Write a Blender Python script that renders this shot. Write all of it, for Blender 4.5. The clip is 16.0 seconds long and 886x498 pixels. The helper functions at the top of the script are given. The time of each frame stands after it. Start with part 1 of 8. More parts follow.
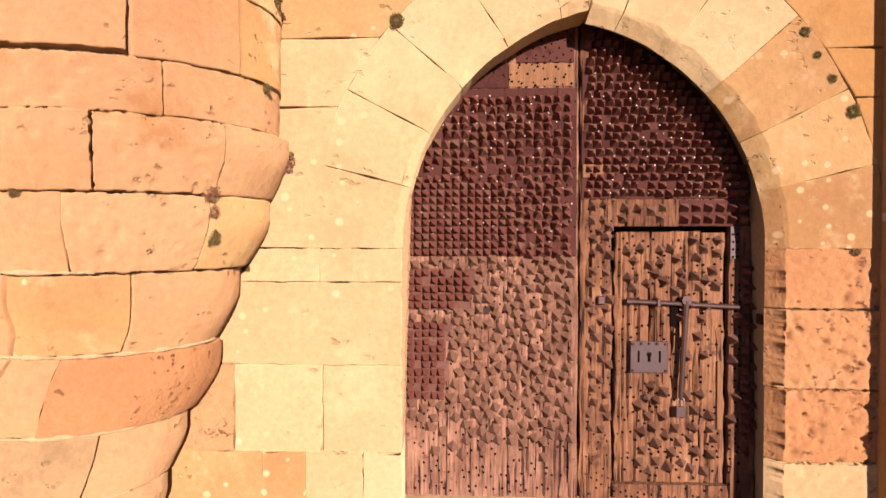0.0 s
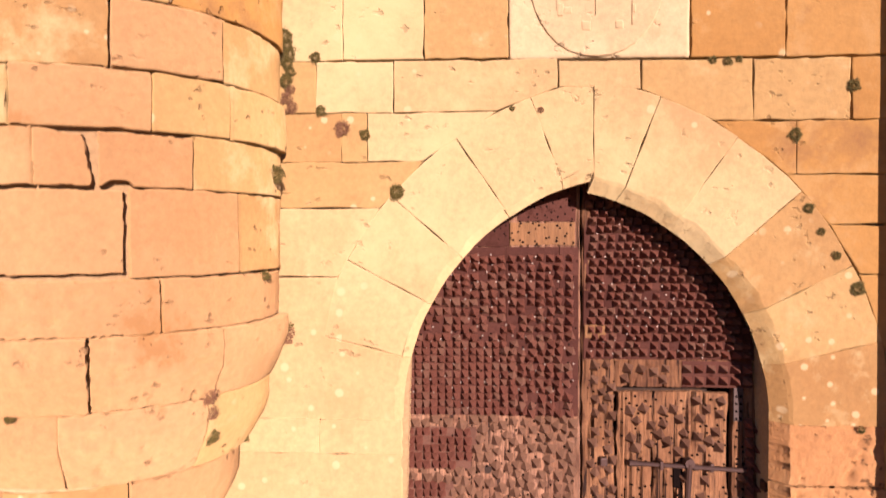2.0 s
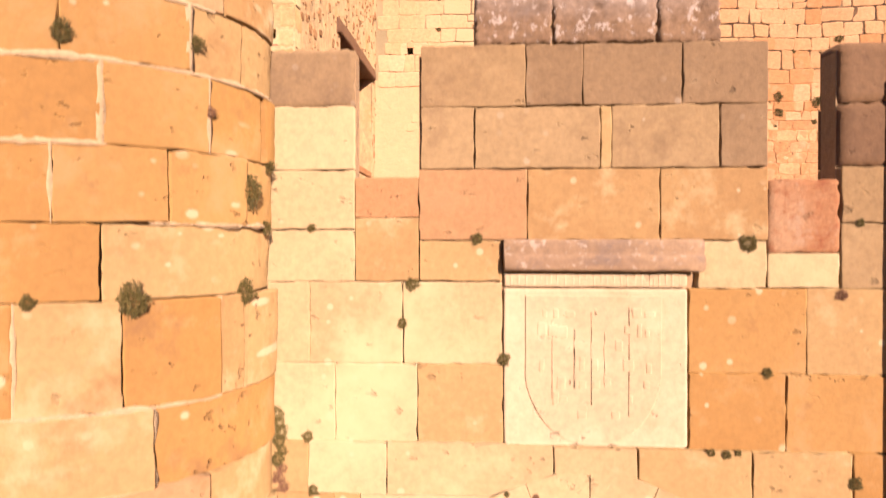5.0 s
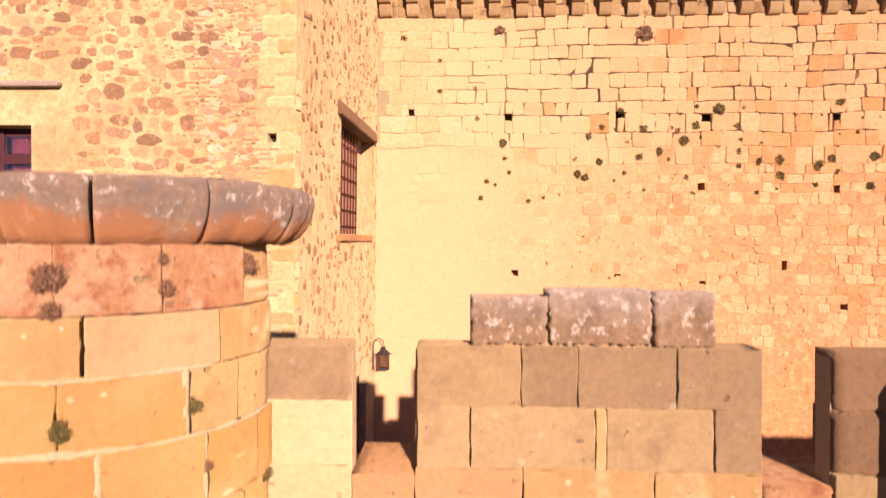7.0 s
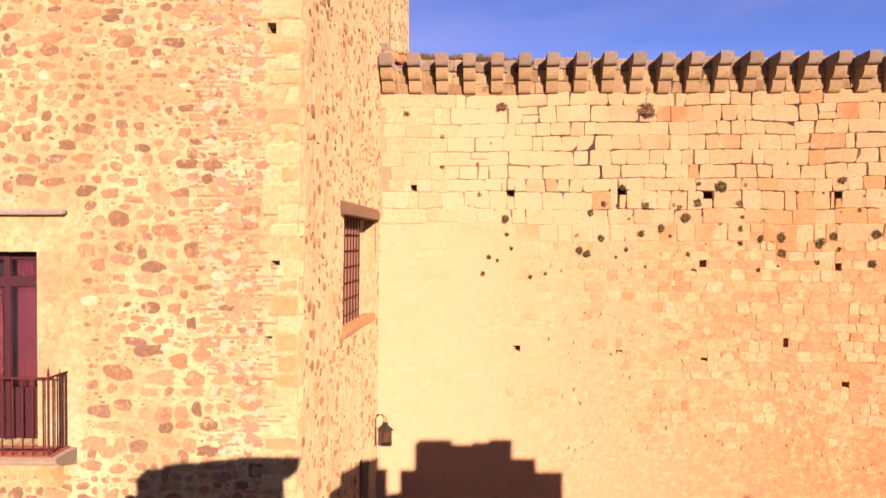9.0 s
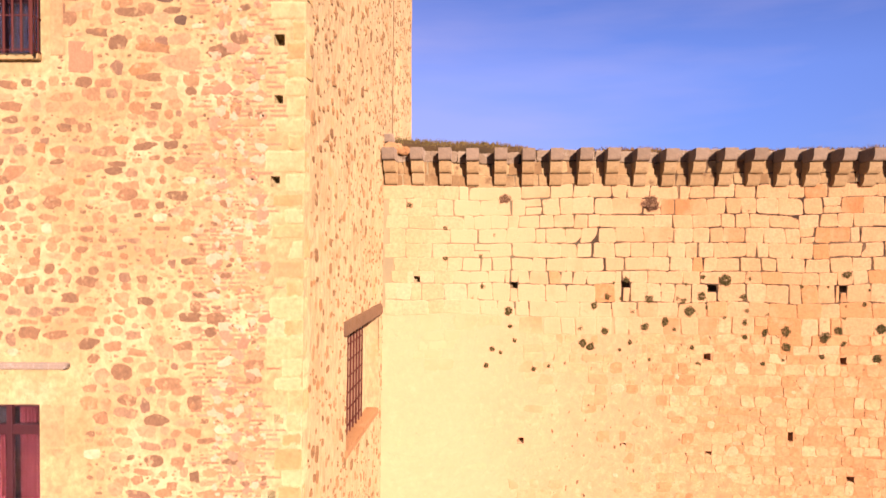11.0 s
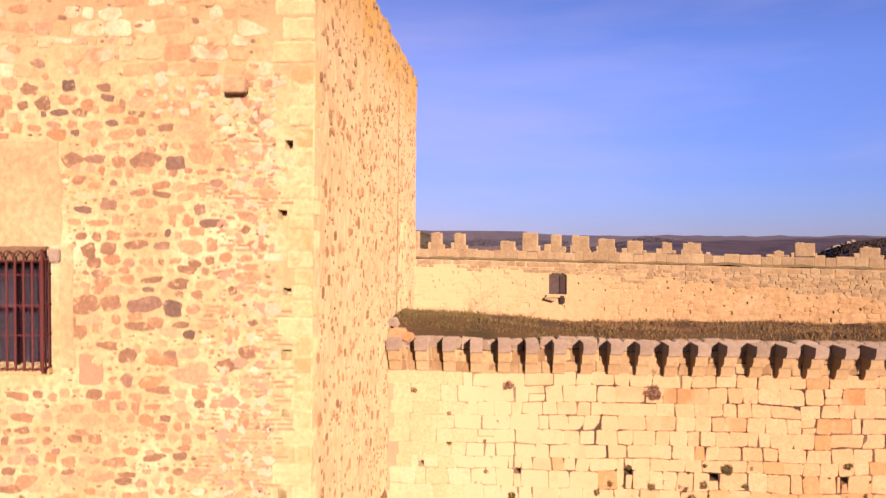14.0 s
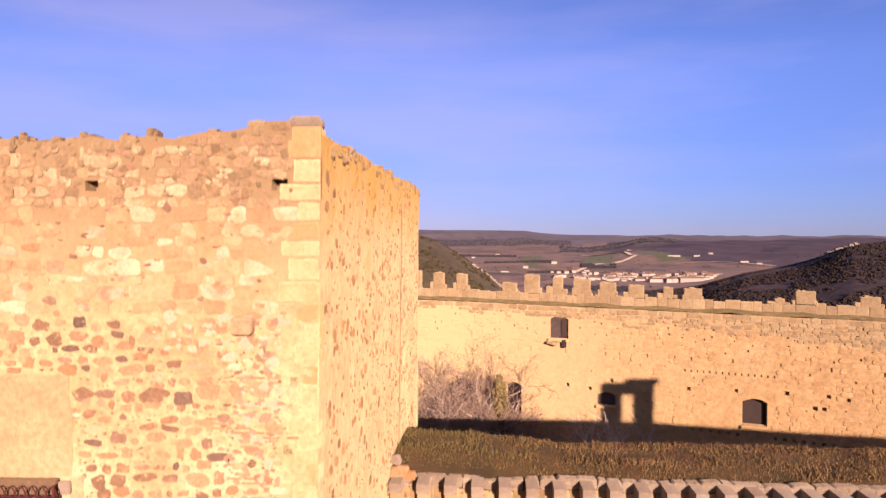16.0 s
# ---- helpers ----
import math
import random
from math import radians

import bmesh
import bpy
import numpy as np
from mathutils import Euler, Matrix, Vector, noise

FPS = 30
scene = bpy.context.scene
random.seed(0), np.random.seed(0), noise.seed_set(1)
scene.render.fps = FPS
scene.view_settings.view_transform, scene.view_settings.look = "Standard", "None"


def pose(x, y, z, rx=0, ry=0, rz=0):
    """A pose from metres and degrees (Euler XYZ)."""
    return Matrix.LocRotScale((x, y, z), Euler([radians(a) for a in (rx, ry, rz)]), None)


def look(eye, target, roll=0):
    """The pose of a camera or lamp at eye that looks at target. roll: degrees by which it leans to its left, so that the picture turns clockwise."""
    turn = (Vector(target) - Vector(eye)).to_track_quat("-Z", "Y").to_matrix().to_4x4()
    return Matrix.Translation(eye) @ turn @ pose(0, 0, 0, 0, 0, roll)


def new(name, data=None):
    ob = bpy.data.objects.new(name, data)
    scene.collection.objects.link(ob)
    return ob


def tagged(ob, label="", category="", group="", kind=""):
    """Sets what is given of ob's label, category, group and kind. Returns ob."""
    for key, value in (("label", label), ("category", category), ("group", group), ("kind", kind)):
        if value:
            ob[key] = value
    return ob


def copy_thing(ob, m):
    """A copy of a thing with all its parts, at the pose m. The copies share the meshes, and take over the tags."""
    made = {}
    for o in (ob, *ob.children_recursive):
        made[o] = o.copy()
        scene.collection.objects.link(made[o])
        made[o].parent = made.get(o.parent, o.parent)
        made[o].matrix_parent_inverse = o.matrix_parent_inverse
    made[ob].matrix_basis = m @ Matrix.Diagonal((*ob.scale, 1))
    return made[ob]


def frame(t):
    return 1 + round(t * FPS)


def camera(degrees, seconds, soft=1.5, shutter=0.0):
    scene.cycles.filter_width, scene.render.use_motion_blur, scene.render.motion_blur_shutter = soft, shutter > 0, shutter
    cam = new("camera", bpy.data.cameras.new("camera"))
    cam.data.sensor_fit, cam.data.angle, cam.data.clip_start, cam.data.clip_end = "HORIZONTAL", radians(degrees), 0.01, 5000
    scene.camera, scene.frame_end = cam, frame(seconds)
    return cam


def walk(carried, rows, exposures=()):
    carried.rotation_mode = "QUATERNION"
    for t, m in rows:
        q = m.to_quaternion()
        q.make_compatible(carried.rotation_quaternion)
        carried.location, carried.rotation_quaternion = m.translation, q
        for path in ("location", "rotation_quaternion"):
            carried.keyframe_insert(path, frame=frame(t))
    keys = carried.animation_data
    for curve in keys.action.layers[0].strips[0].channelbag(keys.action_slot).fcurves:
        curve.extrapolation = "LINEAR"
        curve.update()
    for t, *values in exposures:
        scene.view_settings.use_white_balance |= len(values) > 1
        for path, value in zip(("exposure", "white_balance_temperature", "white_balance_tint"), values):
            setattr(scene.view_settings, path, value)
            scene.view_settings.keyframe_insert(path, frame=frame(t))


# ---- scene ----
cam = camera(65.1, 16.0, shutter=0.5)
EXPOSURE, KELVIN, TINT = 0.95, 6500, 45.0
METRES, EYE, TILT, LEAN, TURN = 18.0, 1.65, -1.2, 0.0, 0.0
ROWS = [
    (0.0, 0.0, 0.0, 0.0, 0.0, 0.0, -0.0),
    (0.5, -0.0001, -0.0003, 0.01, -0.02, 0.05, 0.01),
    (1.0, 0.0002, -0.0, 0.023, 0.05, 0.16, 0.06),
    (1.5, -0.0001, 0.0009, 0.0373, 0.04, 0.17, 0.08),
    (2.0, -0.0005, 0.0018, 0.0531, -0.07, 0.23, 0.09),
    (2.5, -0.0005, 0.0024, 0.0686, -0.02, 0.31, 0.09),
    (3.0, -0.0002, 0.0025, 0.0855, 0.05, 0.43, 0.06),
    (3.5, 0.0008, 0.0026, 0.103, 0.15, 0.49, 0.02),
    (4.0, 0.0034, 0.0028, 0.1244, 0.32, 0.59, 0.0),
    (4.5, 0.004, 0.0034, 0.1458, 0.42, 0.68, 0.01),
    (5.0, 0.0036, 0.0039, 0.1694, 0.49, 0.68, 0.01),
    (7.5, 0.0059, 0.0007, 0.2874, 0.75, 0.55, -0.02),
    (8.0, 0.0056, -0.0008, 0.3156, 0.8, 0.52, -0.04),
    (8.5, 0.0055, -0.0022, 0.3419, 0.85, 0.55, -0.03),
    (9.0, 0.0059, -0.0032, 0.3728, 0.9, 0.54, -0.04),
    (11.5, 0.003, -0.002, 0.5496, 1.09, 0.5, -0.04),
    (12.0, 0.0024, -0.004, 0.5953, 1.15, 0.41, -0.06),
    (12.5, 0.002, -0.0059, 0.6399, 1.2, 0.33, -0.09),
    (13.0, 0.002, -0.008, 0.6901, 1.24, 0.23, -0.11),
    (13.5, 0.0025, -0.0101, 0.7356, 1.28, 0.26, -0.08),
    (14.0, 0.0026, -0.0121, 0.7864, 1.31, 0.23, -0.08),
    (14.5, 0.0026, -0.0147, 0.8344, 1.35, 0.24, -0.07),
    (15.0, 0.0027, -0.0183, 0.8887, 1.4, 0.23, -0.07),
    (15.5, 0.0028, -0.022, 0.9402, 1.44, 0.21, -0.08),
    (16.0, 0.0033, -0.0273, 0.9987, 1.5, 0.13, -0.15),
]
walk(cam, [(t, pose(0, 0, EYE, TILT, LEAN, TURN) @ pose(METRES * x, METRES * y, METRES * z, 90 + pitch, roll, yaw)) for t, x, y, z, yaw, pitch, roll in ROWS],
     exposures=[(0.0, EXPOSURE, KELVIN, TINT), (16.0, EXPOSURE, KELVIN, TINT)])

# ---- world and sun ----
SUN_WAY = Vector((-0.224, 0.946, -0.229)).normalized()
world = bpy.data.worlds.new("sky")
scene.world = world
world.use_nodes = True
wn = world.node_tree.nodes
sky = wn.new("ShaderNodeTexSky")
sky.sky_type = "NISHITA"
sky.sun_disc = False
sky.sun_elevation = math.asin(-SUN_WAY.z)
sky.sun_rotation = math.atan2(-SUN_WAY.x, -SUN_WAY.y)
sky.air_density, sky.dust_density, sky.ozone_density = 0.75, 0.0, 5.0
wn["Background"].inputs[1].default_value = 0.0695
# sky tinted by height: horizon painted hazy lavender, overhead dimmed to warm the shade
sky_tint = wn.new("ShaderNodeMix")
sky_tint.data_type, sky_tint.blend_type = "RGBA", "MULTIPLY"
sky_tint.inputs[0].default_value = 1.0
sky_tint.inputs[7].default_value = (1.06, 0.95, 1.12, 1)
world.node_tree.links.new(sky.outputs[0], sky_tint.inputs[6])
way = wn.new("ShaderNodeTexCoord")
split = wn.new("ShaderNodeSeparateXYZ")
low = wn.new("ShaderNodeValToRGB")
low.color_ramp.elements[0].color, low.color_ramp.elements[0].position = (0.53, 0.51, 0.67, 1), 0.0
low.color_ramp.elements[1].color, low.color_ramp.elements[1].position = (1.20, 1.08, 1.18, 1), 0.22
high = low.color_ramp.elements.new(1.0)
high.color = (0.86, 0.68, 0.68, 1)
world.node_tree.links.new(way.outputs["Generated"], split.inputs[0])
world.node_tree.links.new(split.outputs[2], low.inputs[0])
world.node_tree.links.new(low.outputs[0], sky_tint.inputs[7])
stretch = wn.new("ShaderNodeMapping")
stretch.inputs["Scale"].default_value, stretch.inputs["Rotation"].default_value = (1.2, 2.4, 7.5), (0.10, 0.16, 0.4)
cirrus = wn.new("ShaderNodeTexNoise")
cirrus.inputs["Scale"].default_value, cirrus.inputs["Detail"].default_value = 1.6, 7
thin = wn.new("ShaderNodeMapRange")
thin.inputs[1].default_value, thin.inputs[2].default_value, thin.inputs[4].default_value = 0.42, 0.78, 0.26
veil = wn.new("ShaderNodeMix")
veil.data_type = "RGBA"
veil.inputs[7].default_value = (5.2, 4.9, 5.6, 1)
world.node_tree.links.new(way.outputs["Generated"], stretch.inputs[0])
world.node_tree.links.new(stretch.outputs[0], cirrus.inputs["Vector"])
# veil thickened towards -x to brighten that side of the sky
drift = wn.new("ShaderNodeMapRange")
drift.inputs[1].default_value, drift.inputs[2].default_value, drift.inputs[3].default_value, drift.inputs[4].default_value = -0.05, 0.45, 0.19, -0.15
world.node_tree.links.new(split.outputs[0], drift.inputs[0])
bank = wn.new("ShaderNodeMath")
world.node_tree.links.new(cirrus.outputs["Fac"], bank.inputs[0])
world.node_tree.links.new(drift.outputs[0], bank.inputs[1])
world.node_tree.links.new(bank.outputs[0], thin.inputs[0])
world.node_tree.links.new(thin.outputs[0], veil.inputs[0])
world.node_tree.links.new(sky_tint.outputs[2], veil.inputs[6])
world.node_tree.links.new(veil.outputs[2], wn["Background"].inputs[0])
lamp = bpy.data.lights.new("sun", "SUN")
lamp.energy, lamp.angle, lamp.color = 4.45, radians(0.6), (1.0, 0.96, 0.88)
sun = new("sun", lamp)
sun.matrix_world = look((0, 0, 60), Vector((0, 0, 60)) + SUN_WAY)


# ---- materials ----
ALBEDO_SCALE = (0.66, 0.578, 0.435)  # albedo cut on every colour below, to deepen and warm the shade


def scaled(c):
    return tuple(q * k for q, k in zip(c, ALBEDO_SCALE))


def surf(name, cols, rough=0.9, big=1.2, fine=28.0, bump=0.35, dist=0.02, rand=0.5, metal=0.0, pits=0.0, streak=0.0, island=False, blotch=None, blotch2=None, vary=0.35, spec=0.3, spots=None, cracks=0.0, fade=None, pitdark=0.45, pitlo=0.645):
    """Procedural surface: cols is a ramp of colours; rand is the share of piece-by-piece variation."""
    cols = [scaled(c) for c in cols]
    blotch, blotch2 = [(scaled(b[0]), *b[1:]) if b else None for b in (blotch, blotch2)]
    spots = (spots[0], scaled(spots[1]), *spots[2:]) if spots else None
    fade = (*fade[:2], scaled(fade[2]), *fade[3:]) if fade else None
    m = bpy.data.materials.new(name)
    m.use_nodes = True
    n, ln = m.node_tree.nodes, m.node_tree.links
    bs = n["Principled BSDF"]
    bs.inputs["Roughness"].default_value, bs.inputs["Metallic"].default_value = rough, metal
    bs.inputs["Specular IOR Level"].default_value = spec
    bs.inputs["Diffuse Roughness"].default_value = 1.0 if rough > 0.75 else 0.3
    tc = n.new("ShaderNodeTexCoord")
    if island:
        r_out = n.new("ShaderNodeNewGeometry").outputs["Random Per Island"]
    else:
        r_out = n.new("ShaderNodeObjectInfo").outputs["Random"]

    def math_node(op, a, b):
        q = n.new("ShaderNodeMath")
        q.operation = op
        for i, val in enumerate((a, b)):
            if isinstance(val, (int, float)):
                q.inputs[i].default_value = val
            else:
                ln.new(val, q.inputs[i])
        return q.outputs[0]

    def noise_tex(scale, detail, rough_=0.6, squash=None):
        q = n.new("ShaderNodeTexNoise")
        q.inputs["Scale"].default_value, q.inputs["Detail"].default_value, q.inputs["Roughness"].default_value = scale, detail, rough_
        src = tc.outputs["Object"]
        if squash:
            mp = n.new("ShaderNodeMapping")
            mp.inputs["Scale"].default_value = squash
            ln.new(src, mp.inputs["Vector"])
            src = mp.outputs[0]
        ln.new(src, q.inputs["Vector"])
        return q.outputs["Fac"]

    patch = noise_tex(big, 5)
    grain = noise_tex(fine, 6, 0.7, (1, 1, streak) if streak else None)
    mixed = math_node("ADD", math_node("MULTIPLY", r_out, rand), math_node("MULTIPLY", math_node("ADD", math_node("MULTIPLY", math_node("SUBTRACT", patch, 0.5), 1.9), 0.5), 1.0 - rand))
    ramp = n.new("ShaderNodeValToRGB")
    el = ramp.color_ramp.elements
    while len(el) < len(cols):
        el.new(0.5)
    for k, c in enumerate(cols):
        el[k].position, el[k].color = (k / max(1, len(cols) - 1)) * 0.8 + 0.1, (*c, 1)
    ln.new(mixed, ramp.inputs[0])
    hsv = n.new("ShaderNodeHueSaturation")
    ln.new(math_node("ADD", math_node("MULTIPLY", math_node("SUBTRACT", grain, 0.5), vary * 2.4), 1.0), hsv.inputs["Value"])
    ln.new(ramp.outputs[0], hsv.inputs["Color"])
    col = hsv.outputs[0]
    for bc, bscale, lo, hi in [b for b in (blotch, blotch2) if b]:
        rr_ = n.new("ShaderNodeMapRange")
        rr_.inputs[1].default_value, rr_.inputs[2].default_value = lo, hi
        ln.new(noise_tex(bscale, 8, 0.7), rr_.inputs[0])
        mx = n.new("ShaderNodeMix")
        mx.data_type = "RGBA"
        ln.new(rr_.outputs[0], mx.inputs[0])
        ln.new(col, mx.inputs[6])
        mx.inputs[7].default_value = (*bc, 1)
        col = mx.outputs[2]
    def blend(fac, colour, into):
        mx = n.new("ShaderNodeMix")
        mx.data_type = "RGBA"
        ln.new(fac, mx.inputs[0])
        ln.new(into, mx.inputs[6])
        mx.inputs[7].default_value = (*colour, 1)
        return mx.outputs[2]

    def step_map(src, lo, hi):
        mr = n.new("ShaderNodeMapRange")
        mr.inputs[1].default_value, mr.inputs[2].default_value = lo, hi
        ln.new(src, mr.inputs[0])
        return mr.outputs[0]

    def dabs(scale):
        """Scattered small round spots on an upright face."""
        vo = n.new("ShaderNodeTexVoronoi")
        vo.voronoi_dimensions = "2D"
        vo.inputs["Scale"].default_value = scale
        mp = n.new("ShaderNodeMapping")
        mp.inputs["Rotation"].default_value = (math.pi / 2, 0, 0)
        ln.new(tc.outputs["Object"], mp.inputs["Vector"])
        ln.new(mp.outputs[0], vo.inputs["Vector"])
        sep = n.new("ShaderNodeSeparateColor")
        ln.new(vo.outputs["Color"], sep.inputs[0])
        reach = math_node("ADD", 0.03, math_node("MULTIPLY", sep.outputs[1], 0.13))
        near = math_node("SUBTRACT", math_node("ADD", vo.outputs["Distance"], math_node("MULTIPLY", math_node("SUBTRACT", grain, 0.5), 0.16)), reach)
        return math_node("MULTIPLY", math_node("SUBTRACT", 1.0, step_map(near, -0.02, 0.05)), step_map(sep.outputs[0], 0.55, 0.57))

    height = math_node("ADD", grain, math_node("MULTIPLY", noise_tex(fine * 0.22, 4), 1.6))
    normal = None
    if pits:
        hollow = math_node("MULTIPLY", step_map(noise_tex(pits, 3, 0.55, (0.8, 1, 1.3)), pitlo, pitlo + 0.055), step_map(noise_tex(pits * 0.16, 3), 0.46, 0.56))
        # colour darkened inside pits as well, in place of their shade
        col = blend(math_node("MULTIPLY", hollow, pitdark), tuple(c * 0.4 for c in cols[0]), col)
        pb = n.new("ShaderNodeBump")
        pb.invert = True
        pb.inputs["Strength"].default_value, pb.inputs["Distance"].default_value = 1.0, 0.012
        ln.new(hollow, pb.inputs["Height"])
        normal = pb.outputs[0]
    if spots:
        sc, scol, lo, hi = spots
        dots = math_node("MULTIPLY", dabs(sc), step_map(noise_tex(sc * 0.2, 2), lo, hi))
        col = blend(math_node("MULTIPLY", dots, 0.8), scol, col)
    if cracks:
        split = step_map(noise_tex(fine * 0.55, 4, 0.6, (1, 1, 0.055)), 0.60, 0.65)
        split = math_node("MULTIPLY", split, cracks)
        col = blend(split, tuple(c * 0.18 for c in cols[0]), col)
        height = math_node("SUBTRACT", height, math_node("MULTIPLY", split, 2.2))
    if fade:
        x0, x1, fcol, axis, swing, share = (*fade, 0, 6.0, 1.0)[:6] if len(fade) == 3 else fade
        sep = n.new("ShaderNodeSeparateXYZ")
        ln.new(tc.outputs["Object"], sep.inputs[0])
        edge = step_map(math_node("ADD", sep.outputs[axis], math_node("ADD", math_node("MULTIPLY", math_node("SUBTRACT", patch, 0.5), swing), math_node("MULTIPLY", math_node("SUBTRACT", grain, 0.5), swing * 0.5))), x0, x1)
        col = blend(math_node("MULTIPLY", math_node("SUBTRACT", 1.0, edge), share), fcol, col)
    ln.new(col, bs.inputs["Base Color"])
    bp = n.new("ShaderNodeBump")
    bp.inputs["Strength"].default_value, bp.inputs["Distance"].default_value = bump, dist
    ln.new(height, bp.inputs["Height"])
    if normal:
        ln.new(normal, bp.inputs["Normal"])
    ln.new(bp.outputs[0], bs.inputs["Normal"])
    return m


def plain_glass(name, tint):
    m = bpy.data.materials.new(name)
    m.use_nodes = True
    b = m.node_tree.nodes["Principled BSDF"]
    b.inputs["Base Color"].default_value = (*tint, 1)
    b.inputs["Transmission Weight"].default_value, b.inputs["Roughness"].default_value, b.inputs["IOR"].default_value = 1.0, 0.05, 1.45
    return m


SPOT = (0.86, 0.74, 0.46)
GOLD = surf("golden_sandstone", [(0.525, 0.314, 0.119), (0.604, 0.4, 0.163), (0.648, 0.461, 0.198), (0.683, 0.511, 0.237)], vary=0.25, pits=15, bump=0.3, spots=(8, SPOT, 0.50, 0.58), blotch=((0.723, 0.588, 0.307), 2.6, 0.53, 0.66), blotch2=((0.485, 0.284, 0.109), 1.9, 0.575, 0.75))
PALE = surf("pale_sandstone", [(0.666, 0.498, 0.251), (0.728, 0.587, 0.316), (0.77, 0.652, 0.372)], vary=0.25, pits=13, bump=0.3, spots=(7, SPOT, 0.50, 0.58), blotch=((0.634, 0.432, 0.21), 1.4, 0.57, 0.76), blotch2=((0.812, 0.72, 0.41), 1.1, 0.52, 0.68))
ORANGE = surf("orange_sandstone", [(0.554, 0.306, 0.0831), (0.614, 0.365, 0.113), (0.653, 0.426, 0.157)], vary=0.2, pits=14, bump=0.3, spots=(7.5, SPOT, 0.50, 0.58), blotch=((0.653, 0.434, 0.176), 2.4, 0.52, 0.64), blotch2=((0.446, 0.247, 0.0929), 1.8, 0.56, 0.68))
# dark pits and blotches here stand in for the shade of pocks
ROSE = surf("rose_sandstone", pitdark=0.9, pitlo=0.62, cols=[(0.56, 0.279, 0.108), (0.62, 0.343, 0.147), (0.66, 0.397, 0.186)], vary=0.25, pits=24, bump=0.6, dist=0.03, blotch=((0.67, 0.441, 0.216), 2.2, 0.56, 0.72), blotch2=((0.42, 0.196, 0.0833), 6, 0.62, 0.72))
PEACH = surf("peach_sandstone", [(0.58, 0.342, 0.152), (0.64, 0.413, 0.197), (0.69, 0.479, 0.246)], vary=0.25, pits=12, bump=0.4, dist=0.025, blotch=((0.72, 0.551, 0.306), 2.0, 0.54, 0.72), blotch2=((0.54, 0.306, 0.123), 2.0, 0.55, 0.68))
GREY = surf("weathered_sandstone", [(0.314, 0.211, 0.105), (0.402, 0.278, 0.142), (0.47, 0.335, 0.173)], pits=14, bump=0.4, blotch=((0.265, 0.185, 0.11), 3, 0.52, 0.74), blotch2=((0.529, 0.402, 0.231), 3.4, 0.58, 0.75), spots=(9, (0.608, 0.525, 0.378), 0.52, 0.62))
TAN = surf("tan_sandstone", [(0.441, 0.304, 0.142), (0.519, 0.371, 0.179), (0.578, 0.427, 0.215)], pits=14, bump=0.4, vary=0.3, blotch=((0.353, 0.237, 0.121), 3, 0.54, 0.74), blotch2=((0.627, 0.464, 0.231), 2.4, 0.56, 0.74), spots=(8, (0.686, 0.597, 0.399), 0.54, 0.64))
LICHEN = surf("lichen_covered_stone", [(0.29, 0.19, 0.11), (0.36, 0.24, 0.135), (0.43, 0.285, 0.155)], big=2.5, bump=0.6, rand=0.25, fine=24, vary=0.6, blotch=((0.25, 0.18, 0.125), 3.5, 0.52, 0.68), blotch2=((0.68, 0.61, 0.52), 15, 0.555, 0.62), fade=(6.08, 5.90, (0.60, 0.53, 0.46), 2, 0.34, 0.55))
CORNICE = surf("cornice_lichen_stone", [(0.26, 0.19, 0.138), (0.33, 0.235, 0.16), (0.38, 0.255, 0.155)], big=3.0, bump=0.6, rand=0.1, fine=26, vary=0.6, blotch=((0.25, 0.205, 0.175), 4.5, 0.48, 0.62), blotch2=((0.64, 0.58, 0.50), 19, 0.565, 0.625), fade=(6.42, 6.50, (0.48, 0.205, 0.075), 2, 0.40, 0.85))
HOODSTONE = surf("hood_stone", [(0.42, 0.29, 0.18), (0.52, 0.37, 0.22), (0.58, 0.42, 0.26)], big=3, bump=0.5, fine=26, rand=0.1, blotch2=((0.66, 0.56, 0.43), 18, 0.56, 0.63), blotch=((0.33, 0.25, 0.19), 5, 0.5, 0.66))
DUSKY = surf("dusky_sandstone", [(0.24, 0.145, 0.075), (0.31, 0.19, 0.095), (0.37, 0.235, 0.12)], pits=14, bump=0.4, blotch=((0.20, 0.12, 0.07), 3, 0.52, 0.74), blotch2=((0.46, 0.32, 0.19), 4, 0.60, 0.75))
RED = surf("red_stained_stone", [(0.60, 0.36, 0.18), (0.55, 0.28, 0.125), (0.62, 0.40, 0.22), (0.53, 0.245, 0.105)], blotch=((0.43, 0.17, 0.07), 11, 0.50, 0.64), blotch2=((0.62, 0.44, 0.28), 7, 0.56, 0.68), big=1.6, fine=45, bump=0.5, rand=0.15, pits=12)
SHIELDSTONE = surf("pale_carved_panel_stone", [(0.74, 0.60, 0.37), (0.80, 0.68, 0.44), (0.85, 0.75, 0.51)], vary=0.25, pits=13, bump=0.3, blotch=((0.74, 0.55, 0.32), 2.4, 0.57, 0.70), blotch2=((0.90, 0.80, 0.54), 1.6, 0.52, 0.66))
CREAM = surf("cream_lime_mortar", [(0.69, 0.50, 0.27), (0.76, 0.61, 0.37)], fine=30, bump=0.6, rand=0.2)
MORTAR = surf("lime_mortar", [(0.55, 0.38, 0.20), (0.62, 0.46, 0.26)], fine=40, bump=0.5)
SIDEPLASTER = surf("pale_keep_plaster", [(0.667, 0.46, 0.217), (0.767, 0.58, 0.303), (0.844, 0.69, 0.41)], big=0.9, fine=9, streak=0.4, bump=1.0, dist=0.03, rand=0.0, vary=0.6, blotch=((0.711, 0.46, 0.173), 0.9, 0.52, 0.70), blotch2=((0.488, 0.285, 0.13), 5, 0.60, 0.68), fade=(21.2, 19.2, (0.621, 0.35, 0.054), 2, 3.5, 0.85))
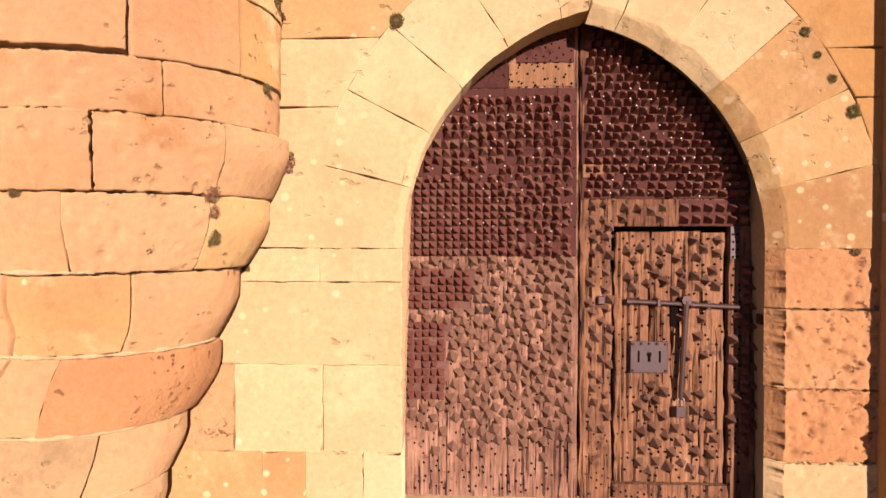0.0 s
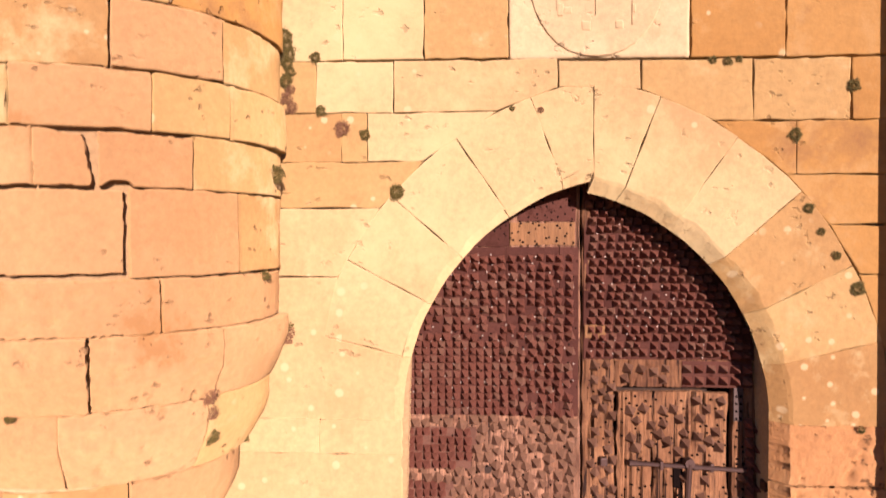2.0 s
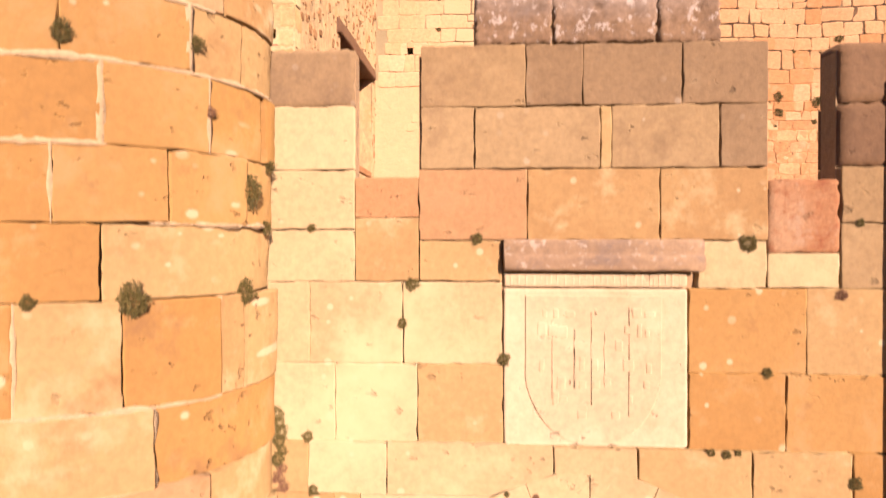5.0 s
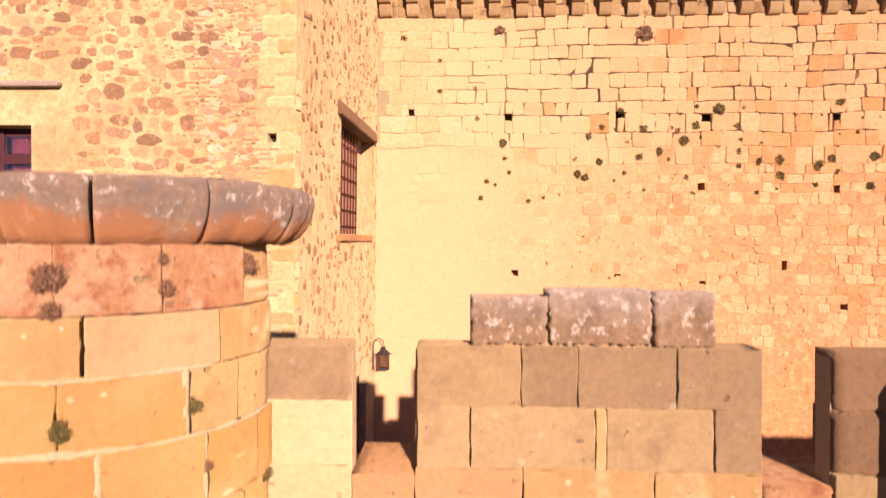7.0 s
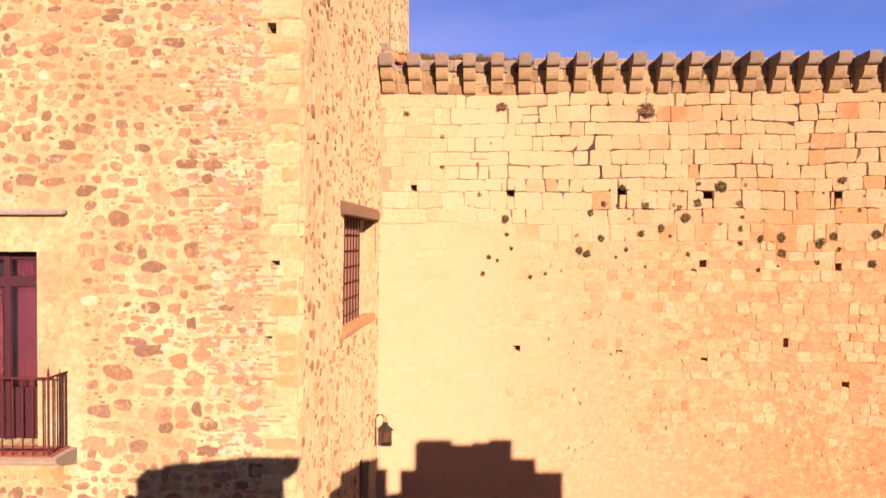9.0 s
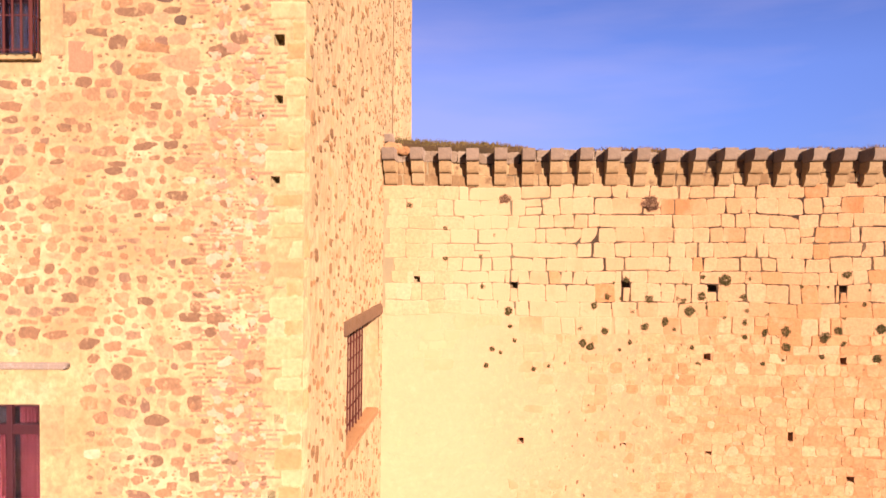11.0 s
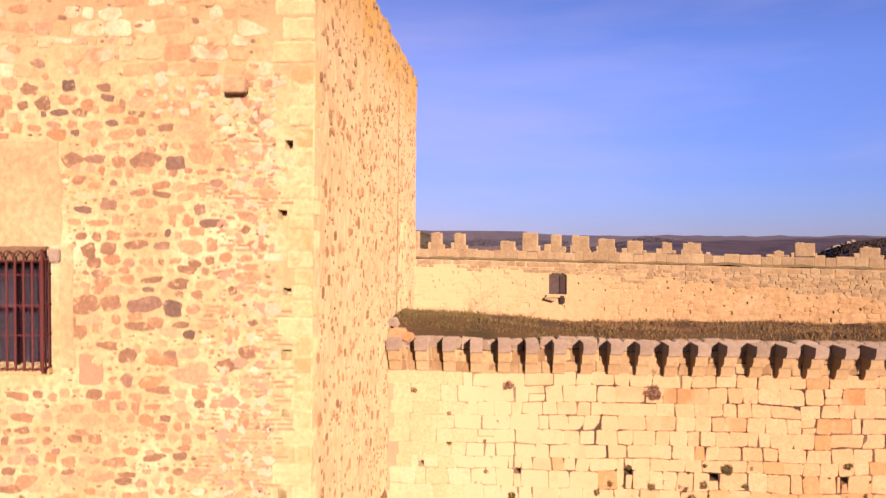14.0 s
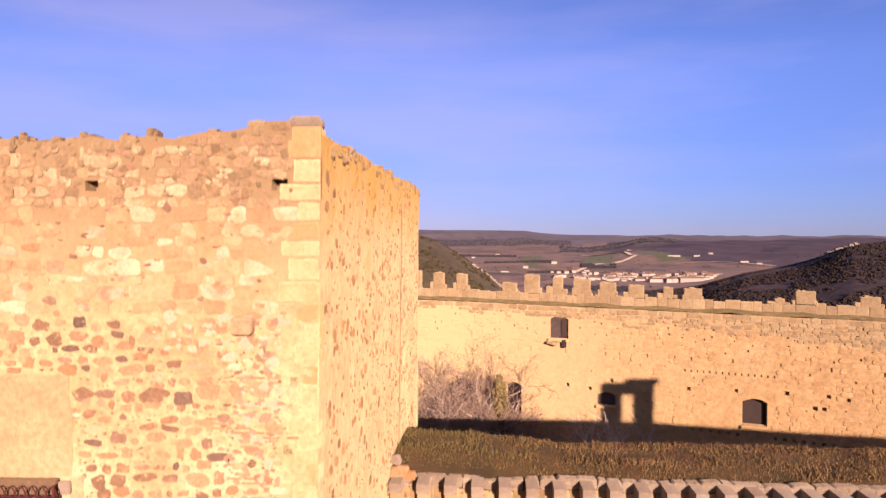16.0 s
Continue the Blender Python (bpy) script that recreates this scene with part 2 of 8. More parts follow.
PLASTER = surf("keep_mortar", [(0.622, 0.447, 0.207), (0.732, 0.589, 0.297), (0.823, 0.736, 0.435)], big=0.8, fine=10, bump=0.8, dist=0.05, rand=0.0, vary=0.55, blotch=((0.632, 0.431, 0.202), 0.7, 0.52, 0.70), blotch2=((0.622, 0.4, 0.191), 5.5, 0.60, 0.68), fade=(20.7, 18.2, (0.45, 0.28, 0.135), 2, 3.4, 0.85))
RUBBLE = surf("rubble_stone", [(0.36, 0.205, 0.11), (0.43, 0.24, 0.125), (0.52, 0.29, 0.15), (0.66, 0.43, 0.22), (0.50, 0.27, 0.14), (0.68, 0.46, 0.25), (0.58, 0.31, 0.13), (0.45, 0.26, 0.145)], big=3, fine=16, bump=0.8, dist=0.03, rand=0.85, vary=0.5, blotch=((0.68, 0.50, 0.27), 5.5, 0.56, 0.63), blotch2=((0.60, 0.34, 0.16), 3.0, 0.56, 0.66))
UMBERSTONE = surf("umber_rubble_stone", [(0.22, 0.135, 0.088), (0.30, 0.18, 0.115), (0.38, 0.22, 0.14)], big=3, fine=16, bump=0.8, dist=0.03, rand=0.8, vary=0.5, blotch=((0.46, 0.30, 0.19), 6, 0.56, 0.64))
RUBBLE_REST = surf("small_rubble_stone", [(0.34, 0.195, 0.105), (0.48, 0.27, 0.14), (0.66, 0.43, 0.22), (0.54, 0.30, 0.14), (0.69, 0.48, 0.26), (0.40, 0.23, 0.14)], big=3, fine=16, bump=0.7, dist=0.03, rand=0.85, island=True, vary=0.5, blotch=((0.66, 0.47, 0.24), 7, 0.56, 0.62))
SIDE_REST = surf("side_rubble_stone", [(0.512, 0.282, 0.114), (0.305, 0.168, 0.072), (0.586, 0.336, 0.138), (0.403, 0.228, 0.096), (0.659, 0.42, 0.198)], big=3, fine=16, bump=0.7, dist=0.03, rand=0.85, island=True, vary=0.4, blotch=((0.781, 0.564, 0.288), 6, 0.58, 0.66))
CREST = surf("weathered_crest_stone", [(0.328, 0.213, 0.1), (0.413, 0.277, 0.136), (0.484, 0.342, 0.18), (0.374, 0.236, 0.108)], big=3, fine=18, bump=0.7, rand=0.8, island=True, blotch=((0.429, 0.266, 0.072), 4, 0.56, 0.66))
CREAM_REST = surf("pale_rubble_stone", [(0.62, 0.40, 0.19), (0.70, 0.50, 0.25), (0.60, 0.36, 0.175), (0.76, 0.60, 0.33), (0.66, 0.44, 0.21), (0.86, 0.76, 0.49), (0.57, 0.35, 0.19)], big=3, fine=14, bump=0.6, rand=0.8, island=True, vary=0.35, blotch=((0.636, 0.407, 0.171), 4, 0.58, 0.68))
QUOIN = surf("quoin_stone", [(0.713, 0.548, 0.261), (0.796, 0.676, 0.363), (0.764, 0.616, 0.308), (0.673, 0.456, 0.19), (0.655, 0.469, 0.231)], big=2, fine=14, bump=0.5, rand=0.6, blotch=((0.655, 0.447, 0.198), 3, 0.56, 0.70))
BRICK = surf("old_thin_brick", [(0.543, 0.274, 0.147), (0.621, 0.349, 0.196), (0.66, 0.409, 0.245)], big=5, fine=40, bump=0.5, rand=0.8, island=True)
MASON = surf("courtyard_wall_stone", [(0.782, 0.481, 0.218), (0.854, 0.552, 0.271), (0.901, 0.612, 0.325), (0.83, 0.532, 0.252), (0.878, 0.581, 0.296), (0.711, 0.351, 0.126)], fade=(-1.0, 7.0, (0.925, 0.719, 0.413)), big=0.9, fine=14, bump=0.8, rand=0.7, pits=6, blotch=((0.747, 0.431, 0.184), 2.2, 0.56, 0.72))
ORANGEBLOCK = surf("orange_wall_block", [(0.76, 0.40, 0.15), (0.82, 0.46, 0.19), (0.87, 0.53, 0.24)], big=0.9, fine=14, bump=0.8, rand=0.6, island=True, blotch=((0.86, 0.56, 0.28), 2.0, 0.55, 0.68))
MASON_REST = surf("courtyard_wall_stone_rest", [(0.782, 0.481, 0.218), (0.854, 0.552, 0.271), (0.901, 0.612, 0.325), (0.83, 0.532, 0.252), (0.711, 0.351, 0.126)], fade=(-1.0, 7.0, (0.925, 0.719, 0.413)), big=0.9, fine=14, bump=0.8, rand=0.7, island=True, blotch=((0.747, 0.431, 0.184), 2.2, 0.56, 0.72))
LOWSTONE = surf("orange_flush_stone", [(0.711, 0.366, 0.142), (0.795, 0.495, 0.226), (0.747, 0.415, 0.167), (0.878, 0.624, 0.315), (0.806, 0.505, 0.226), (0.901, 0.667, 0.357)], fade=(-1.5, 5.0, (0.925, 0.755, 0.431), 0, 6.0, 0.8), big=1.0, fine=10, bump=0.7, rand=0.75, island=True, vary=0.5, blotch=((0.913, 0.667, 0.357), 2.6, 0.55, 0.68), blotch2=((0.711, 0.371, 0.147), 3.0, 0.60, 0.70))
# dark colour painted as the shade inside small pocks
POCK = surf("painted_pock_shade", [(0.30, 0.17, 0.08), (0.46, 0.28, 0.125), (0.58, 0.37, 0.165)], big=3, fine=30, bump=0.4, rand=0.8, island=True)
PALESTONE = surf("single_pale_stone", [(0.70, 0.48, 0.22), (0.80, 0.66, 0.37), (0.66, 0.42, 0.18), (0.84, 0.73, 0.45)], big=3, fine=18, bump=0.6, rand=0.8)
TANRENDER = surf("tan_wall_render", [(0.63, 0.403, 0.196), (0.714, 0.488, 0.249), (0.777, 0.572, 0.307)], big=0.8, fine=9, bump=0.8, dist=0.04, rand=0.0, vary=0.5, blotch=((0.609, 0.36, 0.17), 2.0, 0.54, 0.68), blotch2=((0.504, 0.286, 0.138), 6, 0.62, 0.70))
TOPSTONE = surf("tan_upper_stone", [(0.40, 0.26, 0.13), (0.58, 0.39, 0.20), (0.74, 0.57, 0.32), (0.50, 0.31, 0.17), (0.66, 0.45, 0.23), (0.46, 0.29, 0.14), (0.78, 0.64, 0.38)], big=3, fine=16, bump=0.8, rand=0.85, island=True, vary=0.6, blotch=((0.38, 0.24, 0.12), 6, 0.55, 0.65))
LAMPIRON = surf("black_lantern_iron", [(0.045, 0.035, 0.028), (0.075, 0.058, 0.045)], fine=40, bump=0.2, rough=0.6)
LIME = surf("pale_lime_patch", [(0.70, 0.57, 0.36), (0.78, 0.67, 0.46)], big=4, fine=20, bump=0.6, rand=0.7, island=True)
PINKSTONE = surf("pinkish_rubble", [(0.58, 0.335, 0.20), (0.65, 0.41, 0.255), (0.52, 0.285, 0.16)], big=4, fine=20, bump=0.6, rand=0.8, island=True)
FRIEZE = surf("brown_frieze_stone", [(0.446, 0.277, 0.118), (0.616, 0.434, 0.204), (0.722, 0.554, 0.284), (0.403, 0.245, 0.102), (0.669, 0.499, 0.247)], big=1.2, fine=14, bump=0.6, rand=0.8, island=True, blotch=((0.319, 0.184, 0.0805), 3, 0.54, 0.66))
CORBEL = surf("tan_corbel_stone", [(0.506, 0.333, 0.15), (0.593, 0.421, 0.203), (0.652, 0.49, 0.261)], big=3, fine=18, bump=0.45, rand=0.5, pits=10, blotch=((0.409, 0.255, 0.116), 4, 0.58, 0.72))
COPING = surf("pale_lichened_coping", [(0.393, 0.295, 0.187), (0.484, 0.376, 0.253), (0.544, 0.443, 0.303)], big=3, fine=18, bump=0.6, rand=0.7, island=True, blotch=((0.272, 0.192, 0.122), 5, 0.54, 0.66), blotch2=((0.59, 0.517, 0.397), 9, 0.56, 0.64))
CAPSTONE = surf("grey_corbel_cap", [(0.378, 0.285, 0.194), (0.459, 0.356, 0.251), (0.54, 0.427, 0.308)], big=3, fine=18, bump=0.5, rand=0.5, blotch=((0.297, 0.223, 0.158), 5, 0.54, 0.7))
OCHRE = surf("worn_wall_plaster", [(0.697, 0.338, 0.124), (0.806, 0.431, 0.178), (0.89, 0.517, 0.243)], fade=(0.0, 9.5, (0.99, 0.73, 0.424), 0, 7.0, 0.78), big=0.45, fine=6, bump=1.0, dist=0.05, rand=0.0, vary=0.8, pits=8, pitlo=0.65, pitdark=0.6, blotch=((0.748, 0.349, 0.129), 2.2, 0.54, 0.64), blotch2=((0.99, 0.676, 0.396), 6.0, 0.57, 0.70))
# mortar bed coloured dark to stand in for shade in the deep joints
EARTH_SHADE = surf("shade_dark_earth_mortar", [(0.05, 0.027, 0.014), (0.10, 0.055, 0.026), (0.27, 0.175, 0.085), (0.52, 0.37, 0.19)], fade=(-1.0, 3.5, (0.80, 0.70, 0.40), 0, 6.0, 0.6), big=1.6, fine=9, bump=0.7, dist=0.03, rand=0.0, vary=0.5)
PALEBLOCK = surf("pale_wall_block", [(0.877, 0.556, 0.275), (0.967, 0.665, 0.363), (0.99, 0.719, 0.429)], big=0.9, fine=12, bump=0.4, rand=0.5, island=True)
FARSTONE = surf("far_wall_stone", [(0.618, 0.39, 0.171), (0.701, 0.472, 0.22), (0.772, 0.545, 0.281)], big=0.3, fine=3.0, bump=0.9, dist=0.10, rand=0.1, vary=0.55, blotch=((0.594, 0.334, 0.138), 0.9, 0.56, 0.68), blotch2=((0.475, 0.267, 0.132), 2.4, 0.64, 0.69), fade=(0.0, 20.0, (0.891, 0.678, 0.358), 0, 12.0, 0.9))
FARCOURSE = surf("far_wall_course", [(0.605, 0.37, 0.16), (0.726, 0.482, 0.226), (0.665, 0.426, 0.187), (0.799, 0.561, 0.286)], big=0.4, fine=4.0, bump=0.9, dist=0.06, rand=0.7, vary=0.5, island=True, blotch=((0.569, 0.314, 0.127), 1.4, 0.58, 0.68), fade=(0.0, 20.0, (0.907, 0.684, 0.358), 0, 12.0, 0.8))
FARBLOCK = surf("far_wall_block", [(0.551, 0.392, 0.196), (0.636, 0.482, 0.265), (0.456, 0.318, 0.164), (0.594, 0.435, 0.223)], big=1, fine=5, bump=0.7, rand=0.7, island=True, vary=0.5, blotch=((0.382, 0.244, 0.122), 2.5, 0.58, 0.68))
FARSHUTTER = surf("weathered_brown_shutter", [(0.085, 0.056, 0.046), (0.15, 0.10, 0.08), (0.21, 0.15, 0.115)], big=2.5, fine=9, bump=0.5, vary=0.6)
# dark brown painted as shade inside openings; also on bracket, boards and backing
DARKHOLE = surf("hole_shade_dark_stone", [(0.06, 0.038, 0.028), (0.10, 0.062, 0.04)], bump=0.3)
# near-black for the shade in holes, slots, keyhole and hollow, all built raised
BLACK = surf("hollow_shade_black", [(0.010, 0.006, 0.005), (0.016, 0.010, 0.008)], bump=0.1, spec=0.05)
OAK = surf("weathered_oak", [(0.165, 0.0772, 0.0475), (0.312, 0.164, 0.101), (0.413, 0.236, 0.154), (0.514, 0.313, 0.212)], big=5, fine=55, streak=0.07, bump=1.0, dist=0.016, rand=0.25, vary=1.0, rough=0.8, cracks=0.95, blotch=((0.101, 0.0381, 0.0222), 9, 0.56, 0.68))
OAK_RUDDY = surf("ruddy_weathered_oak", [(0.14, 0.058, 0.026), (0.25, 0.12, 0.055), (0.36, 0.185, 0.09), (0.48, 0.275, 0.145)], big=5, fine=55, streak=0.07, bump=1.0, dist=0.016, rand=0.25, vary=1.0, rough=0.8, cracks=0.95, blotch=((0.11, 0.042, 0.022), 9, 0.56, 0.68))
OAK_DARK = surf("dark_oak_beam", [(0.10, 0.05, 0.035), (0.17, 0.09, 0.055)], fine=30, bump=0.7, rough=0.85)
TIMBER = surf("old_brown_timber", [(0.22, 0.12, 0.06), (0.31, 0.18, 0.09)], fine=20, streak=0.2, bump=0.8, rough=0.85)
PANEL = surf("faded_shutter", [(0.30, 0.17, 0.095), (0.40, 0.24, 0.14)], fine=20, bump=0.3, rough=0.85)
OAK_FRESH = surf("newer_oak_patch", [(0.27, 0.14, 0.06), (0.40, 0.22, 0.10)], fine=40, streak=0.08, bump=0.8, rough=0.8, vary=0.7)
IRON = surf("rusty_wrought_iron", [(0.0962, 0.0372, 0.029), (0.133, 0.0546, 0.0429), (0.185, 0.0775, 0.0609)], big=6, fine=60, bump=0.5, dist=0.006, rand=0.5, rough=0.8, spec=0.08, blotch=((0.0666, 0.0211, 0.0139), 12, 0.54, 0.68))
IRON_WORN = surf("worn_rusty_plate", [(0.17, 0.088, 0.067), (0.24, 0.128, 0.098), (0.31, 0.175, 0.132)], big=6, fine=50, bump=0.6, dist=0.006, rand=0.5, rough=0.8, spec=0.08, blotch=((0.13, 0.06, 0.044), 10, 0.54, 0.68))
STUDIRON = surf("rusty_stud_iron", [(0.168, 0.0657, 0.049), (0.258, 0.106, 0.0796), (0.269, 0.164, 0.122)], big=6, fine=60, bump=0.3, dist=0.005, rand=0.6, rough=0.7, spec=0.08)
WOODSTUD = surf("worn_stud_iron", [(0.15, 0.08, 0.054), (0.22, 0.122, 0.084), (0.32, 0.19, 0.132)], big=6, fine=60, bump=0.3, dist=0.005, rand=0.6, rough=0.7, spec=0.08)
IRON_BARE = surf("brown_iron_bar", [(0.075, 0.042, 0.032), (0.12, 0.066, 0.05)], fine=60, bump=0.3, dist=0.004, rough=0.5, metal=0.4, spec=0.4)
NAIL = surf("bright_nail_iron", [(0.34, 0.27, 0.24), (0.48, 0.40, 0.36)], rough=0.5, metal=0.5, bump=0.1)
STEEL = surf("grey_lock_iron", [(0.075, 0.052, 0.046), (0.11, 0.078, 0.068)], fine=60, bump=0.2, dist=0.004, rough=0.5, metal=0.3)
GRILLE = surf("painted_grille_iron", [(0.122, 0.0299, 0.023), (0.179, 0.0464, 0.0346)], fine=50, bump=0.2, rough=0.7, metal=0.0, spec=0.1)
CURTAIN = surf("red_curtain", [(0.063, 0.0064, 0.0096), (0.126, 0.016, 0.02)], fine=30, bump=0.2, rough=0.95)
DARKWOOD = surf("maroon_painted_wood", [(0.07, 0.0105, 0.012), (0.091, 0.0175, 0.0176)], fine=40, bump=0.2, rough=0.6)
TILE = surf("red_floor_tile", [(0.36, 0.09, 0.06), (0.42, 0.13, 0.08)], bump=0.1)
GLASS = plain_glass("window_glass", (0.9, 0.93, 0.95))
# near-black sheet colour painted as the unlit room behind the glass
ROOMDARK = surf("room_shade_black", [(0.016, 0.010, 0.014), (0.022, 0.014, 0.018)], bump=0.05)
LEAF = surf("wall_plant_leaf", [(0.095, 0.082, 0.018), (0.15, 0.125, 0.028), (0.23, 0.18, 0.05)], rough=0.8, bump=0.0, rand=0.8, island=True)
DRYLEAF = surf("dry_plant_leaf", [(0.225, 0.112, 0.06), (0.36, 0.195, 0.105)], rough=0.9, bump=0.0, rand=0.8, island=True)
GRASS = surf("winter_grass", [(0.15, 0.0995, 0.0298), (0.299, 0.18, 0.0605), (0.495, 0.294, 0.12)], rough=0.9, bump=0.0, rand=0.6, island=True, big=0.5, fade=(-1.5, 5.0, (0.172, 0.166, 0.044), 0, 3.0, 0.6), blotch=((0.206, 0.0869, 0.036), 0.8, 0.54, 0.64))
FARTURF = surf("mossy_wall_walk", [(0.13, 0.095, 0.035), (0.22, 0.16, 0.06), (0.33, 0.24, 0.11)], big=1.5, fine=6, bump=0.7, rand=0.0, vary=0.6)
TURF = surf("turf_soil", [(0.0615, 0.0418, 0.0132), (0.102, 0.0612, 0.0198), (0.139, 0.0756, 0.0277)], fine=12, bump=0.6, rand=0.0)
TWIG = surf("bare_limb_bark", [(0.56, 0.44, 0.36), (0.82, 0.70, 0.60)], fine=20, bump=0.2)
PALEBARK = surf("whitish_bark", [(0.78, 0.68, 0.62), (0.95, 0.88, 0.82)], fine=20, bump=0.2)
FINE_TWIG = surf("bare_twig_bark", [(0.36, 0.23, 0.165), (0.56, 0.42, 0.32)], fine=20, bump=0.2)
CONIFER = surf("evergreen_foliage", [(0.05, 0.0386, 0.0372), (0.066, 0.0497, 0.0451), (0.095, 0.0662, 0.0568)], rough=0.95, bump=0.0, rand=0.8, island=True, spec=0.05)
# lavender in DISTANT, LAND, BAREHILL and PLATEAU stands in for distance haze
DISTANT = surf("distant_wood_haze", [(0.055, 0.050, 0.060), (0.075, 0.066, 0.074)], rough=0.95, bump=0.0, rand=0.8, island=True, spec=0.05)
LAND = surf("valley_fields", [(0.0997, 0.0702, 0.064), (0.133, 0.09, 0.0776), (0.18, 0.119, 0.097), (0.109, 0.081, 0.064), (0.152, 0.101, 0.0825)], big=0.006, fine=0.03, bump=0.3, dist=2.0, rand=0.0, vary=0.6, blotch=((0.0712, 0.0522, 0.0485), 0.007, 0.54, 0.60), blotch2=((0.19, 0.131, 0.102), 0.012, 0.60, 0.64))
GREENFIELD = surf("green_winter_field", [(0.075, 0.085, 0.045), (0.09, 0.098, 0.05), (0.11, 0.11, 0.058)], big=0.01, fine=0.05, bump=0.2, dist=1.0, rand=0.0, vary=0.4)
FARWOOD = surf("dark_valley_wood", [(0.058, 0.05, 0.054), (0.075, 0.064, 0.066), (0.095, 0.08, 0.078)], big=0.02, fine=0.06, bump=0.4, dist=3.0, rand=0.0, vary=0.8)
BAREHILL = surf("bare_hill_haze_tint", [(0.0494, 0.0354, 0.0441), (0.0639, 0.0443, 0.0531), (0.0813, 0.0552, 0.0635)], big=0.006, fine=0.02, bump=0.3, dist=4.0, rand=0.0, vary=0.6, blotch=((0.0348, 0.026, 0.0356), 0.007, 0.50, 0.60), blotch2=((0.145, 0.0991, 0.0972), 0.011, 0.645, 0.675))
PLATEAU = surf("wooded_plateau_haze", [(0.0782, 0.0697, 0.0915), (0.102, 0.0886, 0.107), (0.132, 0.108, 0.121)], big=0.0022, fine=0.012, bump=0.2, dist=3.0, rand=0.0, vary=0.6)
HILLSIDE = surf("scrubby_hillside", [(0.0432, 0.0292, 0.0302), (0.059, 0.0382, 0.0377), (0.0828, 0.0509, 0.0483)], big=0.02, fine=0.15, bump=0.4, dist=1.5, rand=0.0, vary=0.8, blotch=((0.036, 0.0255, 0.0257), 0.05, 0.48, 0.58))
OLIVEHILL = surf("olive_hillside", [(0.080, 0.062, 0.034), (0.102, 0.078, 0.042), (0.13, 0.098, 0.054)], big=0.02, fine=0.25, bump=0.4, dist=1.0, rand=0.0, vary=0.8, blotch=((0.065, 0.052, 0.028), 0.08, 0.50, 0.60))
PALEROCK = surf("pale_bare_rock", [(0.36, 0.29, 0.21), (0.50, 0.41, 0.31), (0.62, 0.52, 0.41)], big=0.3, fine=1.5, bump=0.5, dist=0.2, rand=0.5, island=True)
SCRUB = surf("olive_scrub", [(0.065, 0.052, 0.024), (0.09, 0.07, 0.034), (0.12, 0.09, 0.046)], rough=0.95, bump=0.0, rand=0.8, island=True, spec=0.05)
OLIVE = surf("olive_shrub_leaf", [(0.16, 0.131, 0.044), (0.256, 0.196, 0.066), (0.384, 0.275, 0.11)], rough=0.9, bump=0.0, rand=0.8, island=True)
# ground never in view; coloured pale so it bounces light up the walls
DIRT = surf("castle_ground", [(0.52, 0.37, 0.215), (0.62, 0.46, 0.28)], fine=8, bump=0.6, rand=0.0)
WHITEWALL = surf("village_wall", [(0.62, 0.55, 0.46), (0.80, 0.75, 0.68)], big=0.1, bump=0.1, fine=2, rand=0.7)
ROOFTILE = surf("village_roof_tile", [(0.20, 0.12, 0.085), (0.28, 0.175, 0.125)], big=0.2, fine=2, bump=0.2, rand=0.7)
LAMPGLASS = plain_glass("lantern_glass", (0.9, 0.8, 0.7))

rng = random.Random(11)
R = rng.uniform


# ---- building helpers ----
def mesh_ob(name, verts, faces, material, parent=None, label="", smooth=False):
    me = bpy.data.meshes.new(name)
    me.from_pydata([tuple(p) for p in verts], [], faces)
    me.materials.append(material)
    if smooth:
        me.polygons.foreach_set("use_smooth", [True] * len(me.polygons))
    me.update()
    ob = new(name, me)
    hang(ob, parent)
    if label:
        tagged(ob, label)
    return ob


def hang(ob, parent):
    if parent is not None:
        ob.parent = parent
        m = parent.matrix_basis
        if parent.parent is not None:
            m = parent.parent.matrix_basis @ parent.matrix_parent_inverse @ m
        ob.matrix_parent_inverse = m.inverted()


def thing(name, at, label, category, group="", kind=""):
    ob = new(name)
    ob.empty_display_size = 0.1
    ob.matrix_basis = Matrix.Translation(at)
    return tagged(ob, label, category, group, kind)


def part(name, bm, material, parent, label="", smooth=False):
    me = bpy.data.meshes.new(name)
    bm.to_mesh(me)
    bm.free()
    me.materials.append(material)
    if smooth:
        me.polygons.foreach_set("use_smooth", [True] * len(me.polygons))
    ob = new(name, me)
    hang(ob, parent)
    if label:
        tagged(ob, label)
    return ob


def box_bm(x0, x1, y0, y1, z0, z1, bevel=0.0, bm=None, turn=None):
    one = bmesh.new() if bm is None else bm
    made = bmesh.ops.create_cube(one, size=1.0)["verts"]
    m = Matrix.Translation(((x0 + x1) / 2, (y0 + y1) / 2, (z0 + z1) / 2)) @ Matrix.Diagonal((x1 - x0, y1 - y0, z1 - z0, 1))
    bmesh.ops.transform(one, matrix=(turn @ m) if turn else m, verts=made)
    if bevel:
        edges = list({e for v in made for e in v.link_edges})
        bmesh.ops.bevel(one, geom=edges, offset=bevel, segments=2, affect="EDGES", profile=0.5)
    return one


def rod_bm(a, b, r, sides=8, bm=None, r2=None):
    one = bmesh.new() if bm is None else bm
    a, b = Vector(a), Vector(b)
    d = b - a
    made = bmesh.ops.create_cone(one, cap_ends=True, segments=sides, radius1=r, radius2=r if r2 is None else r2, depth=d.length)["verts"]
    m = Matrix.Translation((a + b) / 2) @ d.to_track_quat("Z", "Y").to_matrix().to_4x4()
    bmesh.ops.transform(one, matrix=m, verts=made)
    return one


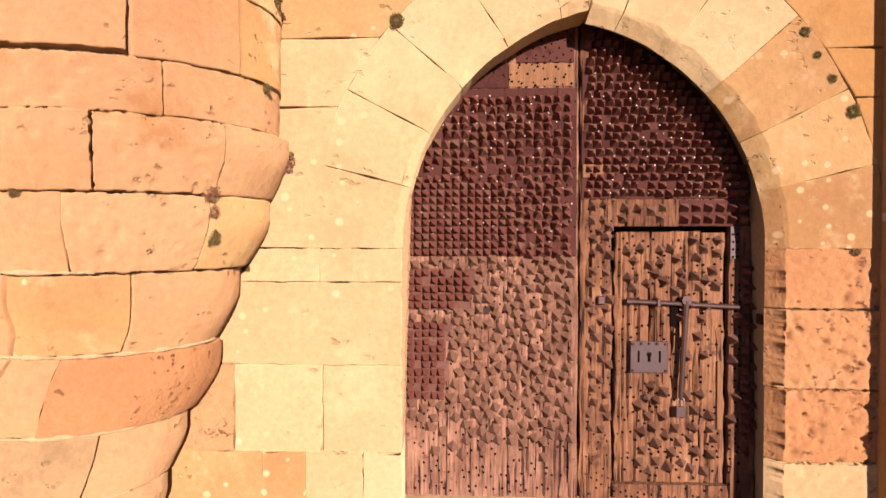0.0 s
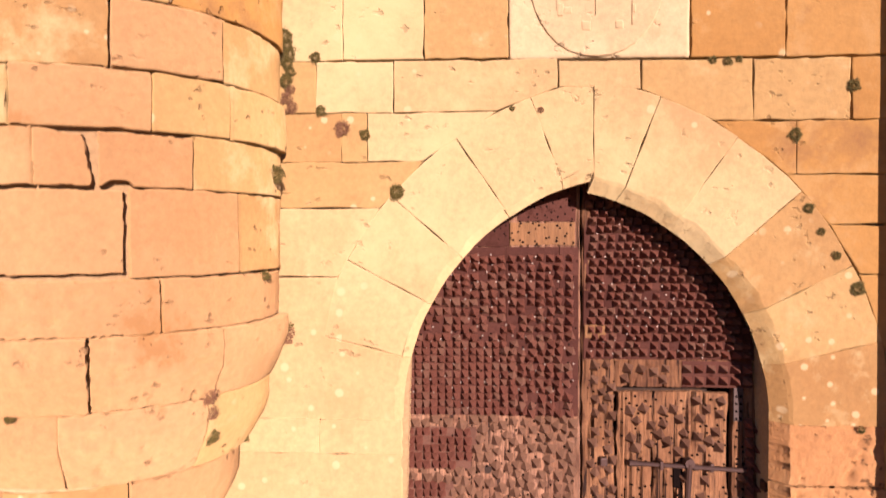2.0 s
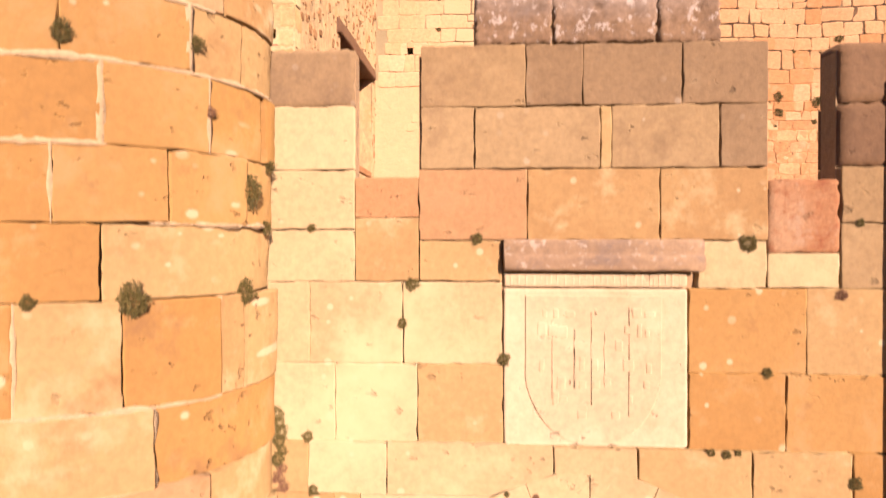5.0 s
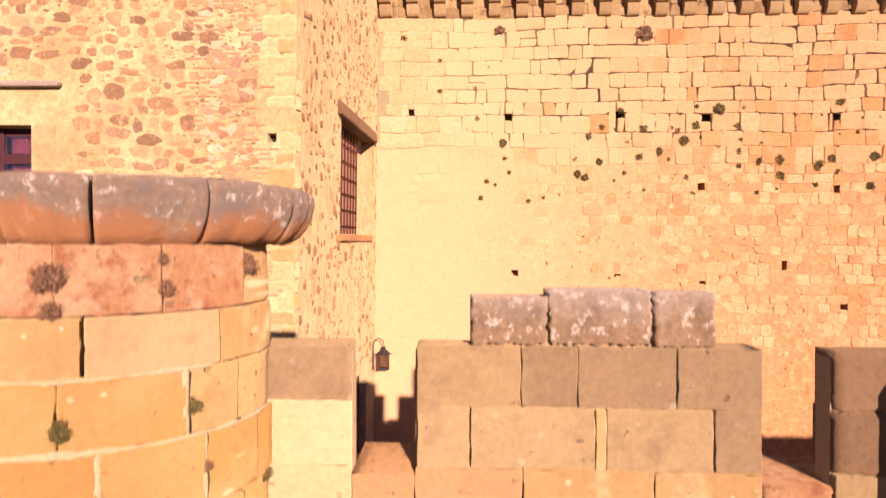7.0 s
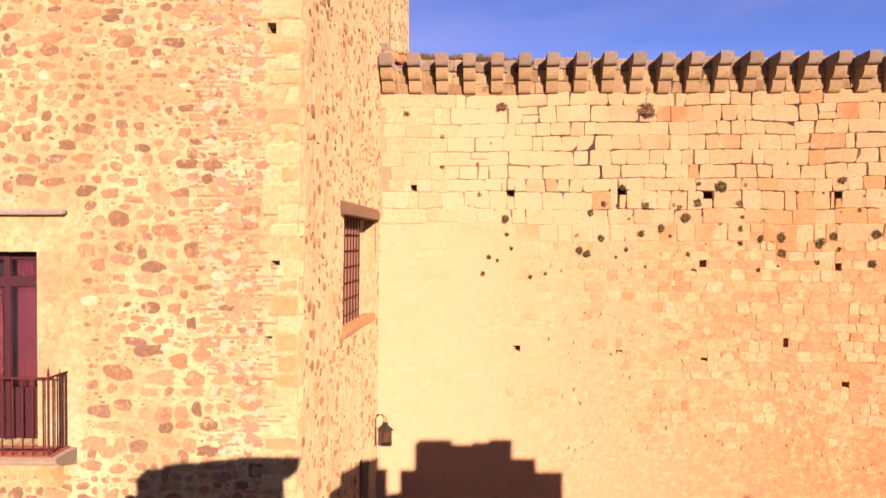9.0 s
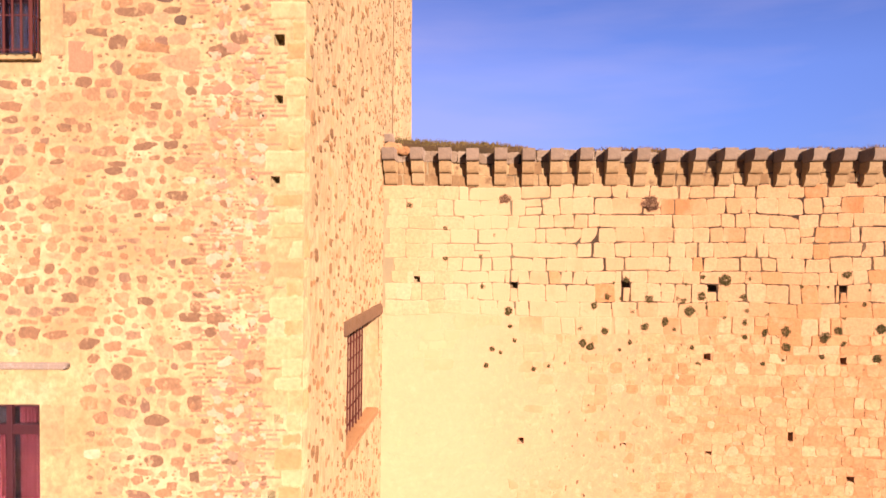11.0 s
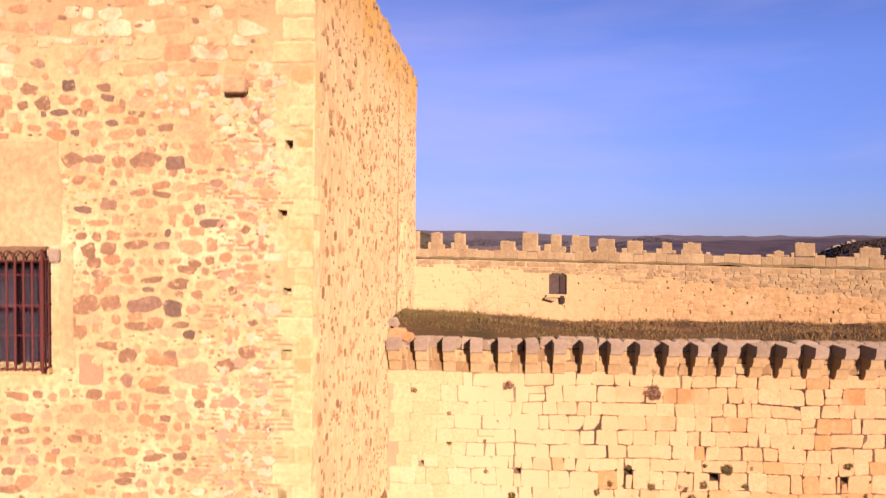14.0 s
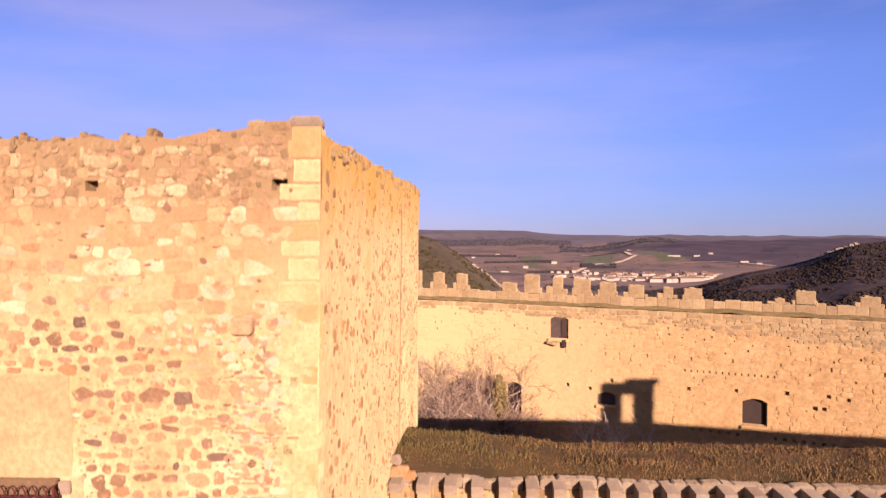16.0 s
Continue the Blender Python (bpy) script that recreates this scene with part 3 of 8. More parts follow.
def wobble(p, scale, amp):
    return noise.noise(Vector(p) * scale) * amp


def grid_block(at, u0, u1, z0, z1, depth=0.06, gap=0.006, round_=0.014, nu=5, nz=4, proud=0.006, uneven=0.006, lean=0.0, chip=0.0, hollows=0):
    """A dressed stone with worn edges on the surface at(u, v, z); v runs into the wall. chip: share of broken edge points. Returns vertices and faces."""
    push = R(-proud, proud)
    tu, tz = R(-lean, lean), R(-lean, lean)
    g = [gap * R(0.25, 1.5) for _ in range(4)] if chip else [gap] * 4
    inner = round_ * 0.7

    def line(a, b, ga, gb, n_):
        a, b = a + ga, b - gb
        lo, hi = a + round_ + inner, b - round_ - inner
        return [a, a + round_] + [lo + (hi - lo) * i / n_ for i in range(n_ + 1)] + [b - round_, b]

    pock = [(R(u0, u1), R(z0, z1), R(0.006, 0.012) + 0.024 * R(0, 1) ** 4, R(0.018, 0.045), R(0.6, 1.5)) for _ in range(hollows)]
    us, zs = line(u0, u1, g[0], g[1], nu), line(z0, z1, g[2], g[3], nz)
    sx = R(0, 50)
    verts, faces = [], []
    wu, wz = len(us), len(zs)
    for j, z in enumerate(zs):
        for i, u in enumerate(us):
            eu, ez = i in (0, wu - 1), j in (0, wz - 1)
            v = push + (tu * (u - u0) + tz * (z - z0)) + wobble((u, sx, z), 6, uneven) + wobble((u, sx, z), 17, uneven * 0.5)
            if hollows:
                v += wobble((u, sx, z), 42, uneven * 0.5)
                for pu, pz, pr, pd, st in pock:
                    d2 = ((u - pu) / (pr * st)) ** 2 + ((z - pz) / pr) ** 2
                    if d2 < 6:
                        v += pd * math.exp(-d2 * (1 + 0.6 * noise.noise(Vector((u * 60, z * 60, sx)))))
            if eu or ez:
                v += round_ * (1.9 if eu and ez else 0.8)
            du = wobble((sx, u * 3, z * 9), 1.5, 0.006) if eu else 0
            dz = wobble((u * 9, sx, z * 3), 1.5, 0.006) if ez else 0
            if chip and (eu or ez) and R(0, 1) < chip:
                s = R(0.3, 1.0) * 0.014
                du += (s if i == 0 else -s) if eu else 0
                dz += (s if j == 0 else -s) if ez else 0
                v += s
            verts.append(at(u + du, v, z + dz))
    for j in range(wz - 1):
        for i in range(wu - 1):
            a = j * wu + i
            faces.append((a, a + 1, a + wu + 1, a + wu))
    rim = [i for i in range(wu)] + [j * wu + wu - 1 for j in range(1, wz)] + [(wz - 1) * wu + i for i in range(wu - 2, -1, -1)] + [j * wu for j in range(wz - 2, 0, -1)]
    base = len(verts)
    for k in rim:
        i, j = k % wu, k // wu
        verts.append(at(us[i], depth, zs[j]))
    for k in range(len(rim)):
        a, b = rim[k], rim[(k + 1) % len(rim)]
        faces.append((b, a, base + k, base + (k + 1) % len(rim)))
    return verts, faces


def poly_block(at, pts, depth=0.06, round_=0.012, step=0.07, proud=0.005, gap=0.005, ragged=0.004):
    """A stone of any outline (u, z), with worn edges."""
    cu, cz = sum(p[0] for p in pts) / len(pts), sum(p[1] for p in pts) / len(pts)
    ring = []
    for k, p in enumerate(pts):
        q = pts[(k + 1) % len(pts)]
        n_ = max(1, int(math.dist(p, q) / step))
        ring += [(p[0] + (q[0] - p[0]) * i / n_, p[1] + (q[1] - p[1]) * i / n_) for i in range(n_)]
    push = R(-proud, proud)

    def ringed(inset, v):
        out = []
        for (u, z) in ring:
            d = max(1e-4, math.hypot(u - cu, z - cz))
            f = max(0.0, 1 - (inset + gap) / d) + wobble((u * 7, z * 7, cu), 1.0, ragged) / d
            out.append(at(cu + (u - cu) * f, v, cz + (z - cz) * f))
        return out

    n_ = len(ring)
    verts = ringed(0, depth) + ringed(0, round_ + push) + ringed(round_ * 0.5, round_ * 0.3 + push) + ringed(round_ * 1.4, push)
    faces = []
    for lay in range(3):
        for k in range(n_):
            a, b = lay * n_ + k, lay * n_ + (k + 1) % n_
            faces.append((a, b, b + n_, a + n_))
    faces.append(tuple(3 * n_ + k for k in range(n_)))
    return verts, faces


def holed_sheet(at, u0, u1, z0, z1, holes, step=1.0, wave=0.0, crest=None):
    """A wall face with openings that go into it. holes: (u0, u1, z0, z1, depth)."""
    us = sorted({round(u, 4) for u in [u0 + (u1 - u0) * i / max(1, round((u1 - u0) / step)) for i in range(max(1, round((u1 - u0) / step)) + 1)] + [h[k] for h in holes for k in (0, 1)]})
    zs = sorted({round(z, 4) for z in [z0 + (z1 - z0) * i / max(1, round((z1 - z0) / step)) for i in range(max(1, round((z1 - z0) / step)) + 1)] + [h[k] for h in holes for k in (2, 3)]})
    verts, faces = [], []
    for z in zs:
        for u in us:
            zz = z
            if crest and z == zs[-1]:
                zz = z + crest(u)
            verts.append(at(u, wobble((u, 3.3, z), 0.9, wave), zz))
    w = len(us)

    def inside(u, z):
        return any(h[0] < u < h[1] and h[2] < z < h[3] for h in holes)

    for j in range(len(zs) - 1):
        for i in range(w - 1):
            if not inside((us[i] + us[i + 1]) / 2, (zs[j] + zs[j + 1]) / 2):
                a = j * w + i
                faces.append((a, a + 1, a + w + 1, a + w))
    for (a, b, c, d, deep) in holes:
        k = len(verts)
        for v in (-0.004, deep):
            verts += [at(a, v + 0.004 + wobble((a, 3.3, c), 0.9, wave), c), at(b, v + 0.004, c), at(b, v + 0.004, d), at(a, v + 0.004, d)]
        faces += [(k, k + 4, k + 5, k + 1), (k + 1, k + 5, k + 6, k + 2), (k + 2, k + 6, k + 7, k + 3), (k + 3, k + 7, k + 4, k), (k + 4, k + 7, k + 6, k + 5)]
    return verts, faces


def join(pieces):
    verts, faces = [], []
    for v, f in pieces:
        k = len(verts)
        verts += v
        faces += [tuple(i + k for i in q) for q in f]
    return verts, faces


# surfaces: (u, v, z) with v into the wall
def at_gate(u, v, z):
    return (u, 3.945 - 0.06 * u + v, z)


def at_court(u, v, z):
    return (u, 18.51 - 0.0395 * u + v, z)


def at_far(u, v, z):
    return (u + 0.3 * v, 61.5 - 0.33 * u + 0.95 * v, z)


def keep_lean(z):
    return 0.0122 * (z - 6.8)


def at_keep(u, v, z):
    k = min(1.0, max(0.0, (u + 4.2) / 1.84))
    return (u + keep_lean(z) * k, 11.02 + v, z)


def at_side(s, v, z):
    return (-2.36 + keep_lean(z) + 0.0595 * s - v, 11.02 + s, z)


TCX, TCY = -1.835, 3.84


def tower_r(z):
    """The foot is a stack of rolls: each course drops straight, then curves in under itself."""
    rows = ((2.18, 0.936), (1.84, 0.842), (1.47, 0.705), (1.07, 0.575), (0.68, 0.415), (0.33, 0.31), (0.0, 0.22))
    for (z1, r1), (z0, r0) in zip(rows, rows[1:]):
        if z0 <= z <= z1:
            f = max(0.0, (z1 - z) / (z1 - z0) - 0.32) / 0.68
            return r1 - (r1 - r0) * f ** 1.35
    return 0.936 if z > 2 else 0.22


def at_tower(deg, v, z):
    aside = 0.35 * max(0.0, 1.2 - z)
    r = tower_r(z) + aside - v
    a = radians(deg)
    return (TCX - aside + r * math.sin(a), TCY - r * math.cos(a), z)


# ---- ground: one sheet from the castle platform to the horizon ----
def land_z(az, d):
    deg = math.degrees(az)
    plain = float(np.interp(d, [0, 74, 82, 160, 300, 1500, 2600, 3200, 4000, 4500, 4900], [0, 0, -4, -46, -60, -58, -54, -42, -14, 10, 28]))
    if d < 76:
        return plain
    rise = min(1.0, max(0.0, (deg - 10.5) / 4.5)) if deg < 60 else 0.0
    hills = float(np.interp(d, [300, 1500, 1900, 2300, 2900, 3400, 3900, 4400, 4900], [-60, -58, -53, -36, -12, 4, -6, 8, 26])) + max(0, deg - 24) * 2.0 * math.exp(-((d - 3400) / 500) ** 2)
    z = plain + (hills - plain) * rise
    z += noise.noise(Vector((d * 0.004 * math.sin(az), d * 0.004 * math.cos(az), 0))) * min(12, d * 0.008) * (1.0 if d < 4300 else 0.4)
    if d > 2000:
        z += rise * 9 * noise.noise(Vector((d * 0.011 * math.sin(az), d * 0.005 * math.cos(az), 4)))
    right = float(np.interp(deg, [14, 17, 18.9, 19.9, 22, 24.4, 25.9, 27.3, 28.2, 29.2, 31, 36, 60, 90], [0, 6, 15, 22, 35, 44, 51, 59, 65, 71, 74, 80, 60, 0]))
    z += right * math.exp(-((d - 900) / 330) ** 2)
    left = float(np.interp(deg, [-40, -12, -3.8, -2, -0.4, 2.05, 3.2, 5.2], [30, 92, 79, 75, 67, 53, 45, 0]))
    z += left * math.exp(-((d - 480) / 150) ** 2)
    mesa = float(np.interp(deg, [-30, -4, 5.2, 6.5, 8, 9], [44, 46, 42, 26, 6, 0]))
    z += mesa * math.exp(-((d - 4600) / 350) ** 2)
    return z


# fields and woods of the valley: bearing and distance, half spans
GREEN_FIELDS = ((5.8, 2150, 1.0, 420), (11.2, 2250, 1.4, 330), (16.9, 2420, 2.4, 380), (13.4, 2750, 1.5, 220))
WOOD_BANDS = ((-8, 9, 3550, 4150), (8, 17, 2950, 3550), (2, 7.5, 1850, 1980), (5.5, 9.0, 1450, 1560), (-2, 4.5, 2500, 2640), (9.8, 12.5, 1750, 1830), (7, 14, 1000, 1080))


def build_ground():
    azs = [radians(a) for a in list(np.arange(-180, -8, 6)) + list(np.arange(-8, 40, 0.22)) + list(np.arange(40, 180, 6))]
    ds = [0.5, 30, 60, 70, 74] + [76 * (4900 / 76) ** (i / 180) for i in range(181)]
    verts, faces = [], []
    for d in ds:
        for a in azs:
            verts.append((d * math.sin(a), d * math.cos(a), land_z(a, d) - 0.02))
    n_ = len(azs)
    for j in range(len(ds) - 1):
        for i in range(n_):
            k = (i + 1) % n_
            faces.append((j * n_ + i, (j + 1) * n_ + i, (j + 1) * n_ + k, j * n_ + k)[::-1])
    land = mesh_ob("ground", verts, faces, LAND, smooth=True)
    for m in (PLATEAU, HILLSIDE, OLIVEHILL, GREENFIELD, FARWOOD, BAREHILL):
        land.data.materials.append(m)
    for poly in land.data.polygons:
        c = poly.center
        d, deg = math.hypot(c.x, c.y), math.degrees(math.atan2(c.x, c.y))
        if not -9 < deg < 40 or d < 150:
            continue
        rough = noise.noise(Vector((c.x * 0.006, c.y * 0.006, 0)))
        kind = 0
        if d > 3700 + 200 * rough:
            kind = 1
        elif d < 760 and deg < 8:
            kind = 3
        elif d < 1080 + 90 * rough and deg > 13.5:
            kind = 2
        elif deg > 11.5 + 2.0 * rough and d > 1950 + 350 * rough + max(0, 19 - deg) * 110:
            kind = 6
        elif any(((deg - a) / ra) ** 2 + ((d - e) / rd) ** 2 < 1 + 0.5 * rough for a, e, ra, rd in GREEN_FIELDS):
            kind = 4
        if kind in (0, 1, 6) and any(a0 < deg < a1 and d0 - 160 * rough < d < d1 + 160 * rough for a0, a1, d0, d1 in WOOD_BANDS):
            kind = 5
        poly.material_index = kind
    tagged(land, "brown and green winter valley land round the castle", "ground", kind="structure")
    c = [(-30, -30), (30, -30), (30, 56), (-30, 58)]
    tagged(mesh_ob("courtyard_ground", [(x, y, -0.01) for x, y in c], [(0, 1, 2, 3)], DIRT), "castle courtyard ground, unseen, coloured pale to bounce light", "ground", kind="structure")


build_ground()


# ---- gate wall: core, arch ring, merlons ----
SPRING, RIN, ROUT = 1.57, 1.39, 1.935
ARC_L, ARC_R = (1.16, SPRING), (0.50, SPRING)
JAMB_L, JAMB_R, APEX = -0.23, 1.89, 0.83


def arch_z(u, r):
    """Height of the pointed arch of radius r over u; None outside it."""
    c = ARC_L if u <= APEX else ARC_R
    q = r * r - (u - c[0]) ** 2
    return SPRING + math.sqrt(q) if q > 0 else None


def crest_z(u):
    for a, b, z in ((-3.2, -0.457, 5.75), (-0.457, -0.10, 5.04), (-0.10, 0.217, 5.755), (0.217, 1.513, 6.06), (1.513, 1.764, 5.755), (1.764, 2.138, 5.02), (2.138, 2.6, 5.74)):
        if a <= u < b:
            return z
    return 5.7


wall_gate = thing("wall_gate", (0.8, 4.2, 0), "sunlit golden ashlar gate wall with a pointed arch and merlons", "wall", kind="structure")


def gate_core():
    marks = [-3.2, -0.457, -0.10, 0.217, 1.513, 1.764, 2.138, 2.6]
    us = sorted(set(marks + [JAMB_L - 0.02 + (JAMB_R - JAMB_L + 0.04) * i / 36 for i in range(37)]))
    verts, faces = [], []
    for a, b in zip(us, us[1:]):
        mid = (a + b) / 2
        top = crest_z(mid) - 0.02
        lows = [(arch_z(u, RIN + 0.02) or 0.0) if JAMB_L - 0.03 < mid < JAMB_R + 0.03 else -0.3 for u in (a, b)]
        levels = [(0.062, 0.62, lows, [min(top, 4.98)] * 2)]
        if top > 5.0:
            levels.append((0.062, 0.21, [4.98] * 2, [top] * 2))
        for v0, v1, lo, hi in levels:
            k = len(verts)
            for v in (v0, v1):
                verts += [at_gate(a, v, lo[0]), at_gate(b, v, lo[1]), at_gate(b, v, hi[1]), at_gate(a, v, hi[0])]
            faces += [(k, k + 1, k + 2, k + 3), (k + 5, k + 4, k + 7, k + 6), (k + 3, k + 2, k + 6, k + 7), (k, k + 4, k + 5, k + 1), (k + 1, k + 5, k + 6, k + 2), (k + 4, k, k + 3, k + 7)]
    mesh_ob("mortar_core", verts, faces, MORTAR, wall_gate)


gate_core()


def clip_arch(u0, u1, z0, z1):
    """The outline of a rectangle less the arch ring; None where nothing is left; True where nothing is cut."""
    rect = [(u0, z0), (u1, z0), (u1, z1), (u0, z1)]

    def ringed(u, z):
        if z < SPRING - 0.02:
            return False
        c = ARC_L if u <= APEX else ARC_R
        return math.hypot(u - c[0], z - c[1]) < ROUT

    n_ = 14
    cut = [ringed(u0 + (u1 - u0) * (i + 0.5) / n_, z0 + (z1 - z0) * (j + 0.5) / n_) for i in range(n_) for j in range(n_)]
    share = sum(cut) / len(cut)
    if share < 0.004:
        return True
    if share > 0.93:
        return None
    inside = []
    for side in (0, 1):
        c = (ARC_L, ARC_R)[side]
        for i in range(400):
            a = math.pi * (0.5 + 0.5 * i / 400) if side == 0 else math.pi * 0.5 * (1 - i / 400)
            p = (c[0] + (ROUT + 0.002) * math.cos(a), c[1] + (ROUT + 0.002) * math.sin(a))
            if u0 <= p[0] <= u1 and z0 <= p[1] <= z1 and ((side == 0) == (p[0] <= APEX)):
                inside.append(p)
    if len(inside) < 2:
        return True
    inside.sort()
    p, q = inside[0], inside[-1]
    nx, nz = -(q[1] - p[1]), q[0] - p[0]
    if nz < 0:
        nx, nz = -nx, -nz
    out = []
    for k in range(4):
        a, b = rect[k], rect[(k + 1) % 4]
        da = (a[0] - p[0]) * nx + (a[1] - p[1]) * nz
        db = (b[0] - p[0]) * nx + (b[1] - p[1]) * nz
        if da >= 0:
            out.append(a)
        if (da >= 0) != (db >= 0):
            f = da / (da - db)
            out.append((a[0] + (b[0] - a[0]) * f, a[1] + (b[1] - a[1]) * f))
    return out if len(out) > 2 else None


REVEAL, SPLAY = 0.10, 0.068  # the arris on the sunless side is cut back to a broad chamfer


def at_splay(u, v, z):
    if v > 0.08:
        return at_gate(u - SPLAY * max(0.0, 1 - (u - JAMB_R) / 0.12), v, z)
    return at_gate(u, min(v, 0.012) if u < JAMB_R + 0.02 else min(v, 0.07), z)


KINDS = {"g": GOLD, "p": PALE, "o": ORANGE, "r": ROSE, "w": GREY, "l": LICHEN, "x": RED, "k": PEACH, "m": TAN, "d": DUSKY}


def course(z0, z1, joints, kinds, at=at_gate, depth=0.085, gap=0.0035, round_=0.005, chip=0.16, uneven=0.004, cell=0.055, **kw):
    for k, (a, b) in enumerate(zip(joints, joints[1:])):
        shape = clip_arch(a, b, z0, z1)
        if shape is None:
            continue
        if shape is True:
            v, f = grid_block(at, a, b, z0, z1, depth, gap, round_, max(2, round((b - a) / cell)), max(2, round((z1 - z0) / cell)), uneven=uneven, chip=chip, **kw)
            ob = mesh_ob("ashlar_block", v, f, KINDS[kinds[k % len(kinds)]], wall_gate, smooth=True)
            if at is at_splay:
                ob.data.polygons.foreach_set("use_smooth", [max(abs(q) for q in p.normal.xz) < 0.8 for p in ob.data.polygons])
        else:
            v, f = poly_block(at_gate, shape, depth, round_=0.006, gap=0.005, ragged=0.010, step=0.04)
            mesh_ob("ashlar_block", v, f, KINDS[kinds[k % len(kinds)]], wall_gate)


# merlons and crenel sills
for joints, top in (([0.207, 0.629], 6.045), ([0.629, 1.19], 6.085), ([1.19, 1.525], 6.075)):
    course(5.775, top, joints, "l", depth=0.23, round_=0.018, uneven=0.012, cell=0.02, hollows=16, chip=0.55)
course(5.44, 5.775, [-0.093, 0.483, 0.79, 1.318, 1.764], "mwww", depth=0.23)
course(5.10, 5.44, [-0.093, 0.205, 0.885, 0.945, 1.511, 1.764], "mmgmw", depth=0.23)
course(5.455, 5.778, [-1.05, -0.457], "w", depth=0.23, round_=0.025)
course(5.10, 5.455, [-1.05, -0.457], "p", depth=0.23)
course(5.44, 5.76, [2.14, 2.6], "d", depth=0.23, round_=0.03)
course(5.10, 5.44, [2.14, 2.6], "d", depth=0.25, round_=0.03)
course(4.71, 5.10, [-0.10, 0.49, 1.198, 1.762], "kgg", depth=0.23)
course(4.80, 5.10, [2.14, 2.6], "m", depth=0.25)
course(4.835, 5.06, [-0.457, -0.10], "r", depth=0.6)
course(4.64, 5.04, [1.762, 2.138], "x", depth=0.6, round_=0.02)
# wall field
course(4.77, 5.10, [-1.05, -0.457], "p")
course(4.48, 4.77, [-1.05, -0.457], "p")
course(4.485, 4.835, [-0.457, -0.10], "g")
course(4.485, 4.71, [-0.10, 0.355], "g")
course(4.452, 4.71, [1.40, 1.762], "p")
course(4.452, 4.64, [1.762, 2.135], "p")
course(4.452, 4.80, [2.14, 2.6], "m")
course(4.03, 4.482, [-1.05, -0.71, -0.19, 0.361], "ppp")
course(3.995, 4.452, [1.352, 1.965, 2.6], "og")
course(3.60, 4.03, [-1.05, -0.567, -0.11, 0.361], "ppg")
course(3.585, 3.995, [1.352, 1.857, 2.6], "oo")
course(3.305, 3.595, [-1.05, -0.72, -0.28, 0.635], "gpp")
course(3.24, 3.58, [0.635, 1.087, 1.688, 2.206, 2.6], "pggo")
course(3.03, 3.305, [-1.05, -0.577, -0.432, 0.45], "ggp", gap=0.0018, round_=0.003)
course(2.945, 3.24, [1.22, 1.92, 2.6], "oo")
course(2.77, 3.03, [-1.05, 0.2], "g", gap=0.0018, round_=0.003)
course(2.67, 2.945, [1.6, 2.6], "o")
course(2.38, 2.77, [-1.05, 0.0], "p", gap=0.0018, round_=0.003)
course(2.40, 2.67, [1.9, 2.6], "o")
course(1.572, 2.38, [-1.2, -0.5], "p", gap=0.0018, round_=0.003)
course(1.98, 2.40, [2.1, 2.6], "o")
course(1.575, 1.98, [2.2, 2.6], "g")
course(1.377, 1.57, [-1.4, -0.711, -0.235], "pp", depth=0.40, gap=0.0018, round_=0.003)
course(0.895, 1.377, [-1.5, -0.235], "p", depth=0.40)
course(0.39, 0.895, [-1.6, -1.212, -0.697, -0.235], "rpp", depth=0.40)
course(0.0, 0.39, [-1.7, -1.05, -0.80, -0.462, -0.235], "ggpp", depth=0.40)
course(1.235, 1.575, [1.89, 2.60], "r", at=at_splay, depth=REVEAL, uneven=0.010, cell=0.013, hollows=22, chip=0.4)
course(0.79, 1.235, [1.89, 2.60], "r", at=at_splay, depth=REVEAL, uneven=0.016, cell=0.012, hollows=60, chip=0.4)
course(0.38, 0.79, [1.89, 2.42, 2.60], "rr", at=at_splay, depth=REVEAL, uneven=0.014, cell=0.012, hollows=46, chip=0.4)
course(0.0, 0.38, [1.89, 2.60], "p", at=at_splay, depth=REVEAL, uneven=0.010, cell=0.014, hollows=16, chip=0.4)


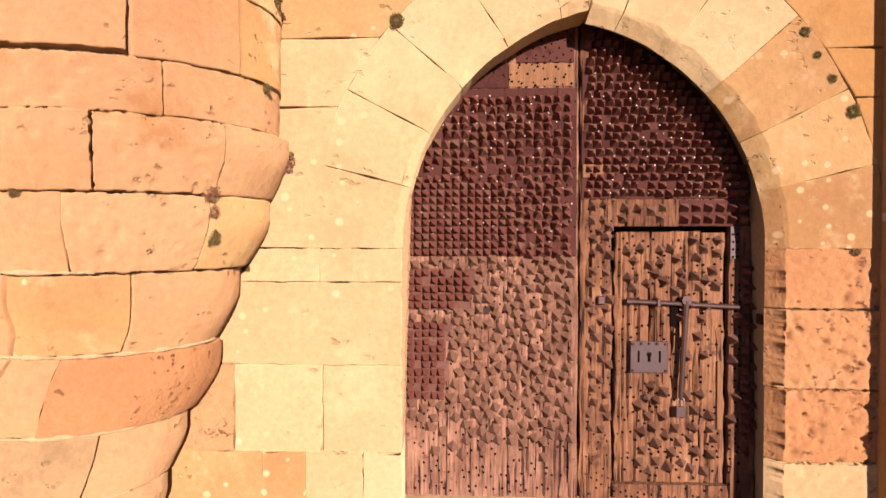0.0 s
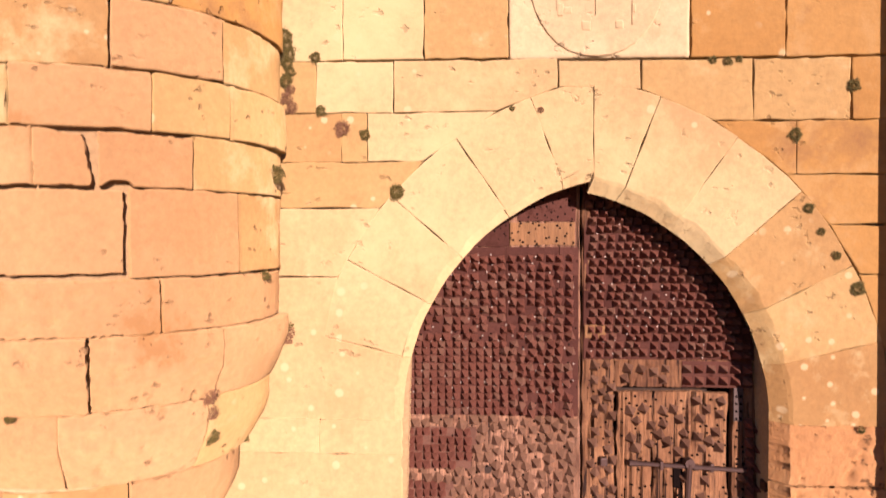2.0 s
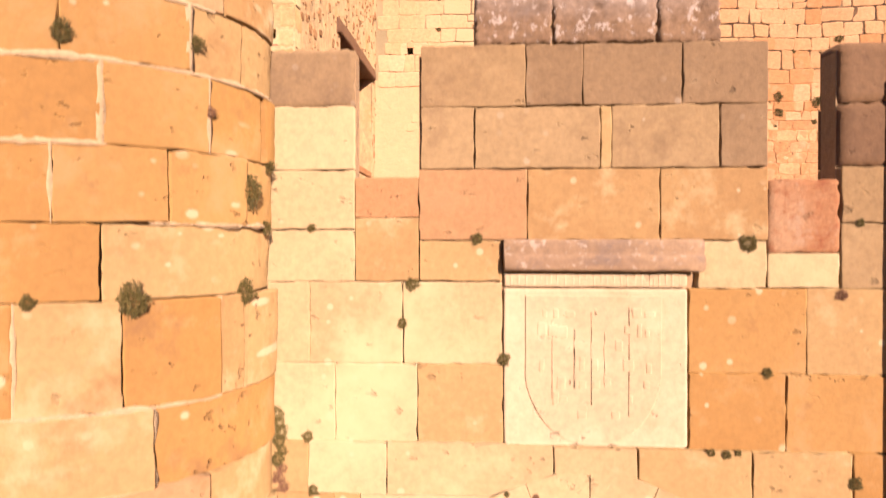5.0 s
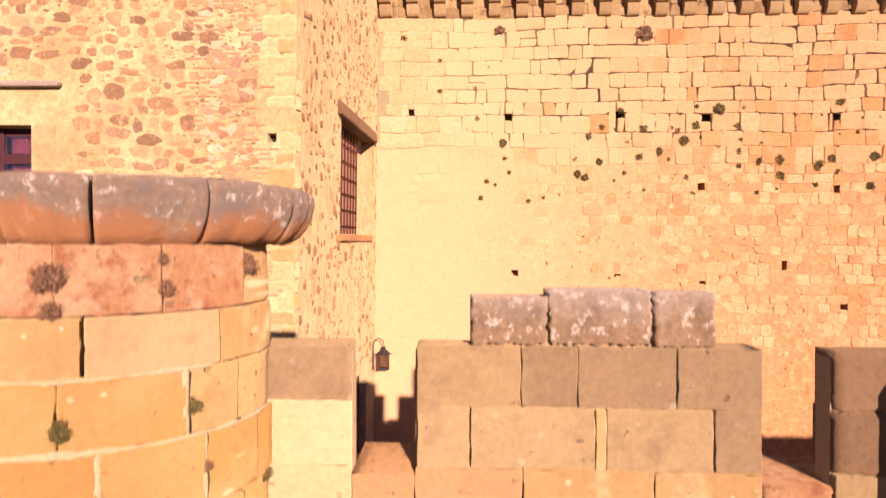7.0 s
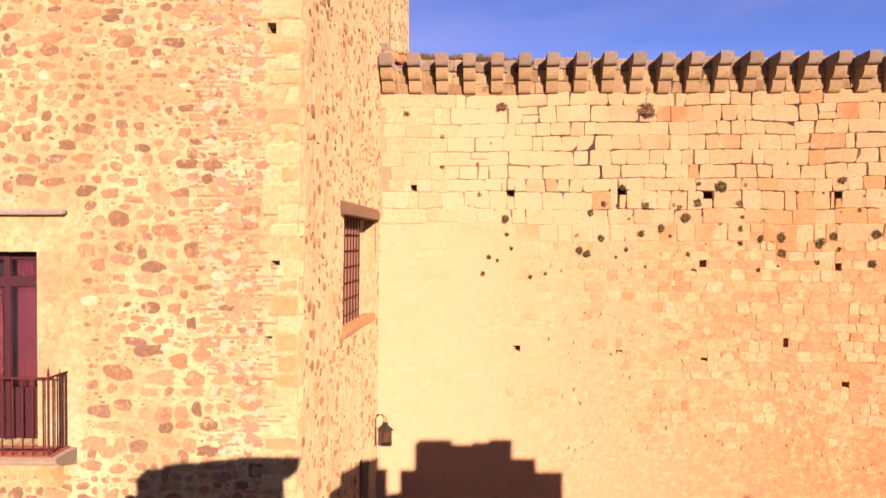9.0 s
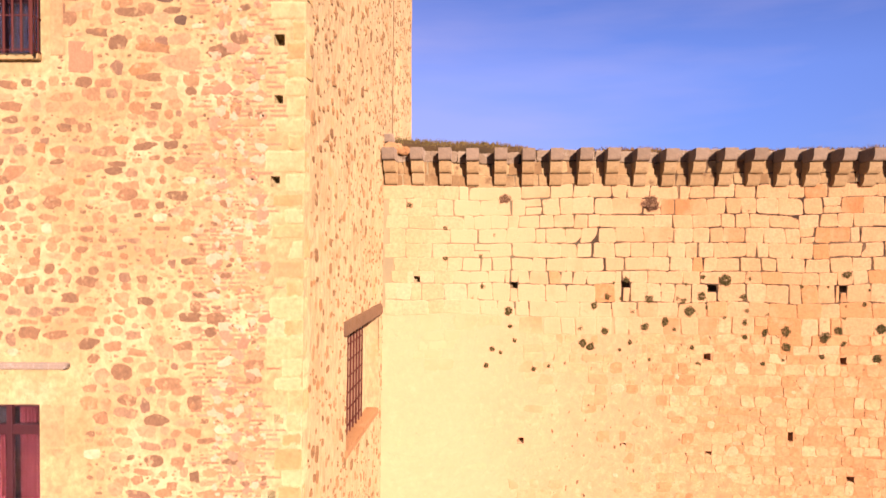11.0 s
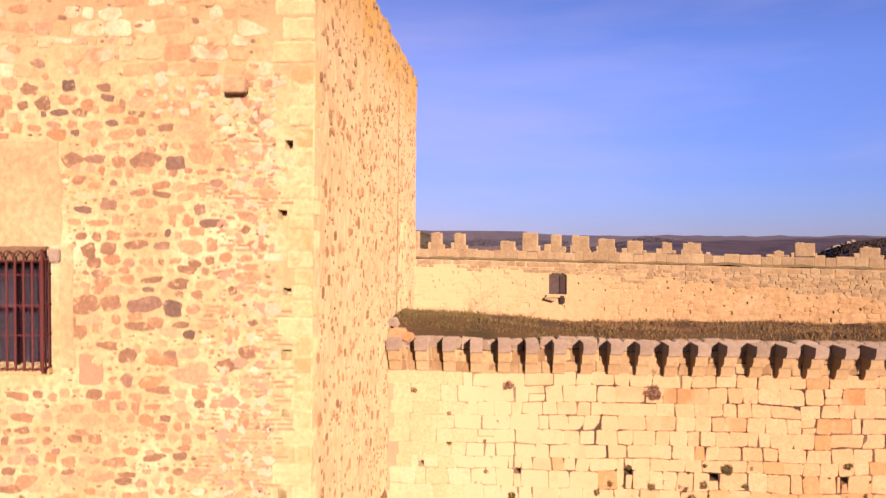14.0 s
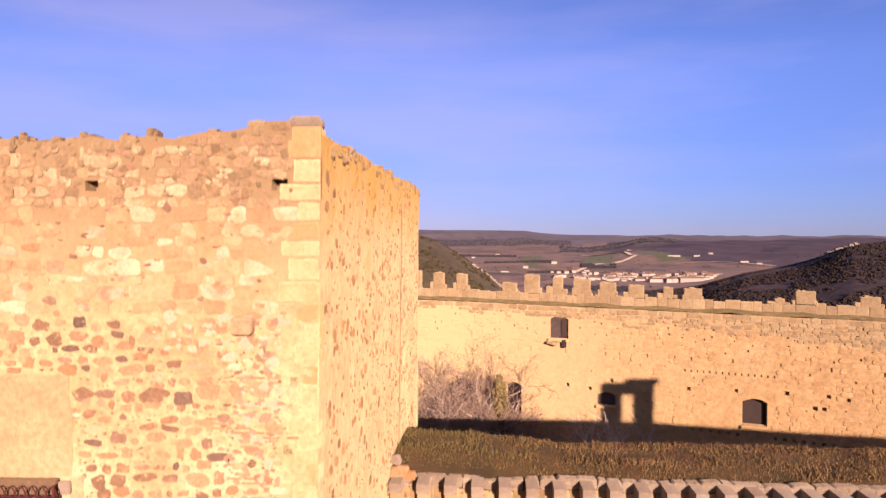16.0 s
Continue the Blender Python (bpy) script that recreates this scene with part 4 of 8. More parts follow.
def arch_ring():
    """Voussoirs between the inner and the outer arc, from one springing to the other."""
    left = [180, 165.5, 152.0, 139.0, 124.5, 110.5]
    right = [69.0, 55.0, 41.5, 27.0, 14.0, 0]
    apex_in = math.degrees(math.acos((APEX - ARC_L[0]) / RIN))
    apex_out = math.degrees(math.acos((APEX - ARC_L[0]) / ROUT))
    for side in (0, 1):
        c = (ARC_L, ARC_R)[side]
        cuts = [(a, a) for a in left] + [(apex_in, apex_out)] if side == 0 else [(180 - apex_in, 180 - apex_out)] + [(a, a) for a in right]
        for (a0, b0), (a1, b1) in zip(cuts, cuts[1:]):
            pts = [(c[0] + RIN * math.cos(radians(a0 + (a1 - a0) * i / 4)), c[1] + RIN * math.sin(radians(a0 + (a1 - a0) * i / 4))) for i in range(5)]
            pts += [(c[0] + ROUT * math.cos(radians(b1 + (b0 - b1) * i / 4)), c[1] + ROUT * math.sin(radians(b1 + (b0 - b1) * i / 4))) for i in range(5)]
            lift = R(-0.004, 0.004)

            def at_ring(u, v, z, c=c, lift=lift):
                """The inner arris is worn back to a rough slope."""
                d = math.hypot(u - c[0], z - c[1])
                if c is ARC_R and v > 0.06 and d < RIN + 0.03:
                    s = 1 - SPLAY / d
                    u, z = c[0] + (u - c[0]) * s, c[1] + (z - c[1]) * s
                elif d < RIN + 0.03:
                    wear = (0.045 if c is ARC_L else 0.016) + 0.016 * noise.noise(Vector((u * 9, z * 9, 1))) + 0.010 * noise.noise(Vector((u * 30, z * 30, 4)))
                    if 0.004 < v < 0.1:
                        v = wear * 1.1
                    elif v < 0.1:
                        s = 1 + wear / d
                        u, z = c[0] + (u - c[0]) * s, c[1] + (z - c[1]) * s
                return at_gate(u, v + lift, z)

            v, f = poly_block(at_ring, pts, 0.40 if side == 0 else REVEAL, proud=0.0, round_=0.005, gap=0.0026, ragged=0.007, step=0.04)
            f = [q[::-1] for q in f]
            mesh_ob("voussoir", v, f, PALE if side == 0 or a0 > 50 else GOLD, wall_gate)


arch_ring()


# ---- shield panel with its moulded hood ----
def shield_panel():
    v, f = grid_block(at_gate, 0.361, 1.352, 3.588, 4.45, 0.06, nu=6, nz=6, uneven=0.002)
    panel = mesh_ob("shield_panel", v, f, SHIELDSTONE, wall_gate, "pale stone panel carved with a worn shield", smooth=True)
    # raised shield outline as a flat slab
    top, mid, cu, hw, tip = 4.41, 3.98, 0.843, 0.362, 3.60
    pts = [(cu - hw, top), (cu - hw, mid)]
    for i in range(1, 8):
        a = math.pi * 0.5 * i / 8
        pts.append((cu - hw * math.cos(a) ** 0.9, mid - (mid - tip) * math.sin(a) ** 1.15))
    pts.append((cu, tip))
    pts += [(2 * cu - p[0], p[1]) for p in pts[::-1][1:]]
    v, f = poly_block(lambda u, w, z: at_gate(u, w - 0.022, z), pts, 0.02, round_=0.005, step=0.05, gap=0, ragged=0.003)
    mesh_ob("carved_shield", v, [q for q in f], SHIELDSTONE, panel)
    marks = []
    for col in (0.56, 0.61, 0.66, 0.71, 0.77, 0.83, 0.90, 0.96, 1.01, 1.06, 1.12):
        for row in (4.33, 4.24, 4.15, 4.05, 3.96, 3.87, 3.78):
            if R(0, 1) < 0.5 and abs(col - 0.84) < 0.33 - max(0.0, 3.95 - row) * 0.9:
                marks.append(grid_block(lambda u, w, z: at_gate(u, w - 0.0245, z), col + R(-.02, .02), col + R(0.02, 0.05), row - R(.03, .06), row + R(-.01, .03), 0.014, gap=0, round_=0.006, nu=2, nz=2, proud=0.001, uneven=0.003))
    for col in (0.62, 0.74, 0.83, 0.90, 1.03):
        marks.append(grid_block(lambda u, w, z: at_gate(u, w - 0.0228, z), col, col + R(0.004, 0.009), 3.70 + R(0, .25), 4.1 + R(0, .25), 0.012, gap=0, round_=0.003, nu=1, nz=6, proud=0.0004, uneven=0.003))
    v, f = join(marks)
    mesh_ob("worn_relief", v, f, SHIELDSTONE, panel, "worn carved charges", smooth=True)
    # frieze with weathered lettering as plain strokes
    v, f = grid_block(at_gate, 0.361, 1.352, 4.452, 4.535, 0.06, nu=8, nz=2, uneven=0.003, proud=0.002)
    frieze = mesh_ob("frieze", v, f, SHIELDSTONE, wall_gate, smooth=True)
    bars, u = [], 0.40
    while u < 1.31:
        bars.append(grid_block(lambda a, w, z: at_gate(a, w - 0.003, z), u, u + R(0.006, 0.011), 4.468, 4.522, 0.01, gap=0, round_=0.002, nu=1, nz=2, proud=0.0004, uneven=0.001))
        u += R(0.018, 0.045)
    v, f = join(bars)
    mesh_ob("worn_lettering", v, f, SHIELDSTONE, frieze, "weathered illegible carved strokes")
    # hood: half-round roll with a fillet above
    prof = [(0.0, 4.715), (-0.085, 4.712), (-0.098, 4.70), (-0.10, 4.655)]
    for i in range(7):
        a = math.pi * (0.5 - i / 6 * 1.15)
        prof.append((-0.085 - 0.035 * math.cos(a) * 1.1, 4.592 + 0.045 * math.sin(a)))
    prof += [(-0.03, 4.54), (0.0, 4.538)]
    us = [0.362 + (1.398 - 0.362) * i / 10 for i in range(11)]
    verts = [at_gate(u, v_ + wobble((u, v_, z), 9, 0.008), z + wobble((u, z, 2), 7, 0.006)) for u in us for v_, z in prof]
    n_ = len(prof)
    faces = [(i * n_ + j, i * n_ + j + 1, (i + 1) * n_ + j + 1, (i + 1) * n_ + j) for i in range(10) for j in range(n_ - 1)]
    faces += [tuple(range(n_))[::-1], tuple(10 * n_ + j for j in range(n_))]
    mesh_ob("hood_moulding", verts, faces, HOODSTONE, wall_gate, "grey weathered roll moulding", smooth=True)


shield_panel()


# ---- round towers beside the gate ----
def at_tower_arc(u, v, z):
    """Tower surface with u in metres of arc."""
    return at_tower(math.degrees(u / 0.936), v, z)


def ramp01(x, lo, hi):
    return min(1.0, max(0.0, (x - lo) / (hi - lo)))


def broken_end(u, v, z):
    """A stone whose upper end has broken away in a ragged slant."""
    end, rise = radians(23.0) * 0.936, ramp01(z, 2.82, 3.07)
    u2 = u - ramp01(u, end - 0.11, end) * (0.006 + 0.042 * rise ** 1.4 + 0.012 * noise.noise(Vector((z * 38, 0, 5))))
    return at_tower_arc(u2, v, z - 0.024 * ramp01(u, end - 0.2, end - 0.08) * ramp01(rise, 0.75, 1.0))


def broken_foot(u, v, z):
    """A stone with a piece missing from its lower edge."""
    start = radians(23.0) * 0.936
    lift = ramp01(u, start + 0.03, start + 0.05) * (1 - ramp01(u, start + 0.13, start + 0.15))
    return at_tower_arc(u, v, z + 0.026 * lift * (1 - ramp01(z, 2.82, 2.90)))


def round_tower():
    tower = thing("round_tower", (TCX, TCY, 0), "round golden ashlar turret tapering to a corbelled foot beside the gate", "tower")
    zs = [2.2 * i / 40 for i in range(41)] + [4, 6.34, 6.42]
    n_ = 48
    verts = [at_tower(360 * i / n_, 0.065, z) for z in zs for i in range(n_)]
    faces = [(j * n_ + i, j * n_ + (i + 1) % n_, (j + 1) * n_ + (i + 1) % n_, (j + 1) * n_ + i) for j in range(len(zs) - 1) for i in range(n_)]
    faces += [tuple((len(zs) - 1) * n_ + i for i in range(n_)), tuple(range(n_))[::-1]]
    mesh_ob("mortar_core", verts, faces, MORTAR, tower, smooth=True)
    lower = [
        (0.0, 0.33, [-60, 17, 95], "kk"), (0.33, 0.68, [-60, 36, 95], "mk"), (0.68, 1.07, [-60, -14, 9, 97], "kkr"), (1.07, 1.47, [-40, -14, 33, 98], "kgk"),
        (1.47, 1.84, [-30, 12, 56.5, 98], "kkg"), (1.84, 2.18, [-30, 21, 57.5, 98], "kkk"), (2.18, 2.43, [-50, 39, 98], "kk"),
        (2.43, 2.82, [-8, 30.8, 64.5, 98], "kkg")]
    upper = [(2.82, 3.07, [-20, 8.5, 23.0, 48.4, 98], "kkkg"), (3.07, 3.33, [-30, 2.5, 37.2, 61, 98], "gkgg"),
        (3.33, 3.63, [-20, 26.7, 57.4, 98], "gkg"), (3.63, 3.98, [-20, 41, 98], "go"), (3.98, 4.45, [-25, 8.6, 33.6, 61.9, 71.9, 98], "ogogg"),
        (4.45, 4.78, [-20, 28.5, 98], "og"), (4.78, 5.11, [-20, 17.3, 45.7, 72.7, 98], "oooo"), (5.11, 5.46, [-20, 28.8, 57.8, 85.5, 98], "oooo"),
        (5.46, 5.77, [-20, 19.2, 51.6, 72.3, 98], "oogg"), (5.77, 6.03, [-20, 25.3, 63.3, 98], "gkg"), (6.03, 6.34, [-20, 18.6, 45, 73.7, 98], "xxxg")]
    for z0, z1, joints, kinds in lower + upper:
        more = []
        a = joints[0]
        while a > -100:
            b = max(-100, a - R(22, 42))
            more.insert(0, b)
            a = b
        kinds = "g" * len(more) + kinds
        line = more + joints
        for k, (a, b) in enumerate(zip(line, line[1:])):
            wide = 0.014 if (z0, a) in ((2.82, 8.5), (2.43, -8), (2.82, 23.0)) else 0.008 if z0 < 1.4 and a < 20 else 0.004
            worn = (z0, a) in ((1.84, 21), (1.47, 12), (1.84, -30), (2.18, -50))
            bump = 0.016 if worn else 0.008
            fine_ = 3.0 if worn else 1.0
            broken = {(2.82, 8.5): broken_end, (2.82, 23.0): broken_foot}.get((z0, a), at_tower_arc)
            fine_ = 2.5 if broken is not at_tower_arc else fine_
            v, f = grid_block(broken, radians(a) * 0.936, radians(b) * 0.936, z0, z1, 0.085, gap=wide, round_=0.006, nu=max(3, round(fine_ * (b - a) / 3.2)), nz=max(4, round(fine_ * (z1 - z0) / 0.05)), uneven=bump, proud=0.008, lean=0.03, chip=0.22, hollows=20 if worn else 0)
            mesh_ob("ashlar_block", v, f, KINDS[kinds[k]], tower, smooth=True)
    # cream mortar smeared along some joints of the upper rows
    for z, a0, a1 in ((0.335, -30, 60), (0.685, -40, 92), (1.075, -40, 88), (1.475, -30, 20), (3.63, -10, 40), (3.98, -10, 62), (4.78, 40, 85), (5.11, -5, 30), (5.46, -10, 95), (5.77, 5, 60)):
        top, low, n2 = [], [], round((a1 - a0) / 2)
        for i in range(n2 + 1):
            d = a0 + (a1 - a0) * i / n2
            k = max(0.0, 0.009 + 0.022 * noise.noise(Vector((d * 0.13, z, 2))) + 0.012 * noise.noise(Vector((d * 0.6, z, 4)))) * (0.6 if z < 2 else 1.0) if 0 < i < n2 else 0.0
            top.append(at_tower(d, -0.004, z + k + 0.003))
            low.append(at_tower(d, -0.003, z - k * 0.7 - 0.003))
        back = [at_tower(a0 + (a1 - a0) * i / n2, 0.03, z) for i in range(n2 + 1)]
        m2 = n2 + 1
        faces = [(i, i + 1, m2 + i + 1, m2 + i)[::-1] for i in range(n2)] + [(i, i + 1, 2 * m2 + i + 1, 2 * m2 + i) for i in range(n2)] + [(m2 + i, 2 * m2 + i, 2 * m2 + i + 1, m2 + i + 1) for i in range(n2)]
        mesh_ob("mortar_smear", top + low + back, faces, CREAM, tower, smooth=True)
    for z0, z1, deg in ((5.11, 5.46, 28.8), (5.11, 5.46, 57.8), (4.78, 5.11, 17.3), (5.46, 5.77, 51.6), (3.98, 4.45, 8.6), (3.63, 3.98, 41), (2.43, 2.82, -8)):
        left, right, n2 = [], [], 14
        for i in range(n2 + 1):
            z = z0 + (z1 - z0) * i / n2
            k = max(0.0, 0.7 + 1.6 * noise.noise(Vector((deg, z * 7, 3)))) if 0 < i < n2 else 0.0
            left.append(at_tower(deg - k - 0.15, -0.004, z))
            right.append(at_tower(deg + k * 0.8 + 0.15, -0.004, z))
        m2 = n2 + 1
        back = [at_tower(deg, 0.03, z0 + (z1 - z0) * i / n2) for i in range(m2)]
        faces = [(i, m2 + i, m2 + i + 1, i + 1) for i in range(n2)] + [(i, i + 1, 2 * m2 + i + 1, 2 * m2 + i) for i in range(n2)] + [(m2 + i, 2 * m2 + i, 2 * m2 + i + 1, m2 + i + 1) for i in range(n2)]
        mesh_ob("mortar_smear", left + right + back, faces, CREAM, tower, smooth=True)
    # cornice stones, rounded below, with lichen
    cc, cr = (-1.77, 3.93), 1.10
    cuts = [-62, -28, 2.5, 22.0, 48.0, 78, 97]
    for a, b in zip(cuts, cuts[1:]):
        deep = 0.30
        prof = [(0.17, 6.33), (0.115, 6.342), (0.075, 6.375), (0.045, 6.42), (0.020, 6.48), (0.004, 6.55), (0.004, 6.590), (0.016, 6.614), (0.05, 6.627), (0.22, 6.632), (deep * 0.55, 6.635), (deep, 6.625), (deep, 6.4)]
        n2 = max(8, round((b - a) / 1.4))
        lift = R(-0.006, 0.006)
        verts = []
        for i in range(n2 + 1):
            d = radians(a + 0.5 + (b - a - 1.0) * i / n2)
            for v_, z in prof:
                edge = 0.012 if i in (0, n2) and v_ < 0.5 else 0.0
                r = cr - v_ - edge + wobble((d * 4, z * 3, a), 2.2, 0.012) + wobble((d * 14, z * 12, a), 1.2, 0.009) + wobble((d * 34, z * 30, a), 1.0, 0.007)
                verts.append((cc[0] + r * math.sin(d), cc[1] - r * math.cos(d), z + lift - edge * 0.5 + wobble((d * 5, v_ * 5, a), 1.5, 0.010) + wobble((d * 15, v_ * 15, a), 1.0, 0.006)))
        m_ = len(prof)
        faces = [(i * m_ + j, (i + 1) * m_ + j, (i + 1) * m_ + j + 1, i * m_ + j + 1) for i in range(n2) for j in range(m_ - 1)]
        faces += [tuple(range(m_)), tuple(n2 * m_ + j for j in range(m_))[::-1]]
        mesh_ob("cornice_stone", verts, faces, CORNICE, tower, smooth=True)
    for a, b, r0 in ((-62, 1.0, 0.58), (3.0, 97, 0.12)):
        n2, rs = round((b - a) / 4), [0.93, 0.88, 0.74, 0.6 + r0 * 0.1, 0.4 + r0 * 0.45, r0 + 0.04, r0]
        verts = []
        for i in range(n2 + 1):
            d = radians(a + (b - a) * i / n2)
            for j, q in enumerate(rs):
                drop = 0.028 if j == 0 else 0.008 if j == 1 else 0.05 if j == len(rs) - 1 or i in (0, n2) else 0.0
                verts.append((cc[0] + q * math.sin(d), cc[1] - q * math.cos(d), 6.642 - drop + 0.012 * noise.noise(Vector((q * 5 * math.sin(d), q * 5 * math.cos(d), a))) + 0.010 * noise.noise(Vector((q * 16 * math.sin(d), q * 16 * math.cos(d), a)))))
        m_ = len(rs)
        faces = [(i * m_ + j, (i + 1) * m_ + j, (i + 1) * m_ + j + 1, i * m_ + j + 1) for i in range(n2) for j in range(m_ - 1)]
        mesh_ob("cap_slab", verts, faces, CORNICE, tower, "grey lichened top slab", smooth=True)


round_tower()


def plain_tower():
    """The second turret and the low curtain beyond it, which close the place."""
    tower = thing("turret", (3.72, 3.75, 0), "plain round golden stone turret beside the gate arch", "tower")
    n_, rings = 40, [(0, 1.36, 3.755), (1.5, 1.36, 3.755), (3, 1.36, 3.755), (4.4, 1.36, 3.755), (5.5, 1.355, 3.755), (5.6, 1.355, 3.755)]
    verts = [(cx + r * math.sin(2 * math.pi * i / n_), 3.75 - r * math.cos(2 * math.pi * i / n_), z) for z, r, cx in rings for i in range(n_)]
    faces = [(j * n_ + i, j * n_ + (i + 1) % n_, (j + 1) * n_ + (i + 1) % n_, (j + 1) * n_ + i) for j in range(len(rings) - 1) for i in range(n_)]
    faces.append(tuple((len(rings) - 1) * n_ + i for i in range(n_)))
    mesh_ob("body", verts, faces, ORANGE, tower, smooth=True)
    for x0, x1, z1 in ((2.63, 3.5, 6.58), (3.5, 4.05, 6.46), (4.05, 4.5, 6.52), (4.5, 5.08, 6.6)):
        part("parapet_stone", box_bm(x0, x1, 3.45, 4.0, 5.55, z1, 0.02), GOLD, tower)


plain_tower()
for name, (x0, x1, y0, y1, top) in {"wall_east": (5.08, 5.7, 3.3, 4.0, 6.1), "wall_east_low": (5.7, 6.4, 3.3, 4.0, 5.75), "wall_south_east": (6.4, 27.0, 3.3, 4.0, 4.7), "wall_south_west": (-13.0, -3.6, 4.0, 4.7, 5.0), "wall_south_west_step": (-3.598, -3.3, 4.0, 4.7, 5.84), "wall_south_west_high": (-3.298, -2.75, 4.0, 4.7, 6.27),
                                    "wall_outer_east": (27.0, 27.8, 3.3, 40.0, 5.0), "wall_outer_west": (-16.0, -15.2, 4.0, 60.0, 6.0)}.items():
    tagged(part(name, box_bm(x0, x1, y0, y1, 0, top, 0.03), FARSTONE, None), "plain golden stone curtain wall", "wall", kind="structure")


# weathered coping and stone balls along the low curtain wall
for k, (x0, x1, rise) in enumerate(((6.42, 7.6, 0.10), (7.6, 8.7, 0.03), (8.98, 9.9, 0.09), (9.9, 10.9, 0.14), (10.9, 11.6, 0.10), (11.6, 13.1, 0.05), (13.1, 14.7, 0.11))):
    cap = thing("coping_stone", ((x0 + x1) / 2, 3.6, 4.69), "weathered golden coping stone on the low curtain wall", "coping", "coping stones of the low curtain wall")
    v, f = grid_block(lambda u, v_, z: (u, 3.35 + v_, z), x0, x1, 4.69, 4.72 + rise, 0.5, gap=0.01, round_=0.02, nu=8, nz=2, uneven=0.02, chip=0.4)
    mesh_ob("slab", v, f, GOLD, cap, smooth=True)
ball = thing("stone_finial", (11.2, 3.6, 4.8), "round stone ball finial on a short neck", "finial")
bm = bmesh.new()
bmesh.ops.create_uvsphere(bm, u_segments=16, v_segments=10, radius=0.125, matrix=Matrix.Translation((11.2, 3.6, 5.13)))
part("ball", bm, GOLD, ball, smooth=True)
part("neck", rod_bm((11.2, 3.6, 4.79), (11.2, 3.6, 5.05), 0.085, 12, None, 0.05), GOLD, ball)
tagged(part("wall_pier", box_bm(14.8, 15.6, 3.3, 4.0, 4.7, 5.5, 0.03), FARSTONE, None), "plain golden stone pier on the low curtain wall", "wall", kind="structure")


# ---- castle keep ----
keep = thing("castle_keep", (-7.3, 17.5, 0), "tall square rubble-stone castle keep with pale quoins and barred windows", "keep")
KEEP_TOP = 21.2
FRONT_HOLES = [(-2.80, -2.66, 7.90, 8.05), (-2.90, -2.77, 6.71, 6.85), (-2.88, -2.74, 11.63, 11.80), (-2.90, -2.76, 16.08, 16.24), (-2.82, -2.69, 14.88, 15.0), (-2.84, -2.68, 13.84, 14.02),
               (-2.83, -2.70, 12.94, 13.07), (-2.86, -2.76, 11.6, 11.62), (-2.80, -2.68, 17.2, 17.34), (-6.05, -5.83, 20.35, 20.52), (-3.10, -2.86, 20.36, 20.55)]
SIDE_HOLES = [(14.25 - 11.02, 18.0 - 11.02, 6.50, 8.90, 0.30), (16.2 - 11.02, 17.4 - 11.02, 0.0, 3.2, 0.25), (1.05, 1.22, 9.9, 10.08, 0.3), (4.5, 4.75, 12.9, 13.1, 0.3), (9.55, 9.95, 15.95, 16.3, 0.3), (5.4, 5.6, 16.9, 17.1, 0.3)]


def crest_keep(u):
    return (0.24 * max(0.0, min(1.0, (u + 4.4) / 1.4)) if u < 0 else 0.0) + 0.16 * noise.noise(Vector((u * 1.1, 4, 0))) + 0.10 * noise.noise(Vector((u * 3.7, 9, 0))) + 0.07 * noise.noise(Vector((u * 8.5, 2, 0)))


def keep_walls():
    holes = [(*h, 0.35) for h in FRONT_HOLES if h[3] - h[2] > 0.05]
    holes += [(-7.95, -6.53, 5.09, 8.19, 0.72), (-7.85, -6.50, 13.72, 15.38, 0.40)]
    v, f = holed_sheet(at_keep, -13.0, -2.36, 0.0, KEEP_TOP, holes, step=0.45, wave=0.006, crest=crest_keep)
    mesh_ob("front_wall", v, f, PLASTER, keep, "mortared front wall")
    v, f = holed_sheet(at_side, 0.0, 13.05, 0.0, KEEP_TOP, SIDE_HOLES, step=0.45, wave=0.02, crest=lambda u: crest_keep(u + 40) + 0.05)
    mesh_ob("side_wall", v, f, SIDEPLASTER, keep, "mortared side wall with rubble")
    c = [(-13, 11.02), (-2.2, 11.02), (-1.45, 24.05), (-13, 24.05)]
    verts = [(x, y, z) for z in (0.0, KEEP_TOP - 0.25) for x, y in c]
    mesh_ob("rear_wall", verts, [(2, 3, 7, 6), (3, 0, 4, 7), (4, 5, 6, 7)], PLASTER, keep)


keep_walls()


def pebble(at, u, z, w, h, proud=0.012, n_=13, sharp=0.5, tilt=0.0, square=(0.0, 0.35)):
    """A rubble stone bedded in mortar: irregular outline, low rounded face."""
    ph, sq = R(0, 9), R(*square)
    rings = []
    for scale, v in ((1.06, 0.02), (1.0, -proud * 0.3), (0.86, -proud), (0.45, -proud * 1.15)):
        ring = []
        for i in range(n_):
            a = 2 * math.pi * i / n_
            ca, sa = math.cos(a), math.sin(a)
            box = 1 / max(abs(ca), abs(sa))
            r = (1 - sq) + sq * box
            r *= 1 + sharp * noise.noise(Vector((math.cos(a) * 1.3 + ph, math.sin(a) * 1.3, ph))) + sharp * 0.5 * noise.noise(Vector((math.cos(a) * 3.1 + ph, math.sin(a) * 3.1, ph + 5)))
            x, y = 0.5 * w * r * ca * scale, 0.5 * h * r * sa * scale
            ring.append(at(u + x * math.cos(tilt) - y * math.sin(tilt), v, z + x * math.sin(tilt) + y * math.cos(tilt)))
        rings.append(ring)
    verts = [p for ring in rings for p in ring]
    faces = [(k * n_ + i, k * n_ + (i + 1) % n_, (k + 1) * n_ + (i + 1) % n_, (k + 1) * n_ + i) for k in range(3) for i in range(n_)]
    faces.append(tuple(3 * n_ + i for i in range(n_)))
    return verts, faces


